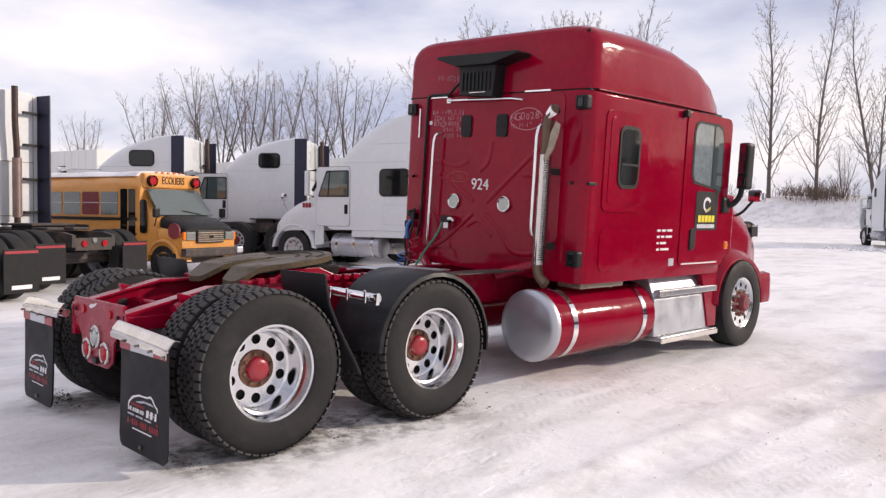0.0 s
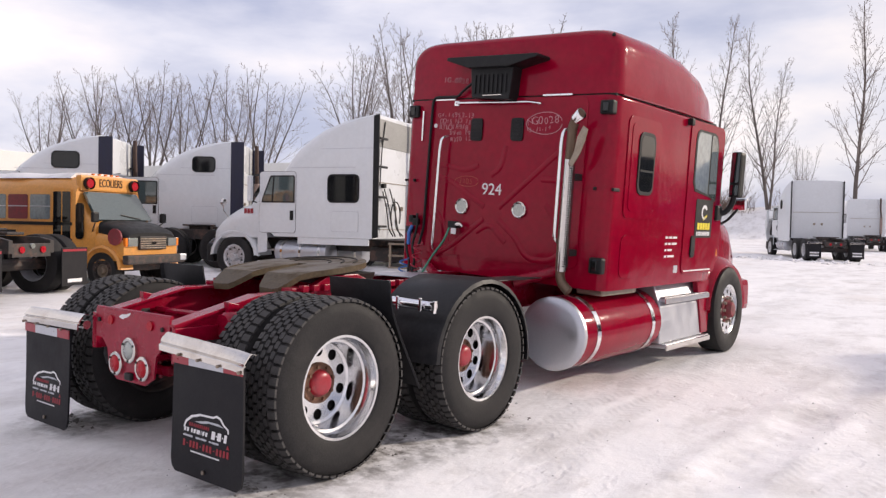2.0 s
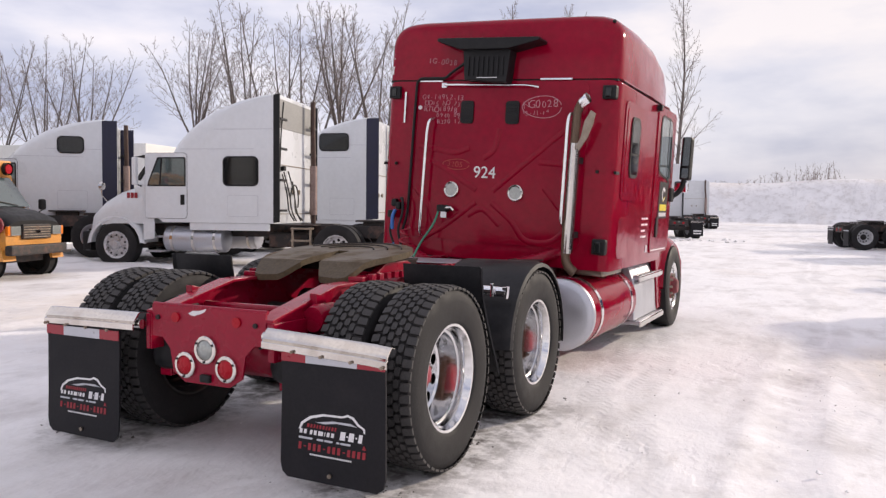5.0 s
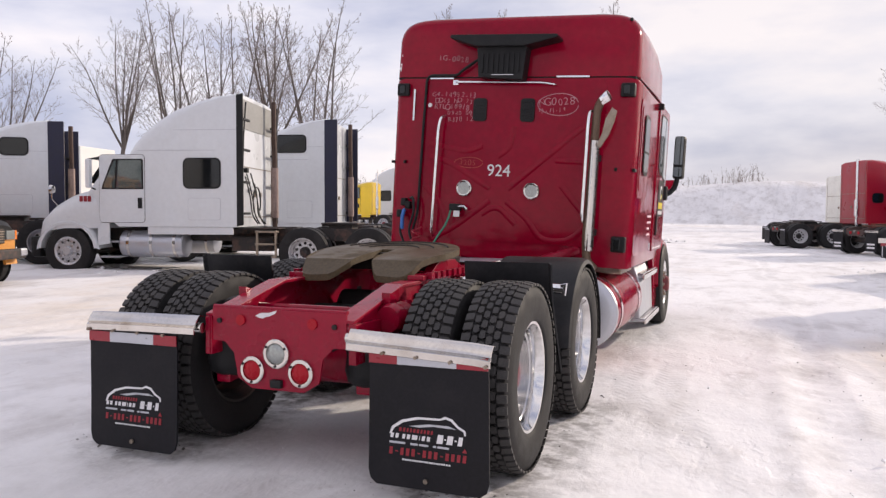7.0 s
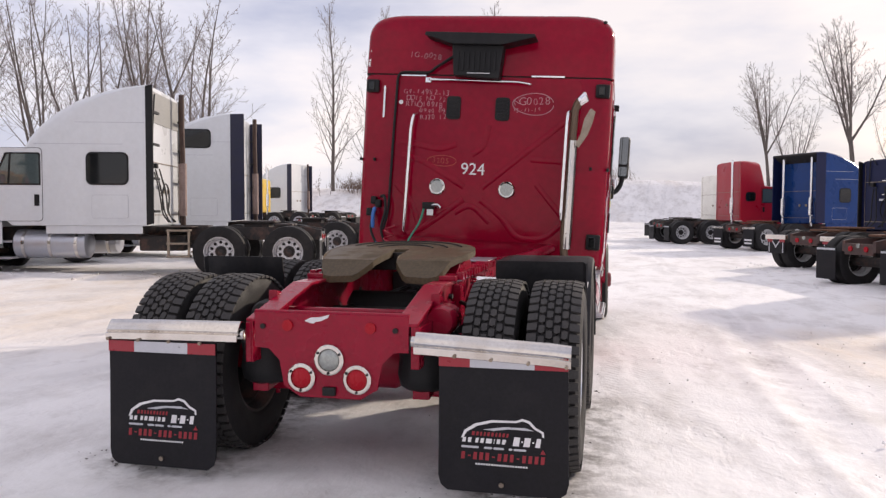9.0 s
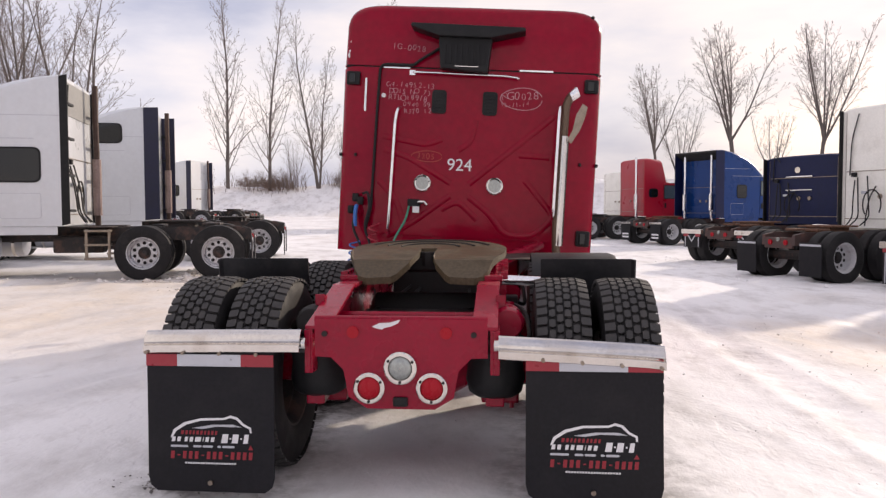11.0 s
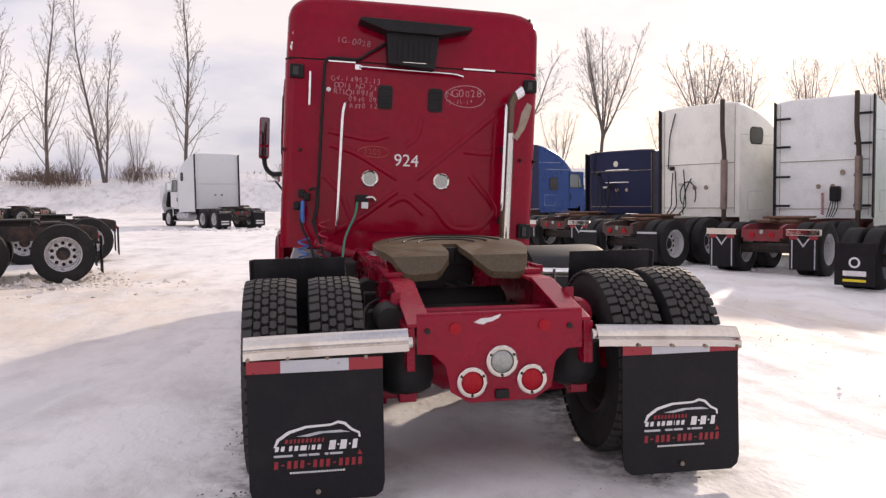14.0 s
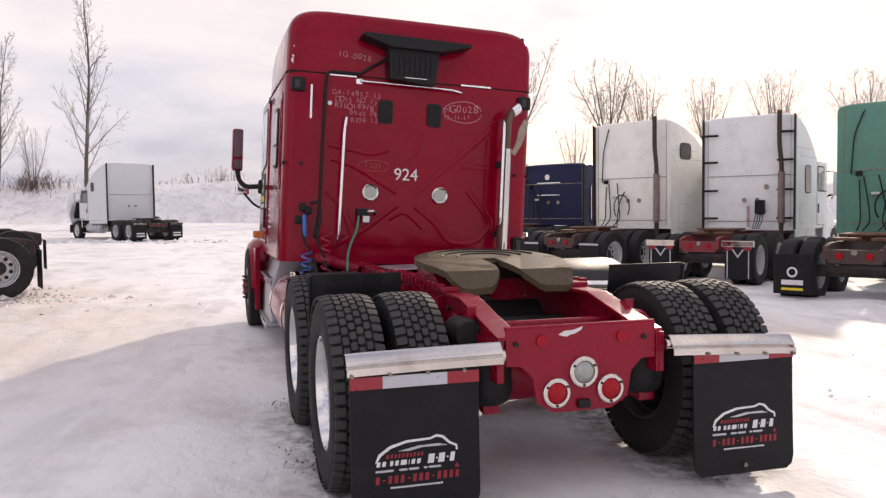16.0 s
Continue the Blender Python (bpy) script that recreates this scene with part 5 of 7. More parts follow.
part("cable", tubed(arc_path([(-0.58, YB - 0.06, 1.40), (-0.60, YB - 0.11, 1.25), (-0.70, YB - 0.20, 1.05), (-0.72, YB - 0.32, 0.86)], 6, 0.15), 0.011, 8), M_HOSE_GREEN, cab, "green electrical cable", smooth=50)
for dx, dz in ((0.0, 0.0), (-0.04, -0.12), (0.05, -0.03)):
    part("air_valve", boxed(0.018, -1.145 + dx, -1.085 + dx, YB - 0.07, YB + 0.0, 1.40 + dz, 1.48 + dz), M_BLACK, cab)
part("hose", tubed(arc_path([(-1.10, YB - 0.05, 1.36), (-1.10, YB - 0.10, 1.30), (-1.095, YB - 0.10, 1.16)], 4, 0.05), 0.020, 8), M_HOSE_BLUE, cab, "blue air hose", smooth=50)
part("hose", tubed(arc_path([(-1.04, YB - 0.05, 1.48), (-0.98, YB - 0.12, 1.50), (-0.95, YB - 0.14, 1.35), (-1.0, YB - 0.16, 1.15), (-0.92, YB - 0.18, 1.0), (-0.9, YB - 0.25, 0.86)], 6, 0.10), 0.013, 8), M_BLACK, cab, "black air hose", smooth=50)
part("hose", tubed(arc_path([(-1.11, YB - 0.05, 1.30), (-1.12, YB - 0.12, 1.15), (-1.02, YB - 0.15, 0.98), (-0.98, YB - 0.22, 0.84)], 6, 0.10), 0.013, 8), M_BLACK, cab, "black air hose", smooth=50)
for x0, mat, nm in ((-0.90, M_HOSE_RED, "red coiled air line"), (-1.08, M_HOSE_BLUE, "blue coiled air line")):
    pts = [(x0 + 0.045 * math.cos(t), YB - 0.16 + 0.045 * math.sin(t) - 0.012 * t / 6, 1.20 - 0.017 * t / 1.2 if x0 > -1 else 1.02 - 0.012 * t) for t in np.linspace(0, 2 * math.pi * (4.0 if x0 > -1 else 2.6), 60)]
    part("coil", tubed(pts, 0.008, 6), mat, cab, nm, smooth=50)

# stack beside the rear wall
EX, EY = 0.852, YB - 0.19
stack = part("exhaust_pipe", tubed(arc_path([(EX + 0.10, EY + 0.02, 0.90), (EX - 0.01, EY, 0.98), (EX - 0.03, EY, 1.2), (EX, EY, 2.18), (EX + 0.005, EY, 2.42), (EX + 0.13, EY - 0.03, 2.52)], 6, 0.12), 0.050, 16), M_STACK, cab, "heat-tinted vertical exhaust pipe", smooth=50,
             m=Matrix.Translation((EX, EY, 0)) @ Matrix.Diagonal((0.76, 1.12, 1, 1)) @ Matrix.Translation((-EX, -EY, 0)))
bm = bmesh.new()
shell = []
for r in (0.060, 0.056):
    shell.append([[bm.verts.new((r * math.cos(radians(a)), r * math.sin(radians(a)), z)) for a in range(-124, 57, 12)] for z in (1.08, 1.6, 2.10)])
for grid in shell:
    for lo, hi in zip(grid, grid[1:]):
        for i in range(len(lo) - 1):
            bm.faces.new((lo[i], lo[i + 1], hi[i + 1], hi[i]))
for i in (0, -1):
    for k in range(2):
        bm.faces.new((shell[0][k][i], shell[0][k + 1][i], shell[1][k + 1][i], shell[1][k][i]))
        for j in range(len(shell[0][0]) - 1):
            if k == 0:
                bm.faces.new((shell[0][i][j], shell[0][i][j + 1], shell[1][i][j + 1], shell[1][i][j]))
shield = part("heat_shield", bm, M_SHIELD_BRIGHT, stack, "bright perforated half-round heat shield", smooth=40, m=Matrix.Translation((EX + 0.005, EY, 0)))
bm = bmesh.new()
for i in range(44):
    for a in range(-50, 14, 9):
        m = pose(0, 0, 1.13 + i * 0.0212, 0, 0, a + (4.5 if i % 2 else 0))
        vs = [bm.verts.new(m @ Vector((0.0607, 0.0042 * math.cos(k * 1.0472), 0.0085 * math.sin(k * 1.0472)))) for k in range(6)]
        bm.faces.new(vs)
part("punched_mesh", bm, M_DARK, shield, "rows of punched slots")
part("tip", lathed([(0.0, 0.049), (0.0, 0.055), (0.09, 0.058), (0.10, 0.052)], 18, "Z", True), M_CHROME, stack, smooth=40, m=Matrix.Translation((EX + 0.06, EY - 0.015, 2.465)) @ pose(0, 0, 0, 8, 58, 0))
part("torn_shield", prism([(EX + 0.04, 2.06), (EX + 0.10, 2.16), (EX + 0.13, 2.30), (EX + 0.20, 2.40), (EX + 0.26, 2.37), (EX + 0.235, 2.27), (EX + 0.18, 2.15), (EX + 0.085, 2.03)], -0.012, "XZ", EY - 0.05, 0.003), M_STEEL, stack)
for z in (1.25, 1.95):
    part("clamp", boxed(0.006, EX - 0.05, EX + 0.05, EY + 0.05, YB, z - 0.03, z + 0.03), M_DARK, stack)

# both cab sides
for s in (-1, 1):
    xs = XR if s > 0 else XL

    def side(name, y0, y1, z0, z1, r, mat, parent, thick=0.008, off=0.0, bevel=0.003, label=""):
        return part(name, prism(round_rect(y0, y1, z0, z1, r), s * thick, "YZ", xs + s * off, bevel), mat, parent, label)

    side("pressed_panel", 4.14, 4.86, 1.60, 2.56, 0.08, M_RED, cab, 0.012)
    side("pressed_panel", 4.21, 4.79, 1.67, 2.50, 0.06, M_RED, cab, 0.008, 0.010)
    win = side("sleeper_window", 4.35, 4.70, 1.83, 2.43, 0.09, M_BLACK, cab, 0.014, 0.016)
    side("pane", 4.38, 4.67, 1.865, 2.395, 0.07, M_GLASS, win, 0.004, 0.028, 0.0)
    side("rail", 4.38, 4.67, 2.05, 2.07, 0.006, M_BLACK, win, 0.006, 0.030, 0.0)
    side("storage_door", 4.15, 4.95, 1.03, 1.44, 0.09, M_RED, cab, 0.008)
    door = side("door", 5.60, 6.60, 1.02, 2.695, 0.09, M_RED, cab, 0.012)
    def door_pane(name, pts, mat, thick, off):
        return part(name, prism(pts, s * thick, "YZ", xs + s * off), mat, door)

    door_pane("door_frame", [(5.74, 2.02), (5.80, 1.93), (6.26, 1.88), (6.36, 1.84), (6.42, 1.84), (6.44, 1.92), (6.41, 2.48), (6.36, 2.58), (6.28, 2.61), (5.84, 2.61), (5.77, 2.58), (5.74, 2.50)], M_BLACK, 0.006, 0.011)
    door_pane("door_window", [(5.77, 2.04), (5.82, 1.96), (6.16, 1.91), (6.15, 2.58), (5.85, 2.585), (5.80, 2.56), (5.77, 2.49)], M_DOOR_GLASS, 0.004, 0.017)
    door_pane("quarter_window", [(6.20, 1.905), (6.36, 1.87), (6.40, 1.87), (6.415, 1.93), (6.385, 2.46), (6.34, 2.55), (6.27, 2.58), (6.19, 2.58)], M_GLASS_LIGHT, 0.004, 0.017)
    handle = side("door_handle", 5.79, 5.90, 1.20, 1.44, 0.04, M_BLACK, door, 0.018, 0.010)
    side("door_trim", 5.66, 6.45, 1.045, 1.06, 0.004, M_PRINT_WHITE, door, 0.003, 0.012, 0.0)
    sign = side("door_sign", 5.92, 6.50, 1.46, 1.91, 0.02, M_BLACK, door, 0.004, 0.013, 0.0, "black company sign with a white ring, yellow and white bars")
    sign.matrix_local = Matrix.Translation((0, 6.13, 1.635)) @ Matrix.Diagonal((1, 0.86, 0.96, 1)) @ Matrix.Translation((0, -6.21, -1.685))
    ring = [(6.21 + 0.10 * math.cos(t), 1.76 + 0.085 * math.sin(t)) for t in np.linspace(0.5, 5.6, 22)]
    ring += [(6.21 + 0.065 * math.cos(t), 1.755 + 0.055 * math.sin(t)) for t in np.linspace(5.6, 0.5, 22)]
    part("mark", prism(ring, s * 0.003, "YZ", xs + s * 0.017), M_PRINT_WHITE, sign)
    part("mark", prism([(6.18, 1.66), (6.30, 1.70), (6.30, 1.735), (6.20, 1.70)], s * 0.003, "YZ", xs + s * 0.017), M_PRINT_YELLOW, sign)
    for k in range(5):
        part("mark", prism(round_rect(6.00 + k * 0.088, 6.07 + k * 0.088, 1.555, 1.635, 0.01), s * 0.003, "YZ", xs + s * 0.017), M_PRINT_YELLOW, sign)
    for k in range(10):
        part("mark", prism(round_rect(5.985 + k * 0.046, 6.015 + k * 0.046, 1.485, 1.532, 0.004), s * 0.003, "YZ", xs + s * 0.017), M_PRINT_WHITE, sign)
    for row, cells in enumerate(((0.06, 0.07, 0.10), (0.05, 0.06, 0.12), (0.04, 0.11), (0.05, 0.16))):
        y = 5.16
        for c in cells:
            part("mark", boxed(0.0, xs + s * 0.0 - 0.003, xs + s * 0.0 + 0.003, y, y + c, 1.408 - row * 0.066, 1.430 - row * 0.066), M_PRINT_WHITE, cab)
            y += c + 0.03
    side("sticker", 5.42, 5.52, 1.04, 1.12, 0.005, M_TAPE_SILVER, cab, 0.003, 0.0, 0.0)
    for z0, h in ((2.53, 0.13), (1.075, 0.15))[:1 if s < 0 else 2]:
        lamp = part("corner_lamp", boxed(0.02, xs - s * 0.10 - 0.06, xs - s * 0.10 + 0.075, YB - 0.035, YB + 0.07, z0, z0 + h), M_BLACK, cab)
        part("lens", boxed(0.01, xs - s * 0.10 - 0.03, xs - s * 0.10 + 0.03, YB - 0.042, YB - 0.033, z0 + 0.02, z0 + h - 0.02), M_GLASS, lamp)
    mk = part("side_marker", boxed(0.01, xs - 0.02, xs + 0.035 * s + 0.02, 5.50, 5.57, 2.62, 2.69), M_BLACK, cab)
    part("latch", boxed(0.006, xs - 0.012, xs + 0.014, YB + 0.02, YB + 0.14, 1.84, 1.87), M_BLACK, cab)
    part("latch", boxed(0.006, xs - s * 0.16 - 0.012, xs - s * 0.16 + 0.012, YB - 0.03, YB + 0.01, 1.84, 1.87), M_BLACK, cab)
    visor = part("sun_visor", prism([(6.30, 2.70), (6.42, 2.72), (6.72, 2.66), (6.78, 2.60), (6.66, 2.58)], s * 0.05, "YZ", CX + s * 1.12, 0.006), M_RED, cab)
    # mirrors
    mx = xs + s * (0.15 if s > 0 else 0.31)
    arm = part("mirror_arm", tubed(arc_path([(xs - s * 0.02, 6.55, 1.72), (mx - s * 0.10, 6.62, 1.70), (mx - s * 0.02, 6.66, 1.80), (mx, 6.68, 1.98)], 5, 0.1), 0.032, 10), M_BLACK, cab, smooth=50)
    part("mirror_base", boxed(0.03, xs - 0.05, xs + 0.05, 6.46, 6.62, 1.62, 1.80), M_BLACK, arm)
    turn = Matrix.Translation((mx, 6.7, 0)) @ pose(0, 0, 0, 0, 0, -s * 5.5) @ Matrix.Translation((-mx, -6.7, 0))
    # left head in red: the cab's reflection put into its paint
    head = part("mirror_head", boxed(0.035, mx - 0.066, mx + 0.066, 6.64, 6.78, 1.90, 2.44), M_BLACK if s > 0 else M_RED, arm, m=turn)
    part("mirror_glass", prism(round_rect(mx - 0.052, mx + 0.052, 2.08, 2.43, 0.02), -0.006, "XZ", 6.640, 0.0), M_MIRROR, arm, m=turn)
    part("mirror_glass", prism(round_rect(mx - 0.052, mx + 0.052, 1.93, 2.05, 0.02), -0.006, "XZ", 6.640, 0.0), M_MIRROR, arm, m=turn)
part("windshield", prism([(6.58, 1.80), (7.0, 1.80), (6.52, 2.68), (6.42, 2.72)], 2.1, "YZ", CX - 1.05, 0.02), M_GLASS, cab)
part("cowl", prism([(6.5, 1.0), (7.05, 1.0), (7.02, 1.83), (6.6, 1.86)], 2.28, "YZ", CX - 1.14, 0.03), M_RED, cab)
part("cab_floor", boxed(0.01, -1.05, 0.95, YB + 0.12, 6.6, 0.90, 0.985), M_DARK, cab)
part("under_panel", boxed(0.02, 0.85, 1.13, 4.0, 4.7, 0.86, 0.965), M_STEEL, cab)

# hood and front wings
hood = part("hood", loft([cab_ring(y, w, zb, zt, r, 5, 0.02) for y, w, zb, zt, r in ((6.5, 1.10, 0.95, 1.80, 0.18), (6.9, 1.10, 0.95, 1.74, 0.26), (7.42, 1.08, 0.88, 1.60, 0.32), (7.87, 0.98, 0.73, 1.40, 0.34), (8.07, 0.80, 0.6, 1.16, 0.26))]), M_RED, red, smooth=40)
for s in (-1, 1):
    rings = []
    for i in range(13):
        t = math.pi * (-0.02 + 1.02 * i / 12)
        c, n = math.cos(t), math.sin(t)
        yo, zo = 6.99 + 0.69 * c, 0.50 + 0.62 * n + 0.02
        yi, zi = 6.99 + 0.57 * c, 0.47 + 0.51 * n
        g = -s * 0.085
        rings.append([(s * 0.60, yo, zo), (s * 1.12 + g, yo, zo), (s * 1.27 + g, yo - 0.03 * c, zo - 0.05 * max(n, 0) - 0.01), (s * 1.335 + g, yi + 0.05 * c, zi + 0.03), (s * 1.325 + g, yi, zi), (s * 0.60, yi, zi)])
    wing = part("wheel_arch", loft(rings), M_RED, hood, smooth=45)
    part("turn_lamp", boxed(0.015, s * 1.16 - 0.04, s * 1.16 + 0.05, 6.60, 6.68, 1.11, 1.20), M_LENS_AMBER, wing)
    part("headlamp", boxed(0.05, s * 0.84 - 0.1, s * 0.84 + 0.1, 7.80, 8.02, 0.90, 1.14), M_LENS_CLEAR, hood)
    post = part("hood_mirror", tubed(arc_path([(s * 0.98, 7.10, 1.46), (s * 1.14, 7.16, 1.52), (s * 1.28, 7.20, 1.70)], 4, 0.08), 0.016, 8), M_BLACK, hood, smooth=50)
    part("mirror_glass", boxed(0.03, s * 1.29 - 0.09, s * 1.29 + 0.09, 7.18, 7.25, 1.66, 1.81), M_CHROME, post)
    part("fairing_panel", prism([(6.22, 0.25), (6.42, 0.25), (6.44, 0.66), (6.40, 1.0), (6.0, 1.02), (6.12, 0.66)], -s * 0.06, "YZ", s * 1.215, 0.015), M_RED, red)
    part("bumper_end", boxed(0.08, s * 0.98 - 0.22, s * 0.98 + 0.22, 7.55, 7.98, 0.40, 0.80), M_RED, red)
part("bumper", boxed(0.06, -0.9, 0.9, 7.83, 8.13, 0.34, 0.76), M_RED, red)
part("grille", boxed(0.03, -0.5, 0.5, 7.98, 8.13, 0.76, 1.13), M_CHROME, hood)

# frame, rear end
for s in (-1, 1):
    rail = part("frame_rail", prism([(0.0, 0.58), (0.0, 0.795), (0.60, 0.935), (3.2, 0.95), (7.6, 0.95), (7.6, 0.68), (0.95, 0.66), (0.42, 0.58)], 0.02, "YZ", s * 0.43 - 0.01, 0.003), M_RED_FRAME, red)
    part("flange", prism([(-0.004, 0.790), (0.60, 0.930), (7.6, 0.945), (7.6, 0.958), (0.60, 0.945), (-0.004, 0.806)], 0.12, "YZ", s * 0.395 - 0.06, 0.003), M_RED_FRAME, rail)
    part("flange", prism([(0.42, 0.555), (0.95, 0.655), (7.6, 0.675), (7.6, 0.688), (0.95, 0.668), (0.42, 0.57)], 0.09, "YZ", s * 0.41 - 0.045, 0.003), M_RED_FRAME, rail)
    for y, z in ((0.08, 0.62), (0.08, 0.74), (0.16, 0.68), (0.72, 0.74), (0.80, 0.86), (1.05, 0.84), (1.3, 0.74), (1.6, 0.84), (2.3, 0.84), (2.5, 0.74), (2.7, 0.84)):
        part("bolt", tubed([(s * 0.44, y, z), (s * 0.462, y, z)], 0.016, 6), M_DARK if y > 0.3 else M_RED_FRAME, rail)
    part("outrigger", boxed(0.006, s * 0.447 - 0.012, s * 0.447 + 0.018, -0.006, 0.42, 0.58, 0.788), M_RED_FRAME, red)
plate = [(-0.41, 0.842), (0.41, 0.842), (0.41, 0.66), (0.33, 0.66), (0.27, 0.60), (0.25, 0.47), (0.16, 0.415), (-0.16, 0.415), (-0.25, 0.47), (-0.27, 0.60), (-0.33, 0.66), (-0.41, 0.66)]
cross = part("rear_crossmember", prism(plate, 0.014, "XZ", -0.005, 0.003), M_RED_FRAME, red)
part("lip", tubed([(-0.41, 0.012, 0.843), (0.41, 0.012, 0.843)], 0.012, 8), M_RED_FRAME, cross)
part("bare_patch", prism([(-0.135, 0.805), (-0.10, 0.822), (-0.05, 0.825), (0.0, 0.84), (-0.01, 0.822), (-0.045, 0.806), (-0.075, 0.80), (-0.085, 0.792), (-0.11, 0.796)], -0.002, "XZ", -0.0062), M_PRINT_WHITE, cross)
for x, z, r, mat, nm in ((0.0, 0.612, 0.078, M_LENS_CLEAR, "round clear reversing lamp"), (-0.148, 0.516, 0.074, M_LENS_RED, "round red tail lamp in a bright ring"), (0.148, 0.518, 0.074, M_LENS_RED, "round red tail lamp in a bright ring")):
    bez = part("lamp", lathed([(-0.006, r), (-0.022, r), (-0.026, r * 0.93), (-0.026, r * 0.74), (-0.018, r * 0.70), (-0.006, r * 0.70)], 28, "Y"), M_STAINLESS, cross, nm, smooth=35, m=Matrix.Translation((x, 0, z)))
    part("lens", lathed([(-0.018, r * 0.70), (-0.028, r * 0.62), (-0.032, r * 0.3), (-0.033, 0.001)], 24, "Y"), mat, bez, smooth=50)
    for k in range(3):
        t = 2 * math.pi * k / 3 + 0.5
        part("screw", disc((r * 0.84 * math.cos(t), -0.031, r * 0.84 * math.sin(t)), 0.007, 0.006, "Y", 8), M_DARK, bez)
for x in (-0.225, 0.215):
    part("marker_lamp", disc((x, -0.016, 0.778), 0.029, 0.012, "Y", 18), M_LENS_RED, cross)
    part("bolt", disc((x * 1.6, -0.018, 0.77), 0.014, 0.014, "Y", 8), M_DARK, cross)
part("trailer_socket", boxed(0.01, -0.035, 0.035, -0.03, 0.0, 0.43, 0.475), M_BLACK, cross)
part("cross_tube", tubed([(-0.40, 0.42, 0.80), (0.40, 0.42, 0.80)], 0.022, 10), M_RED_FRAME, red)
# dark crossmembers and added cylinders stand in for shade between the rails
for y in (0.75, 2.55, 3.3):
    part("crossmember", boxed(0.01, -0.41, 0.41, y, y + 0.07, 0.60 if y < 1 else 0.68, 0.74 if y < 1 else 0.86), M_DARK, red)
for y, z in ((0.98, 0.66), (1.36, 0.72), (2.9, 0.75)):
    part("air_tank", tubed([(-0.37, y, z), (-0.34, y, z), (0.34, y, z), (0.37, y, z)], [0.06, 0.105, 0.105, 0.06], 18), M_DARK, red, "dark cylinder added between the rails to stand for shade", smooth=50)
part("torque_rod", tubed([(-0.30, 0.62, 0.66), (0.05, 0.30, 0.70)], 0.03, 10), M_DARK, red, smooth=50)
part("drive_shaft", tubed([(0, 0.75, 0.58), (0, 1.8, 0.60), (0, 5.0, 0.72)], 0.055, 12), M_DARK, red, smooth=50)
part("deck_plate", boxed(0.004, -0.40, 0.40, 2.45, 2.95, 0.962, 0.972), M_BRUSHED, red)
part("deck_plate", boxed(0.004, 0.42, 0.70, 2.75, 3.6, 0.945, 0.955), M_CHASSIS, red)
part("battery_box", boxed(0.02, -0.95, -0.50, 2.75, 3.35, 0.55, 0.90), M_DARK, red)
for s in (-1, 1):
    part("cab_mount", tubed([(s * 0.45, 3.5, 0.90), (s * 0.80, 3.75, 1.02)], 0.05, 10), M_RED_FRAME, red, smooth=50)

for k, (x0, z0, mat) in enumerate(((-0.30, 0.90, M_BLACK), (-0.22, 0.88, M_BLACK), (-0.34, 0.84, M_HOSE_RED), (0.28, 0.89, M_BLACK), (0.33, 0.82, M_BLACK), (0.20, 0.87, M_DARK))):
    part("air_line", tubed(arc_path([(x0, 0.20, z0 - 0.26), (x0 + 0.05, 0.50, z0 - 0.22), (x0 - 0.04, 0.95, z0 - 0.17), (x0 + 0.03, 1.8, z0 - 0.15), (x0 * 0.9, 2.9, z0 - 0.15)], 4, 0.2), 0.011 + 0.003 * (k % 2), 7), mat, red, smooth=50)
for s in (-1, 1):
    for y in (0.34, 0.9, 1.7):
        part("gusset", prism([(y, 0.70), (y + 0.16, 0.70), (y + 0.08, 0.90), (y, 0.92)], s * 0.05, "YZ", s * 0.44, 0.004), M_RED_FRAME, red)
    part("level_valve", boxed(0.01, s * 0.52 - 0.04, s * 0.52 + 0.04, 1.22, 1.32, 0.72, 0.82), M_BLACK, red)
    part("brake_hose", tubed(arc_path([(s * 0.46, 0.95, 0.82), (s * 0.60, 0.75, 0.80), (s * 0.62, 0.45, 0.66), (s * 0.52, 0.30, 0.74)], 5, 0.12), 0.013, 7), M_BLACK, red, smooth=50)
    part("brake_hose", tubed(arc_path([(s * 0.46, 2.2, 0.84), (s * 0.60, 2.05, 0.84), (s * 0.62, 1.8, 0.68), (s * 0.52, 1.7, 0.76)], 5, 0.12), 0.013, 7), M_BLACK, red, smooth=50)

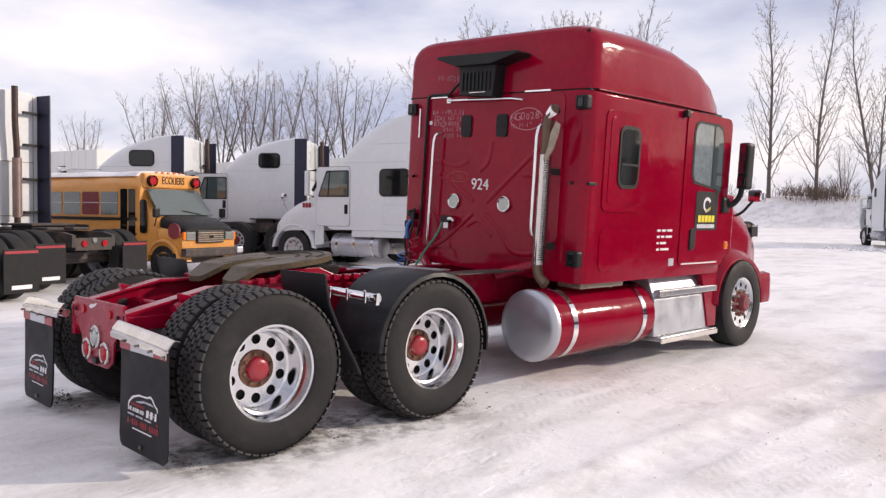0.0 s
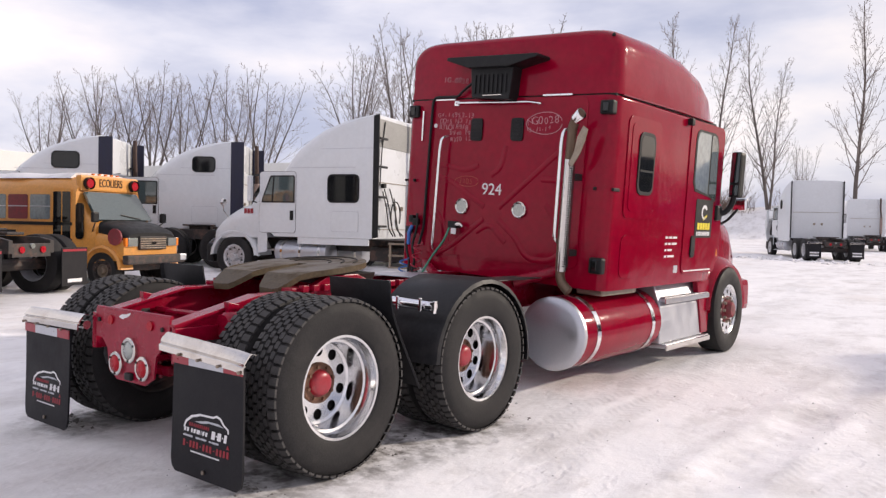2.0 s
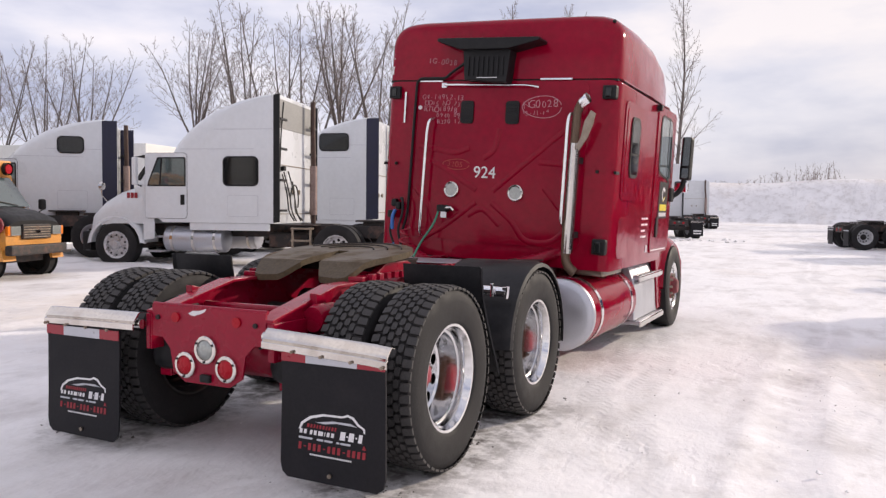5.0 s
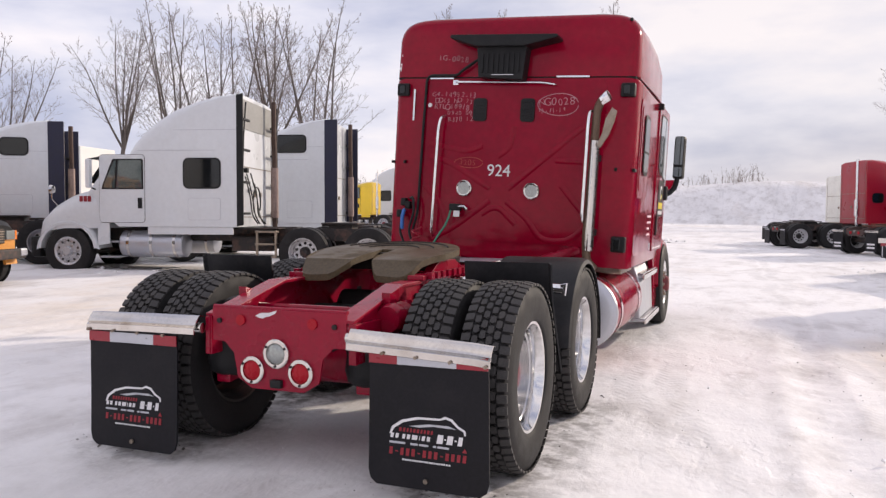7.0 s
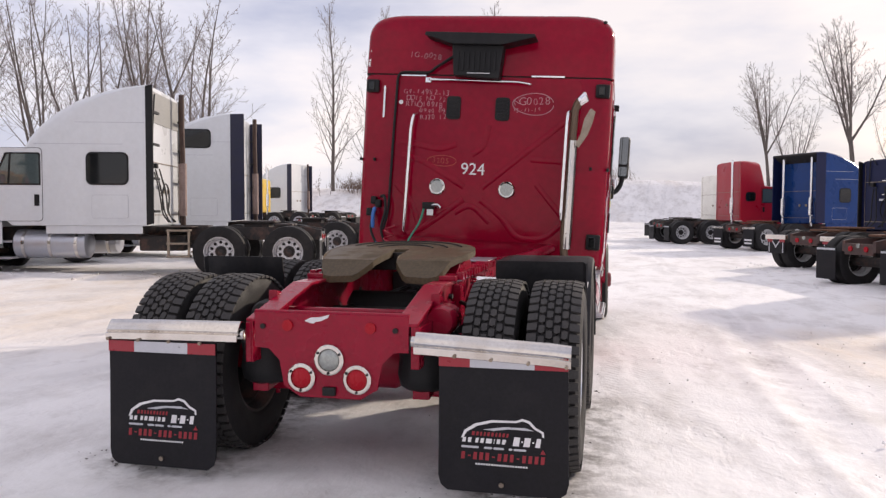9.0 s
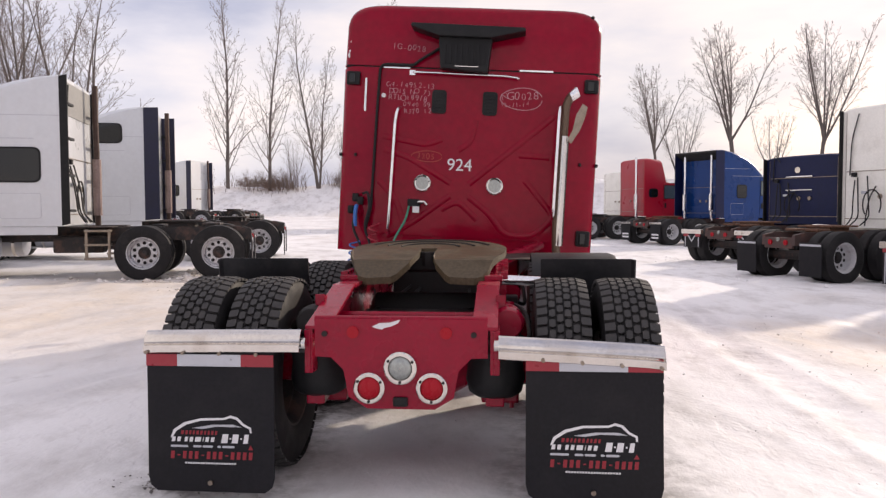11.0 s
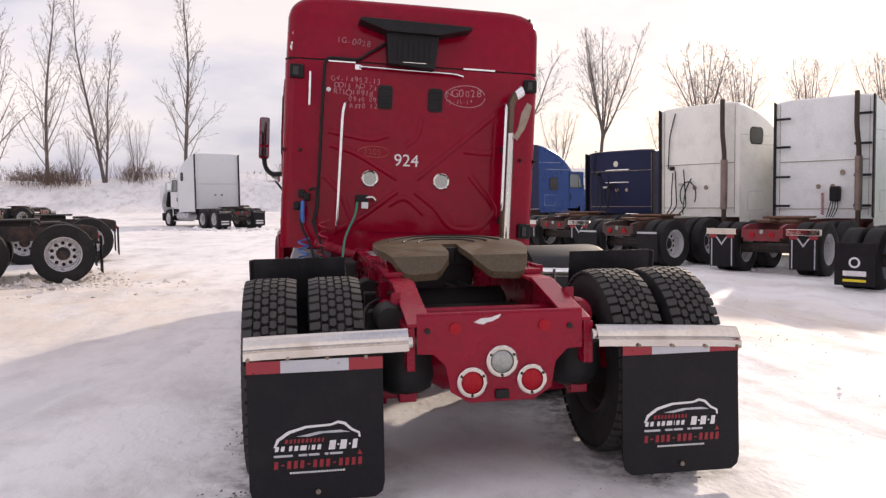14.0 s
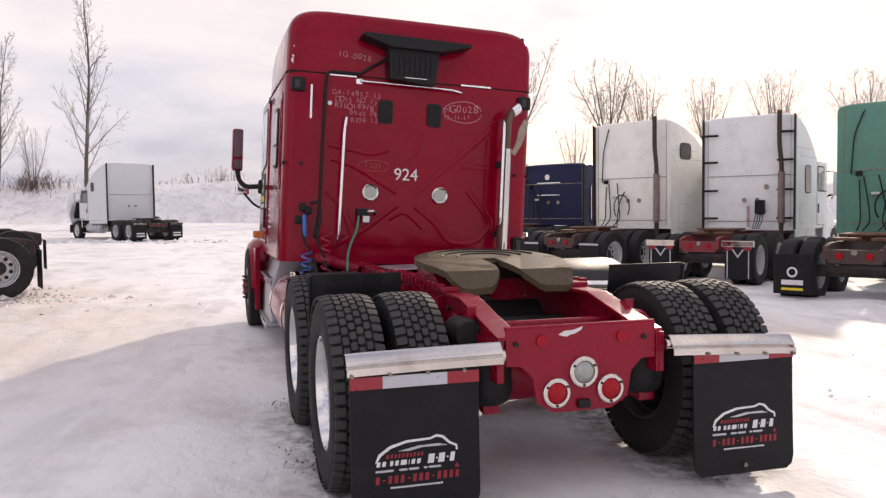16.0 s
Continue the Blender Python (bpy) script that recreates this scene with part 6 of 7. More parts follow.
# suspension
for y in (0.585, 1.975):
    part("axle", tubed([(-0.98, y, 0.5), (-0.3, y, 0.5), (-0.2, y, 0.52), (0.2, y, 0.52), (0.3, y, 0.5), (0.98, y, 0.5)], [0.08, 0.09, 0.17, 0.17, 0.09, 0.08], 14), M_RED_FRAME, red, smooth=50)
    for s in (-1, 1):
        part("air_spring", lathed([(0.44, 0.10), (0.46, 0.13), (0.52, 0.145), (0.60, 0.135), (0.66, 0.145), (0.70, 0.11)], 20, "Z", False, True), M_BLACK, red, "black rubber air spring", smooth=50, m=Matrix.Translation((s * 0.44, y - 0.36, 0)))
        part("spring_arm", prism([(y - 0.46, 0.40), (y + 0.5, 0.52), (y + 0.5, 0.60), (y + 0.05, 0.50), (y - 0.46, 0.45)], 0.09, "YZ", s * 0.44 - 0.045, 0.008), M_RED_FRAME, red)
        part("brake_chamber", lathed([(0.0, 0.07), (0.03, 0.085), (0.09, 0.085), (0.10, 0.075), (0.20, 0.08), (0.22, 0.05)], 18, "Y", False, True), M_RED_FRAME if s > 0 else M_DARK, red, smooth=40, m=Matrix.Translation((s * 0.50, y - 0.30, 0.78)))
        part("shock_absorber", tubed([(s * 0.52, y - 0.16, 0.42), (s * 0.50, y - 0.05, 0.86)], 0.034, 10), M_RED_FRAME, red, smooth=50)
        part("u_bolt", tubed([(s * 0.52, y + 0.06, 0.30), (s * 0.52, y + 0.06, 0.66)], 0.013, 6), M_RED_FRAME, red)
        part("u_bolt", tubed([(s * 0.52, y - 0.06, 0.30), (s * 0.52, y - 0.06, 0.66)], 0.013, 6), M_RED_FRAME, red)
        part("axle_seat", boxed(0.015, s * 0.46 - 0.10, s * 0.46 + 0.10, y - 0.10, y + 0.10, 0.33, 0.40), M_RED_FRAME, red)
        xo, xi = s * 1.10, s * 0.775
        drive_wheel(red, xo, y, s, (M_RIM, M_HUB_RED), tread=True, nuts=True, z=0.472)
        drive_wheel(red, xi, y, -s, (M_CHASSIS, M_HUB_RED), outer=False, tread=True, z=0.472)
part("axle", tubed([(-0.95, 6.976, 0.42), (0.95, 6.976, 0.42)], 0.06, 8), M_DARK, red)
part("engine_block", boxed(0.05, -0.38, 0.38, 5.9, 7.9, 0.5, 1.2), M_DARK, red)
for s in (-1, 1):
    steer_wheel(red, s * 1.135, 6.99, s, (M_RIM, M_RED_OLD), nuts=True, spiked=s < 0, z=0.468)

# fifth wheel
pts = [(0.05, 1.36), (0.05, 1.20), (0.055, 1.06), (0.075, 0.95), (0.14, 0.85), (0.17, 0.825), (0.31, 0.815), (0.355, 0.83), (0.385, 0.88), (0.43, 1.02), (0.478, 1.20)]
pts += [(0.49 * math.cos(t), 1.36 + 0.44 * math.sin(t)) for t in np.linspace(-0.12, math.pi + 0.12, 24)]
pts += [(-x, y) for x, y in pts[10::-1]]
bm = prism(pts, 0.04, "XY", 1.065, 0.0)
bmesh.ops.bisect_plane(bm, geom=bm.verts[:] + bm.edges[:] + bm.faces[:], plane_co=(0, 1.06, 0), plane_no=(0, 1, 0))
bmesh.ops.bisect_plane(bm, geom=bm.verts[:] + bm.edges[:] + bm.faces[:], plane_co=(0, 0.97, 0), plane_no=(0, 1, 0))
for v in bm.verts:
    v.co.z += (v.co.y - 1.35) * 0.095 - max(0.0, 1.06 - v.co.y) * 0.12 - max(0.0, 0.97 - v.co.y) * 0.40
fw = part("fifth_wheel", bm, M_GREASE, red, "greasy fifth wheel coupling plate")
for r in (0.20, 0.30, 0.40):
    ring = [(r * math.cos(t), 1.38 + r * 0.92 * math.sin(t), 1.107 + (r * 0.92 * math.sin(t) + 0.03) * 0.095) for t in np.linspace(0.35, math.pi - 0.35, 24)]
    part("grease_groove", tubed(ring, 0.006, 6), M_DARK, fw)
part("lock_jaw", tubed([(0.0, 1.36, 1.0), (0.0, 1.36, 1.085)], 0.075, 12), M_DARK, fw)
part("skirt", prism([(-0.36, 0.97), (0.36, 0.97), (0.40, 1.05), (-0.40, 1.05)], 0.42, "XZ", 1.30, 0.01), M_DARK, fw)
for s in (-1, 1):
    part("pivot_bracket", prism([(1.0, 0.94), (1.75, 0.94), (1.50, 1.045), (1.22, 1.045)], 0.06, "YZ", s * 0.40 - 0.03, 0.006), M_RED_FRAME, fw)
    part("slide_rail", boxed(0.006, s * 0.40 - 0.07, s * 0.40 + 0.07, 0.85, 2.35, 0.945, 0.975), M_RED_FRAME, fw)
    for k in range(14):
        part("slide_tooth", boxed(0.003, s * 0.47 - 0.01, s * 0.47 + 0.03, 0.92 + k * 0.095, 0.97 + k * 0.095, 0.948, 0.99), M_RED_FRAME, fw)

# wings over the drive wheels
for s in (-1, 1):
    rings = []
    for i in range(17):
        t = radians(-8 + 186 * i / 16)
        c, n = math.cos(t), math.sin(t)
        y, z = 1.975 + 0.575 * c, 0.478 + 0.568 * n
        yi, zi = 1.975 + 0.563 * c, 0.478 + 0.556 * n
        yl, zl = 1.975 + 0.535 * c, 0.478 + 0.528 * n
        rings.append([(s * 0.66, y, z), (s * 1.20, y, z), (s * 1.237, 1.975 + 0.562 * c, 0.478 + 0.556 * n), (s * 1.245, yl, zl), (s * 1.233, yl, zl), (s * 1.225, 1.975 + 0.552 * c, 0.478 + 0.546 * n), (s * 1.195, yi, zi), (s * 0.66, yi, zi)])
    if s > 0:
        part("wheel_fender", loft(rings), M_FENDER, red, "black plastic half-round fender", smooth=40)
    prof = [(0.985, 1.065), (0.992, 1.0), (1.02, 0.87), (1.09, 0.72), (1.17, 0.58), (1.24, 0.46), (1.28, 0.38)]
    if s < 0:
        prof = prof[:5]
    xa, xb = s * 0.69, s * 1.21
    rings = [[(xa, y, z), (xb, y, z), (xb + s * 0.025, y - 0.025, z - 0.005), (xb + s * 0.017, y - 0.03, z - 0.012), (xb, y - 0.012, z), (xa, y - 0.012, z)] for y, z in prof]
    quarter = part("quarter_fender", loft(rings), M_FENDER, red, "black plastic quarter fender", smooth=40)
    tb = None if s < 0 else part("fender_tube", tubed([(s * 0.46, 1.40, 0.905), (s * 1.20, 1.43, 0.872)], 0.033, 12), M_CHROME, red, "bright fender support tube", smooth=50)
    if tb:
        part("end_plate", prism([(s * 1.18, 0.905), (s * 1.225, 0.915), (s * 1.215, 0.83), (s * 1.19, 0.84)], 0.03, "XZ", 1.40, 0.004), M_CHROME, tb)
    for k in range(3 if tb else 0):
        part("clamp", boxed(0.006, s * (0.72 + 0.2 * k) - 0.010, s * (0.72 + 0.2 * k) + 0.010, 1.372, 1.385, 0.84, 0.93), M_CHROME, tb)
    # fuel tank
    inset = 0.0 if s > 0 else 0.08
    tx, tz, y0, y1 = s * (0.90 - inset), 0.475, 3.45, 5.08
    tank = part("fuel_tank", lathed([(y0 + 0.015, 0.312), (y0 + 0.06, 0.322), (y1, 0.322)], 44, "Y", False, True), M_RED, red, "red painted cylindrical fuel tank with bright straps", smooth=40, m=Matrix.Translation((tx, 0, tz)))
    part("end_cap", lathed([(y0 + 0.05, 0.327), (y0 + 0.012, 0.327), (y0 - 0.004, 0.318), (y0 - 0.022, 0.26), (y0 - 0.034, 0.12), (y0 - 0.036, 0.001)], 44, "Y"), M_BRUSHED, tank, "bare aluminium end cap", smooth=50)
    for y in (3.72, 4.88):
        part("strap", lathed([(y - 0.035, 0.324), (y - 0.035, 0.330), (y + 0.035, 0.330), (y + 0.035, 0.324)], 44, "Y"), M_CHROME, tank, smooth=40)
    part("filler_cap", disc((s * 0.10, 4.55, 0.30), 0.05, 0.05, "Z", 16), M_STAINLESS, tank)
    # steps
    step = part("step_box", prism([(s * 0.62, 0.30), (s * (1.20 - inset), 0.24), (s * (1.195 - inset), 0.62), (s * (1.10 - inset), 0.90), (s * 0.62, 0.92)], 1.20, "XZ", 5.10, 0.012), M_BRUSHED, red, "bare aluminium step box")
    for z, xo in ((0.19, 1.25 - inset), (0.67, 1.23 - inset)):
        tr = part("tread", boxed(0.012, s * (xo - 0.10) - 0.10, s * (xo - 0.10) + 0.10, 5.15, 6.38, z, z + 0.045), M_BRUSHED, step)
        part("tread_nose", boxed(0.008, s * xo - 0.012, s * xo + 0.012, 5.15, 6.38, z - 0.02, z + 0.04), M_STAINLESS, tr)
        for k in range(13):
            part("grip", boxed(0.002, s * (xo - 0.10) - 0.085, s * (xo - 0.10) + 0.085, 5.19 + k * 0.092, 5.225 + k * 0.092, z + 0.044, z + 0.051), M_STAINLESS, tr)
    # flap hanger, a bent sheet with a hollow end
    zi, zo = (0.02, 0.008) if s < 0 else (0.0, -0.04)
    sheet = [(-0.02, 0.768), (-0.05, 0.776), (-0.062, 0.769), (-0.096, 0.727), (-0.090, 0.718), (-0.104, 0.710), (-0.104, 0.678)]
    ring = sheet + [(y + 0.007, z - 0.004) for y, z in sheet[::-1]]
    hanger = part("flap_hanger", loft([[(s * x, y, z + dz) for y, z in ring] for x, dz in ((0.46, zi), (0.78, zi * 0.6 + zo * 0.4 + 0.002), (1.12, zi * 0.2 + zo * 0.8 + 0.001), (1.205, zo))]), M_STAINLESS, red, "bent stainless mud-flap hanger", smooth=25)
    part("spigot", tubed([(s * 0.44, -0.05, 0.728), (s * 0.56, -0.055, 0.728)], 0.028, 12), M_STAINLESS, hanger, smooth=50)
    for k in range(4):
        part("bolt", disc((s * (0.66 + 0.175 * k), -0.118, 0.683 + zo * (0.2 + 0.25 * k)), 0.009, 0.012, "Y", 8), M_STEEL, hanger)
    # mud flap
    FX = s * 0.888
    bm = bmesh.new()
    wide = 0.305
    cols = [-wide, -0.25, -0.15, 0.0, 0.15, 0.25, 0.305]
    rows = [0.69, 0.55, 0.4, 0.25, 0.10, 0.055, 0.03]
    grid = []
    for w in rows:
        cut = 0.0 if w > 0.09 else (0.012 if w > 0.05 else 0.045)
        grid.append([(max(-wide + cut, min(0.305 - cut, u)), w) for u in cols])
    for face in (0.0, 0.012):
        vs = [[bm.verts.new((FX + u + (0.05 * max(0.0, u) * (0.67 - w) if s > 0 else 0.0), -0.088 + face - 0.03 * ((0.67 - w) ** 2) + (0.02 * s * u * (0.67 - w)), w + 0.012 * (0 if s < 0 else -u))) for u, w in r] for r in grid]
        for a, b in zip(vs, vs[1:]):
            for i in range(len(cols) - 1):
                bm.faces.new((a[i], a[i + 1], b[i + 1], b[i]))
        if face == 0.0:
            front_v = vs
    bound = lambda g: g[0] + [r[-1] for r in g[1:]] + g[-1][-2::-1] + [r[0] for r in g[-2:0:-1]]
    fb, bb = bound(front_v), bound(vs)
    for i in range(len(fb)):
        bm.faces.new((fb[i], fb[(i + 1) % len(fb)], bb[(i + 1) % len(fb)], bb[i]))
    flap = part("mud_flap", bm, M_FLAP, red, "black rubber mud flap with printed marks and reflective tape", smooth=30)
    for u0, u1, mat in ((-wide, -0.155, M_TAPE_RED), (-0.155, 0.15, M_TAPE_SILVER), (0.15, 0.305, M_TAPE_RED)):
        part("tape", boxed(0.0, FX + u0, FX + u1, -0.096, -0.091, 0.624, 0.680), mat, flap)
    part("rivet", disc((FX + 0.0, -0.112, 0.075), 0.012, 0.01, "Y", 10), M_STEEL, flap)

    def mark(pts, mat):
        bm = prism([(FX + 0.01 + u, w) for u, w in pts], -0.0018, "XZ", -0.0887)
        for v in bm.verts:
            u, w = v.co.x - FX, v.co.z
            v.co.y += -0.03 * (0.67 - w) ** 2 + 0.02 * s * u * (0.67 - w)
            v.co.z += 0.0 if s < 0 else -0.012 * u
        part("mark", bm, mat, flap)

    outline = [(-0.205, 0.285), (-0.19, 0.322), (-0.14, 0.356), (-0.06, 0.377), (0.055, 0.381), (0.085, 0.393), (0.12, 0.384), (0.15, 0.354), (0.185, 0.336), (0.187, 0.312)]
    inner = [(0.179, 0.312), (0.176, 0.330), (0.144, 0.345), (0.112, 0.374), (0.085, 0.381), (0.055, 0.371), (-0.055, 0.366), (-0.13, 0.345), (-0.178, 0.314), (-0.195, 0.285)]
    mark(outline + inner, M_PRINT_WHITE)
    mark([(-0.10, 0.330), (0.0, 0.348), (0.10, 0.350), (0.14, 0.338), (0.02, 0.339), (-0.05, 0.327)], M_TAPE_SILVER)
    for u, wd in ((-0.155, 0.016), (-0.134, 0.014), (-0.115, 0.012), (-0.098, 0.012), (-0.081, 0.014), (-0.062, 0.014), (-0.043, 0.012), (-0.026, 0.012), (-0.009, 0.014), (0.010, 0.012)):
        mark([(u, 0.300), (u + 0.003, 0.318), (u + wd, 0.318), (u + wd - 0.003, 0.300)], M_PRINT_RED)
    for u, wd in ((-0.20, 0.020), (-0.174, 0.020), (-0.138, 0.018), (-0.114, 0.020), (-0.088, 0.032), (-0.050, 0.007), (-0.037, 0.020), (-0.011, 0.020)):
        mark([(u, 0.266), (u + 0.004, 0.288), (u + wd, 0.288), (u + wd - 0.004, 0.266)], M_PRINT_WHITE)
    for u, wd in ((0.040, 0.036), (0.090, 0.036), (0.146, 0.028)):
        mark([(u, 0.262), (u + 0.008, 0.304), (u + wd, 0.304), (u + wd - 0.006, 0.262)], M_PRINT_WHITE)
    for u in (0.081, 0.133):
        mark([(u, 0.280), (u, 0.287), (u + 0.008, 0.287), (u + 0.008, 0.280)], M_PRINT_WHITE)
    for u, wd in ((-0.205, 0.085), (-0.095, 0.04), (-0.05, 0.05), (0.022, 0.018), (0.045, 0.06)):
        mark(round_rect(u, u + wd, 0.239, 0.249, 0.005, 3), M_TAPE_SILVER)
    mark([(0.17, 0.232), (0.182, 0.254), (0.194, 0.232)], M_PRINT_RED)
    for k in range(14):
        u = -0.205 + 0.029 * k
        if k in (1, 5, 9):
            mark([(u + 0.004, 0.199), (u + 0.004, 0.205), (u + 0.017, 0.205), (u + 0.017, 0.199)], M_PRINT_RED)
        else:
            mark([(u, 0.185), (u + 0.003, 0.220), (u + 0.020, 0.220), (u + 0.017, 0.185)], M_PRINT_RED)
    for k in range(20):
        u = -0.135 + 0.0125 * k
        mark([(u, 0.161), (u, 0.169), (u + 0.009, 0.169), (u + 0.009, 0.161)], M_PRINT_WHITE)


# ---- school bus ----
def school_bus(m):
    p = thing("school_bus", m, "yellow short school bus with a black hood", "bus")
    W = 1.05
    body = [arch(y, W, 0.75, 2.0, zt, 3.6) for y, zt in ((-6.2, 2.62), (-6.1, 2.70), (-1.75, 2.72), (-1.45, 2.70), (-1.30, 2.55))]
    shell = part("body", loft(body), M_BUS, p, smooth=40)
    front = [arch(-1.32, W, 0.62, 1.7, 2.14, 3.4), arch(-1.1, 1.0, 0.60, 1.50, 1.86, 3.2), arch(-0.75, 0.98, 0.60, 1.30, 1.58, 3.2)]
    nose = part("nose", loft(front), M_BUS, p, smooth=40)
    hd = [arch(-0.95, 0.90, 1.05, 1.42, 1.64, 3.4), arch(-0.45, 0.89, 1.05, 1.36, 1.56, 3.4), arch(-0.05, 0.86, 1.02, 1.24, 1.42, 3.2), arch(0.05, 0.82, 1.0, 1.16, 1.32, 3.0)]
    hood = part("hood", loft(hd), M_BLACK, p, "black painted hood", smooth=40)
    side_rings = [arch(-0.9, 0.97, 0.66, 1.22, 1.40, 3.4), arch(-0.2, 0.96, 0.66, 1.10, 1.28, 3.2), arch(0.03, 0.92, 0.70, 1.02, 1.16, 3.0)]
    part("lower_front", loft(side_rings), M_BUS, p, smooth=40)
    part("grille", boxed(0.02, -0.46, 0.46, 0.02, 0.10, 0.92, 1.24), M_CHASSIS, nose)
    for k in range(5):
        part("grille_bar", boxed(0.004, -0.44, 0.44, 0.098, 0.110, 0.95 + 0.055 * k, 0.968 + 0.055 * k), M_STEEL, nose)
    part("badge", prism([(0.08 * math.cos(t), 1.08 + 0.035 * math.sin(t)) for t in np.linspace(0, 2 * math.pi, 16, endpoint=False)], 0.01, "XZ", 0.112), M_STAINLESS, nose)
    part("bumper", boxed(0.04, -1.0, 1.0, 0.06, 0.24, 0.58, 0.80), M_CHASSIS, p, "scuffed dark front bumper")
    part("bumper_corner", boxed(0.03, -1.03, -0.80, 0.10, 0.26, 0.64, 0.80), M_BRUSHED, p)
    for s in (-1, 1):
        part("headlamp", boxed(0.02, s * 0.68 - 0.15, s * 0.68 + 0.15, 0.02, 0.10, 1.00, 1.20), M_LENS_CLEAR, nose)
        part("turn_lamp", boxed(0.015, s * 0.88 - 0.04, s * 0.88 + 0.04, 0.01, 0.085, 1.00, 1.20), M_LENS_AMBER, nose)
        hoodlamp = part("warning_lamp", disc((s * 0.74, -1.20, 2.48), 0.11, 0.05, "Y", 18), M_LENS_RED, shell, "round red warning lamp")
        part("lamp_shade", lathed([(-1.34, 0.145), (-1.14, 0.145)], 20, "Y"), M_BLACK, shell, m=Matrix.Translation((s * 0.74, 0, 2.48)))
        y = -2.05
        for k in range(5):
            w = side_panel("window", y - 0.68, y - 0.04, 1.60, 2.20, 0.05, s * (W + 0.001), M_DOOR_GLASS if k != 1 else M_RED_OLD, shell, 0.008)
            part("sash", boxed(0.002, s * (W + 0.010) - 0.006, s * (W + 0.010) + 0.006, y - 0.68, y - 0.04, 1.90, 1.925), M_BRUSHED, w)
            y -= 0.72
        side_panel("rub_rail", -6.1, -1.4, 1.46, 1.54, 0.02, s * W, M_BLACK, shell, 0.02)
        side_panel("rub_rail", -6.1, -1.4, 1.10, 1.15, 0.02, s * W, M_BLACK, shell, 0.02)
        side_panel("name_strip", -5.0, -3.2, 1.26, 1.33, 0.01, s * W, M_BLACK, shell, 0.006)
        for y in (-0.55, -4.6):
            steer_wheel(p, s * 0.88, y, s, (M_CHASSIS, M_STEEL), r=0.40).matrix_local = pose(s * 0.86, y, 0.42, 0, 0, 0 if s > 0 else 180) @ Matrix.Scale(0.98, 4)
        arm = part("mirror_arm", tubed([(s * 0.95, -0.9, 1.3), (s * 1.15, -0.6, 1.55), (s * 1.15, -0.6, 1.75)], 0.014, 6), M_BLACK, p)
        part("mirror", boxed(0.04, s * 1.15 - 0.09, s * 1.15 + 0.09, -0.66, -0.56, 1.55, 1.80), M_BLACK, arm)
        rings = []
        for i in range(9):
            t = math.pi * i / 8
            c, n = math.cos(t), math.sin(t)
            rings.append([(s * 0.6, -0.55 + 0.58 * c, 0.46 + 0.56 * n), (s * 1.0, -0.55 + 0.58 * c, 0.46 + 0.56 * n), (s * 1.03, -0.55 + 0.52 * c, 0.46 + 0.50 * n), (s * 0.6, -0.55 + 0.52 * c, 0.46 + 0.50 * n)])
        part("wheel_arch", loft(rings), M_BUS, p, smooth=40)
    door = side_panel("entrance_door", -2.0, -1.42, 0.82, 2.34, 0.04, W + 0.001, M_BUS, shell, 0.012)
    side_panel("door_glass", -1.98, -1.73, 0.98, 2.27, 0.03, W + 0.014, M_GLASS, door, 0.006)
    side_panel("door_glass", -1.69, -1.44, 0.98, 2.27, 0.03, W + 0.014, M_GLASS, door, 0.006)
    side_panel("front_quarter_glass", -1.30, -1.06, 1.15, 2.0, 0.08, W - 0.02, M_GLASS, nose, 0.02)
    bm = bmesh.new()
    vs = [bm.verts.new(v) for v in ((-0.92, -0.80, 1.58), (0.92, -0.80, 1.58), (0.86, -1.28, 2.24), (-0.86, -1.28, 2.24))]
    bm.faces.new(vs)
    r = bmesh.ops.extrude_face_region(bm, geom=bm.faces[:])
    bmesh.ops.translate(bm, vec=(0, 0.05, 0.04), verts=[v for v in r["geom"] if isinstance(v, bmesh.types.BMVert)])
    ws = part("windshield", bm, M_GLASS_LIGHT, shell)
    part("wiper", tubed([(-0.5, -0.74, 1.64), (0.1, -0.82, 1.74)], 0.012, 6), M_BLACK, ws)
    part("roof_header", boxed(0.05, -0.95, 0.95, -1.42, -1.24, 2.30, 2.68), M_BUS, shell)
    lettering("sign_lettering", "ECOLIERS", 0.27, M_BLACK, shell, Matrix.Translation((0, -1.234, 2.50)) @ pose(0, 0, 0, 90, 0, 180) @ Matrix.Diagonal((0.66, 1, 1, 1)), 0.004, label="black lettering on the roof header")
    for k in range(5):
        part("roof_lamp", boxed(0.01, -0.4 + 0.2 * k - 0.03, -0.4 + 0.2 * k + 0.03, -1.45, -1.38, 2.70, 2.74), M_LENS_AMBER, shell)
    part("lamp_cover", disc((0.97, -0.16, 1.22), 0.20, 0.05, "X", 14), M_RED_OLD, p, "faded red round cover on the front corner")
    part("chassis", boxed(0.03, -0.6, 0.6, -6.0, -0.2, 0.40, 0.75), M_CHASSIS, p)
    return p


def roof_snow(m):
    """A thin uneven sheet of snow lying on the bus roof."""
    rng = random.Random(2)
    rings = []
    for y in np.linspace(-6.0, -1.6, 14):
        w = 0.94 + rng.uniform(-0.06, 0.04)
        z = 2.715 + rng.uniform(0.02, 0.06)
        rings.append([(-w, y, 2.60), (-w * 0.8, y, z - 0.03), (-w * 0.3, y, z), (w * 0.3, y, z), (w * 0.8, y, z - 0.03), (w, y, 2.60)])
    ob = part("roof_snow", loft(rings), M_SNOW, None, smooth=60)
    ob.matrix_world = m
    tagged(ob, "thin sheet of snow on the bus roof", "snow")


BUS = pose(-9.60, 5.98, 0.12, 0, 0, -72.5) @ Matrix.Scale(0.80, 4)
roof_snow(BUS)
school_bus(BUS)

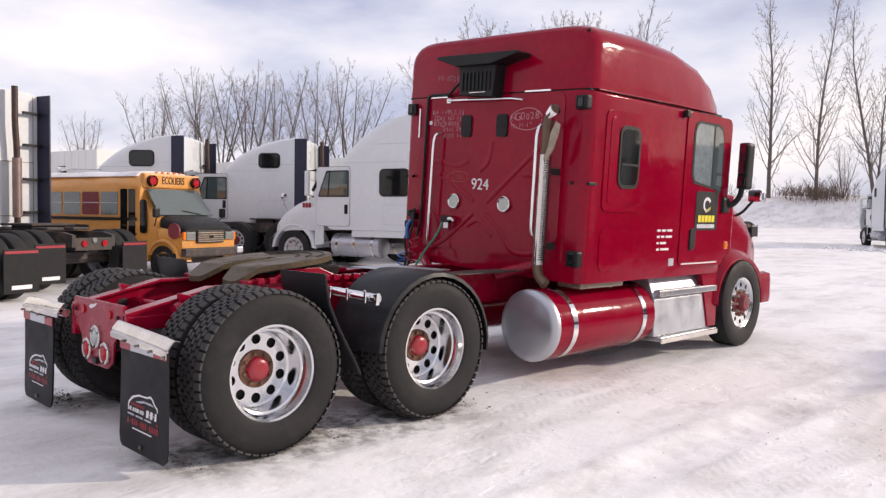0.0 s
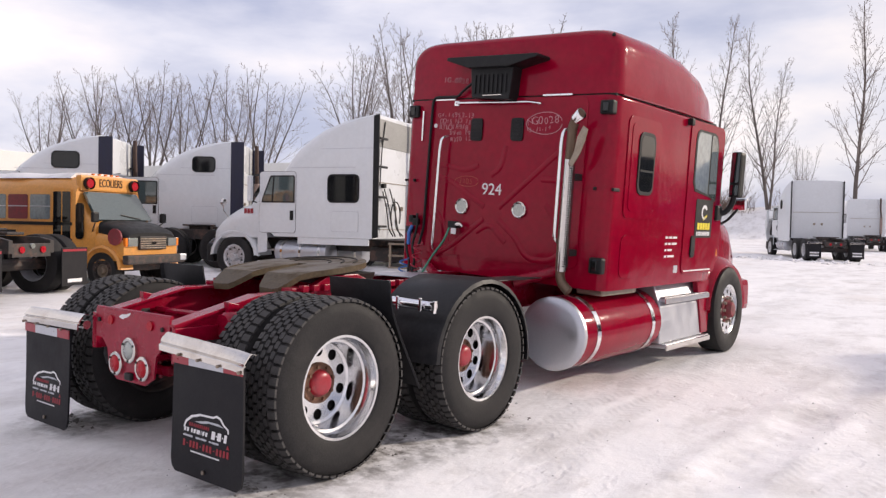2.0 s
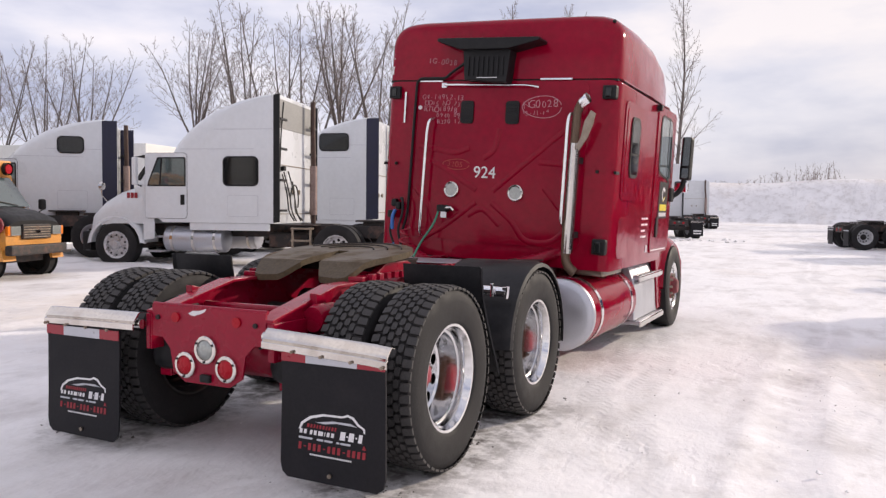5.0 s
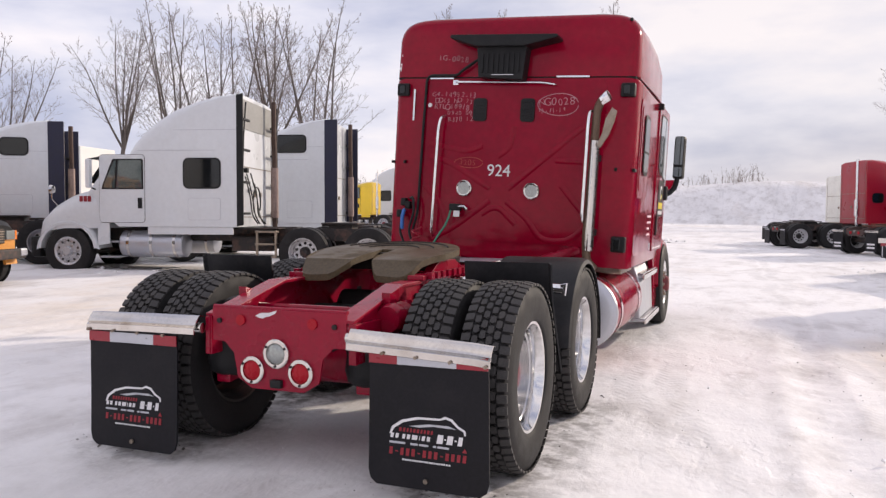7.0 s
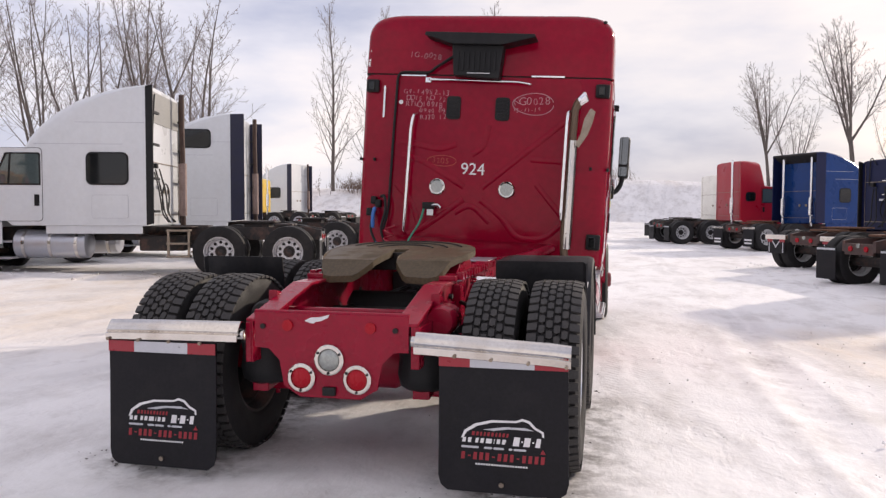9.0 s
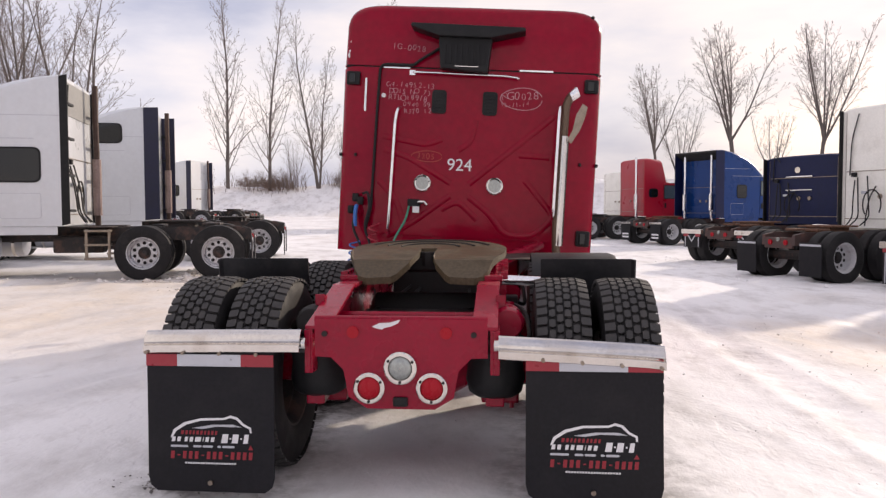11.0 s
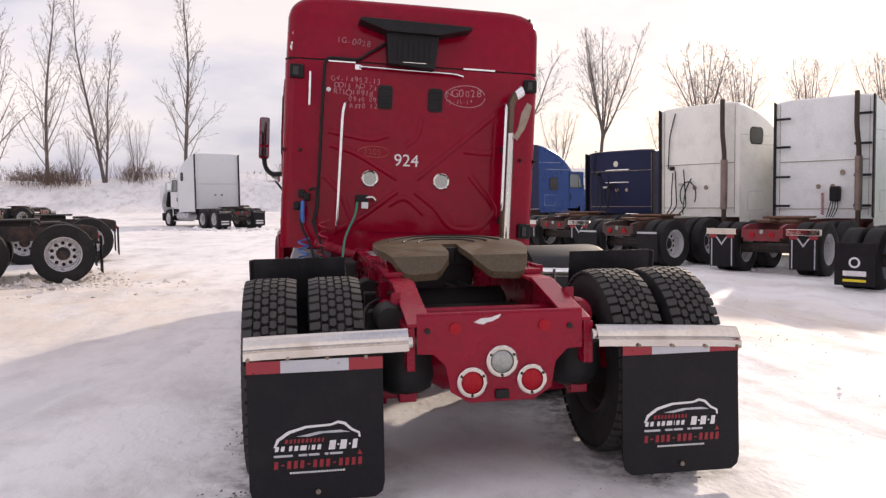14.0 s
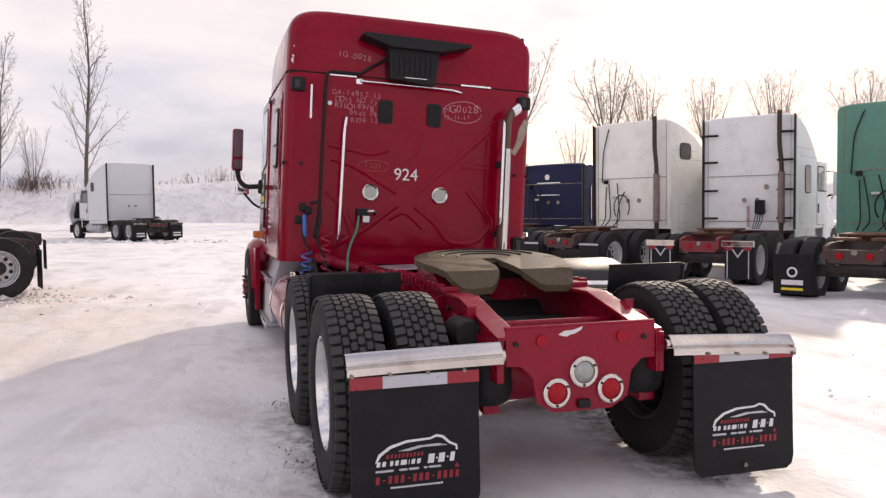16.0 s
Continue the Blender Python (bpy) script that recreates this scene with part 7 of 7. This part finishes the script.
# ---- white box trailers far behind the row ----
for x, y, b, ln in ((-33.0, 14.0, -100.7, 15.0), (-25.8, 24.7, -100.6, 12.0)):
    tr = thing("box_trailer", at(x, y, b), "long white box trailer behind the parked row", "trailer")
    part("box", boxed(0.04, -1.3, 1.3, 0, ln, 1.1, 3.95), M_BUILDING, tr)
    for k in range(int(ln / 0.6)):
        for s in (-1, 1):
            part("rib", boxed(0.0, s * 1.3 - 0.015, s * 1.3 + 0.015, 0.3 + 0.6 * k, 0.33 + 0.6 * k, 1.15, 3.9), M_BUILDING, tr)
    part("frame", boxed(0.02, -0.5, 0.5, 0.2, ln - 0.5, 0.8, 1.1), M_CHASSIS, tr)
    for y2 in (1.2, 2.4):
        for s in (-1, 1):
            part("tyre", tyre_mesh(0.5, 0.5, False), M_TYRE, tr, smooth=35, m=pose(s * 1.0, y2, 0.5, 0, 0, 0 if s > 0 else 180))


# ---- bare trees ----
def tree_mesh(seed, form):
    """Trunk, limbs and twigs of a leafless poplar, as two meshes. Forms: tall (straight leader), fan (stems from the foot), round (limbs from a short bole)."""
    rng = random.Random(seed)
    trunk, crown = bmesh.new(), bmesh.new()
    H = 15.4

    def grow(p, d, length, r, level, first, kids, reach):
        steps = (8, 5, 3, 2)[level]
        pts, rad = [p.copy()], [r]
        q, dd = p.copy(), d.copy()
        wob = (0.045, 0.10, 0.13, 0.16)[level]
        for i in range(steps):
            lift = (0.05, 0.10, 0.07, 0.03)[level]
            dd = (dd + Vector((rng.gauss(0, wob), rng.gauss(0, wob), lift))).normalized()
            q = q + dd * (length / steps)
            pts.append(q.copy())
            rad.append(max(0.010, r * (1 - 0.86 * ((i + 1) / steps) ** 0.9)))
        tube(trunk if level == 0 else crown, pts, rad, (7, 5, 3, 3)[level], False)
        if level >= 3:
            return
        az = rng.uniform(0, 6.28)
        for k in range(kids[level]):
            f = first + (0.98 - first) * (k + rng.random()) / kids[level]
            j = min(steps - 1, int(f * steps))
            base = pts[j].lerp(pts[j + 1], f * steps - j)
            along = (pts[j + 1] - pts[j]).normalized()
            az += 2.4 + rng.gauss(0, 0.5)
            side = along.cross(Vector((math.cos(az), math.sin(az), 0.1))).normalized()
            ang = radians(rng.uniform(26, 52))
            nd = (along * math.cos(ang) + side * math.sin(ang)).normalized()
            ln = length * reach[level] * (1.08 - f) ** 0.65 * rng.uniform(0.6, 1.25)
            grow(base, nd, ln, max(0.011, rad[j] * rng.uniform(0.26, 0.46)), level + 1, 0.15, kids, reach)

    if form == "tall":
        n = 1 + (rng.random() < 0.5)
        for s in range(n):
            a = rng.uniform(0, 6.28)
            tilt = rng.uniform(0.0, 0.05) if n == 1 else rng.uniform(0.04, 0.14)
            grow(Vector((math.cos(a) * 0.12 * (n > 1), math.sin(a) * 0.12 * (n > 1), -0.3)), Vector((math.cos(a) * tilt, math.sin(a) * tilt, 1)).normalized(), H * (1.0 if s == 0 else 0.82), H * (0.0125 if s == 0 else 0.009), 0, 0.08, (34, 8, 3), (0.34, 0.42, 0.5))
    elif form == "fan":
        n = rng.randint(6, 7)
        for s in range(n):
            a = 6.28 * s / n + rng.uniform(-0.5, 0.5)
            tilt = rng.uniform(0.10, 0.55)
            grow(Vector((math.cos(a) * 0.15, math.sin(a) * 0.15, -0.3)), Vector((math.cos(a) * tilt, math.sin(a) * tilt, 1)).normalized(), H * rng.uniform(0.84, 1.0), H * 0.0085, 0, 0.20, (14, 6, 3), (0.40, 0.40, 0.45))
    else:
        bole = Vector((rng.gauss(0, 0.2), rng.gauss(0, 0.2), H * 0.26))
        tube(trunk, [Vector((0, 0, -0.3)), bole * 0.5, bole], [H * 0.0145, H * 0.0125, H * 0.011], 8, False)
        for s in range(7):
            a = 6.28 * s / 7 + rng.uniform(-0.4, 0.4)
            tilt = rng.uniform(0.15, 0.65) if s else 0.03
            grow(bole - Vector((0, 0, rng.uniform(0.1, 0.9))), Vector((math.cos(a) * tilt, math.sin(a) * tilt, 1)).normalized(), H * rng.uniform(0.66, 0.76), H * 0.0075, 0, 0.15, (14, 7, 3), (0.42, 0.42, 0.45))
    top = max(v.co.z for b in (trunk, crown) for v in b.verts)
    for b in (trunk, crown):
        bmesh.ops.scale(b, vec=(1, 1, H / top), verts=b.verts)
    return trunk, crown


def tree(seed, form):
    t, c = tree_mesh(seed, form)
    p = thing("tree", pose(0, -900, -200), "bare leafless poplar on the snow bank", "tree", "tree line")
    part("trunk", t, M_BARK, p, smooth=60)
    part("crown", c, M_TWIG, p, "bare twigs")
    return p


kinds = [tree(11, "tall"), tree(24, "tall"), tree(35, "tall"), tree(51, "fan"), tree(67, "fan"), tree(83, "round"), tree(97, "round")]
PLACES = (  # along the bank: x, y, top height, kind
    (-92.7, 34.4, 13.1, 3), (-89.4, 41.7, 16.6, 3), (-87.2, 45.9, 18.6, 4), (-83.9, 51.4, 20.4, 3), (-82.0, 54.3, 19.8, 4), (-79.0, 58.3, 20.4, 3),
    (-76.2, 61.8, 20.5, 4), (-85.6, 48.6, 19.1, 4), (-68.0, 70.3, 23.7, 5), (-62.7, 74.9, 26.6, 4), (-58.0, 78.4, 27.4, 3), (-54.2, 81.0, 27.1, 6),
    (-49.2, 84.1, 27.0, 3), (-33.9, 91.1, 27.2, 2), (-29.1, 92.7, 27.2, 1), (-23.3, 94.2, 25.5, 0), (-14.5, 95.9, 27.2, 2), (-20.0, 95.0, 11.9, 3),
    (-26.4, 93.4, 10.6, 3), (27.1, 93.2, 22.9, 5), (35.8, 90.4, 22.4, 6), (31.3, 92.0, 12.9, 3), (18.5, 95.3, 19.0, 5), (21.2, 94.7, 14.4, 4),
    (46.9, 85.3, 19.7, 6), (43.1, 87.2, 12.2, 3), (50.9, 83.1, 17.5, 5), (56.7, 79.3, 17.1, 6), (63.3, 74.4, 17.2, 5), (70.0, 68.4, 16.6, 6))
rng = random.Random(5)
for x, y, top, k in PLACES:
    z = float(ground_height(np.array(x), np.array(y)))
    sc = (top - z) / 15.1
    o = copy_thing(kinds[k], pose(x, y, z, 0, 0, rng.uniform(0, 360)))
    wide = 0.85 if -36 < x < -12 else 1.1
    o.matrix_basis = o.matrix_basis @ Matrix.Diagonal((sc * wide * rng.uniform(0.9, 1.1), sc * wide * rng.uniform(0.9, 1.1), sc, 1))
for k in kinds:
    for o in (*k.children_recursive, k):
        bpy.data.objects.remove(o)


# ---- brush along the bank ----
def brush(places, seed):
    rng = random.Random(seed)
    vs, fs = [], []
    for x, y, h, n, w in places:
        for _ in range(n):
            px, py = x + rng.gauss(0, w), y + rng.gauss(0, w * 0.5)
            pz = float(ground_height(np.array(px), np.array(py))) - 0.1
            hh = h * rng.uniform(0.3, 1.0) ** 1.3
            lx, ly = rng.gauss(0, 0.45) * hh, rng.gauss(0, 0.45) * hh
            r = 0.025
            i = len(vs)
            for f, rr in ((0, r), (0.55, r * 0.7), (1, 0.004)):
                for a in (0, 2.1, 4.2):
                    vs.append((px + lx * f * f + rr * math.cos(a), py + ly * f * f + rr * math.sin(a), pz + hh * f))
            for lv in (0, 3):
                for q in range(3):
                    fs.append((i + lv + q, i + lv + (q + 1) % 3, i + lv + 3 + (q + 1) % 3, i + lv + 3 + q))
            for _ in range(6):
                f = rng.uniform(0.35, 0.9)
                bx, by, bz = px + lx * f * f, py + ly * f * f, pz + hh * f
                ex, ey, ez = bx + rng.gauss(0, 0.3) * hh * 0.5, by + rng.gauss(0, 0.3) * hh * 0.5, bz + hh * rng.uniform(0.1, 0.35)
                j = len(vs)
                vs += [(bx - 0.012, by, bz), (bx + 0.012, by, bz), (bx, by + 0.015, bz), (ex, ey, ez)]
                fs += [(j, j + 1, j + 3), (j + 1, j + 2, j + 3), (j + 2, j, j + 3)]
    me = bpy.data.meshes.new("brush")
    me.from_pydata(vs, [], fs)
    me.materials.append(M_BRUSH)
    return tagged(new("brush", me), "dry leafless brush on the snow bank", "brush", kind="stuff")


spots = []
lump = random.Random(8)
for _ in range(26):
    bearing = radians(lump.choice((-31, -25.5, -24, -18, -16.5, -11.5)) + lump.gauss(0, 1.0))
    r = lump.uniform(99, 103)
    spots.append((r * math.sin(bearing), r * math.cos(bearing) - 3, lump.uniform(1.1, 3.2), lump.randint(35, 80), lump.uniform(0.8, 1.8)))
spots += [(-8, 99, 0.7, 25, 2.6), (1.0, 99.0, 2.4, 50, 1.0), (28, 95, 1.0, 70, 5), (43, 89, 1.1, 70, 5), (-3.8, 99.0, 1.8, 40, 1.6)]
brush(spots, 3)
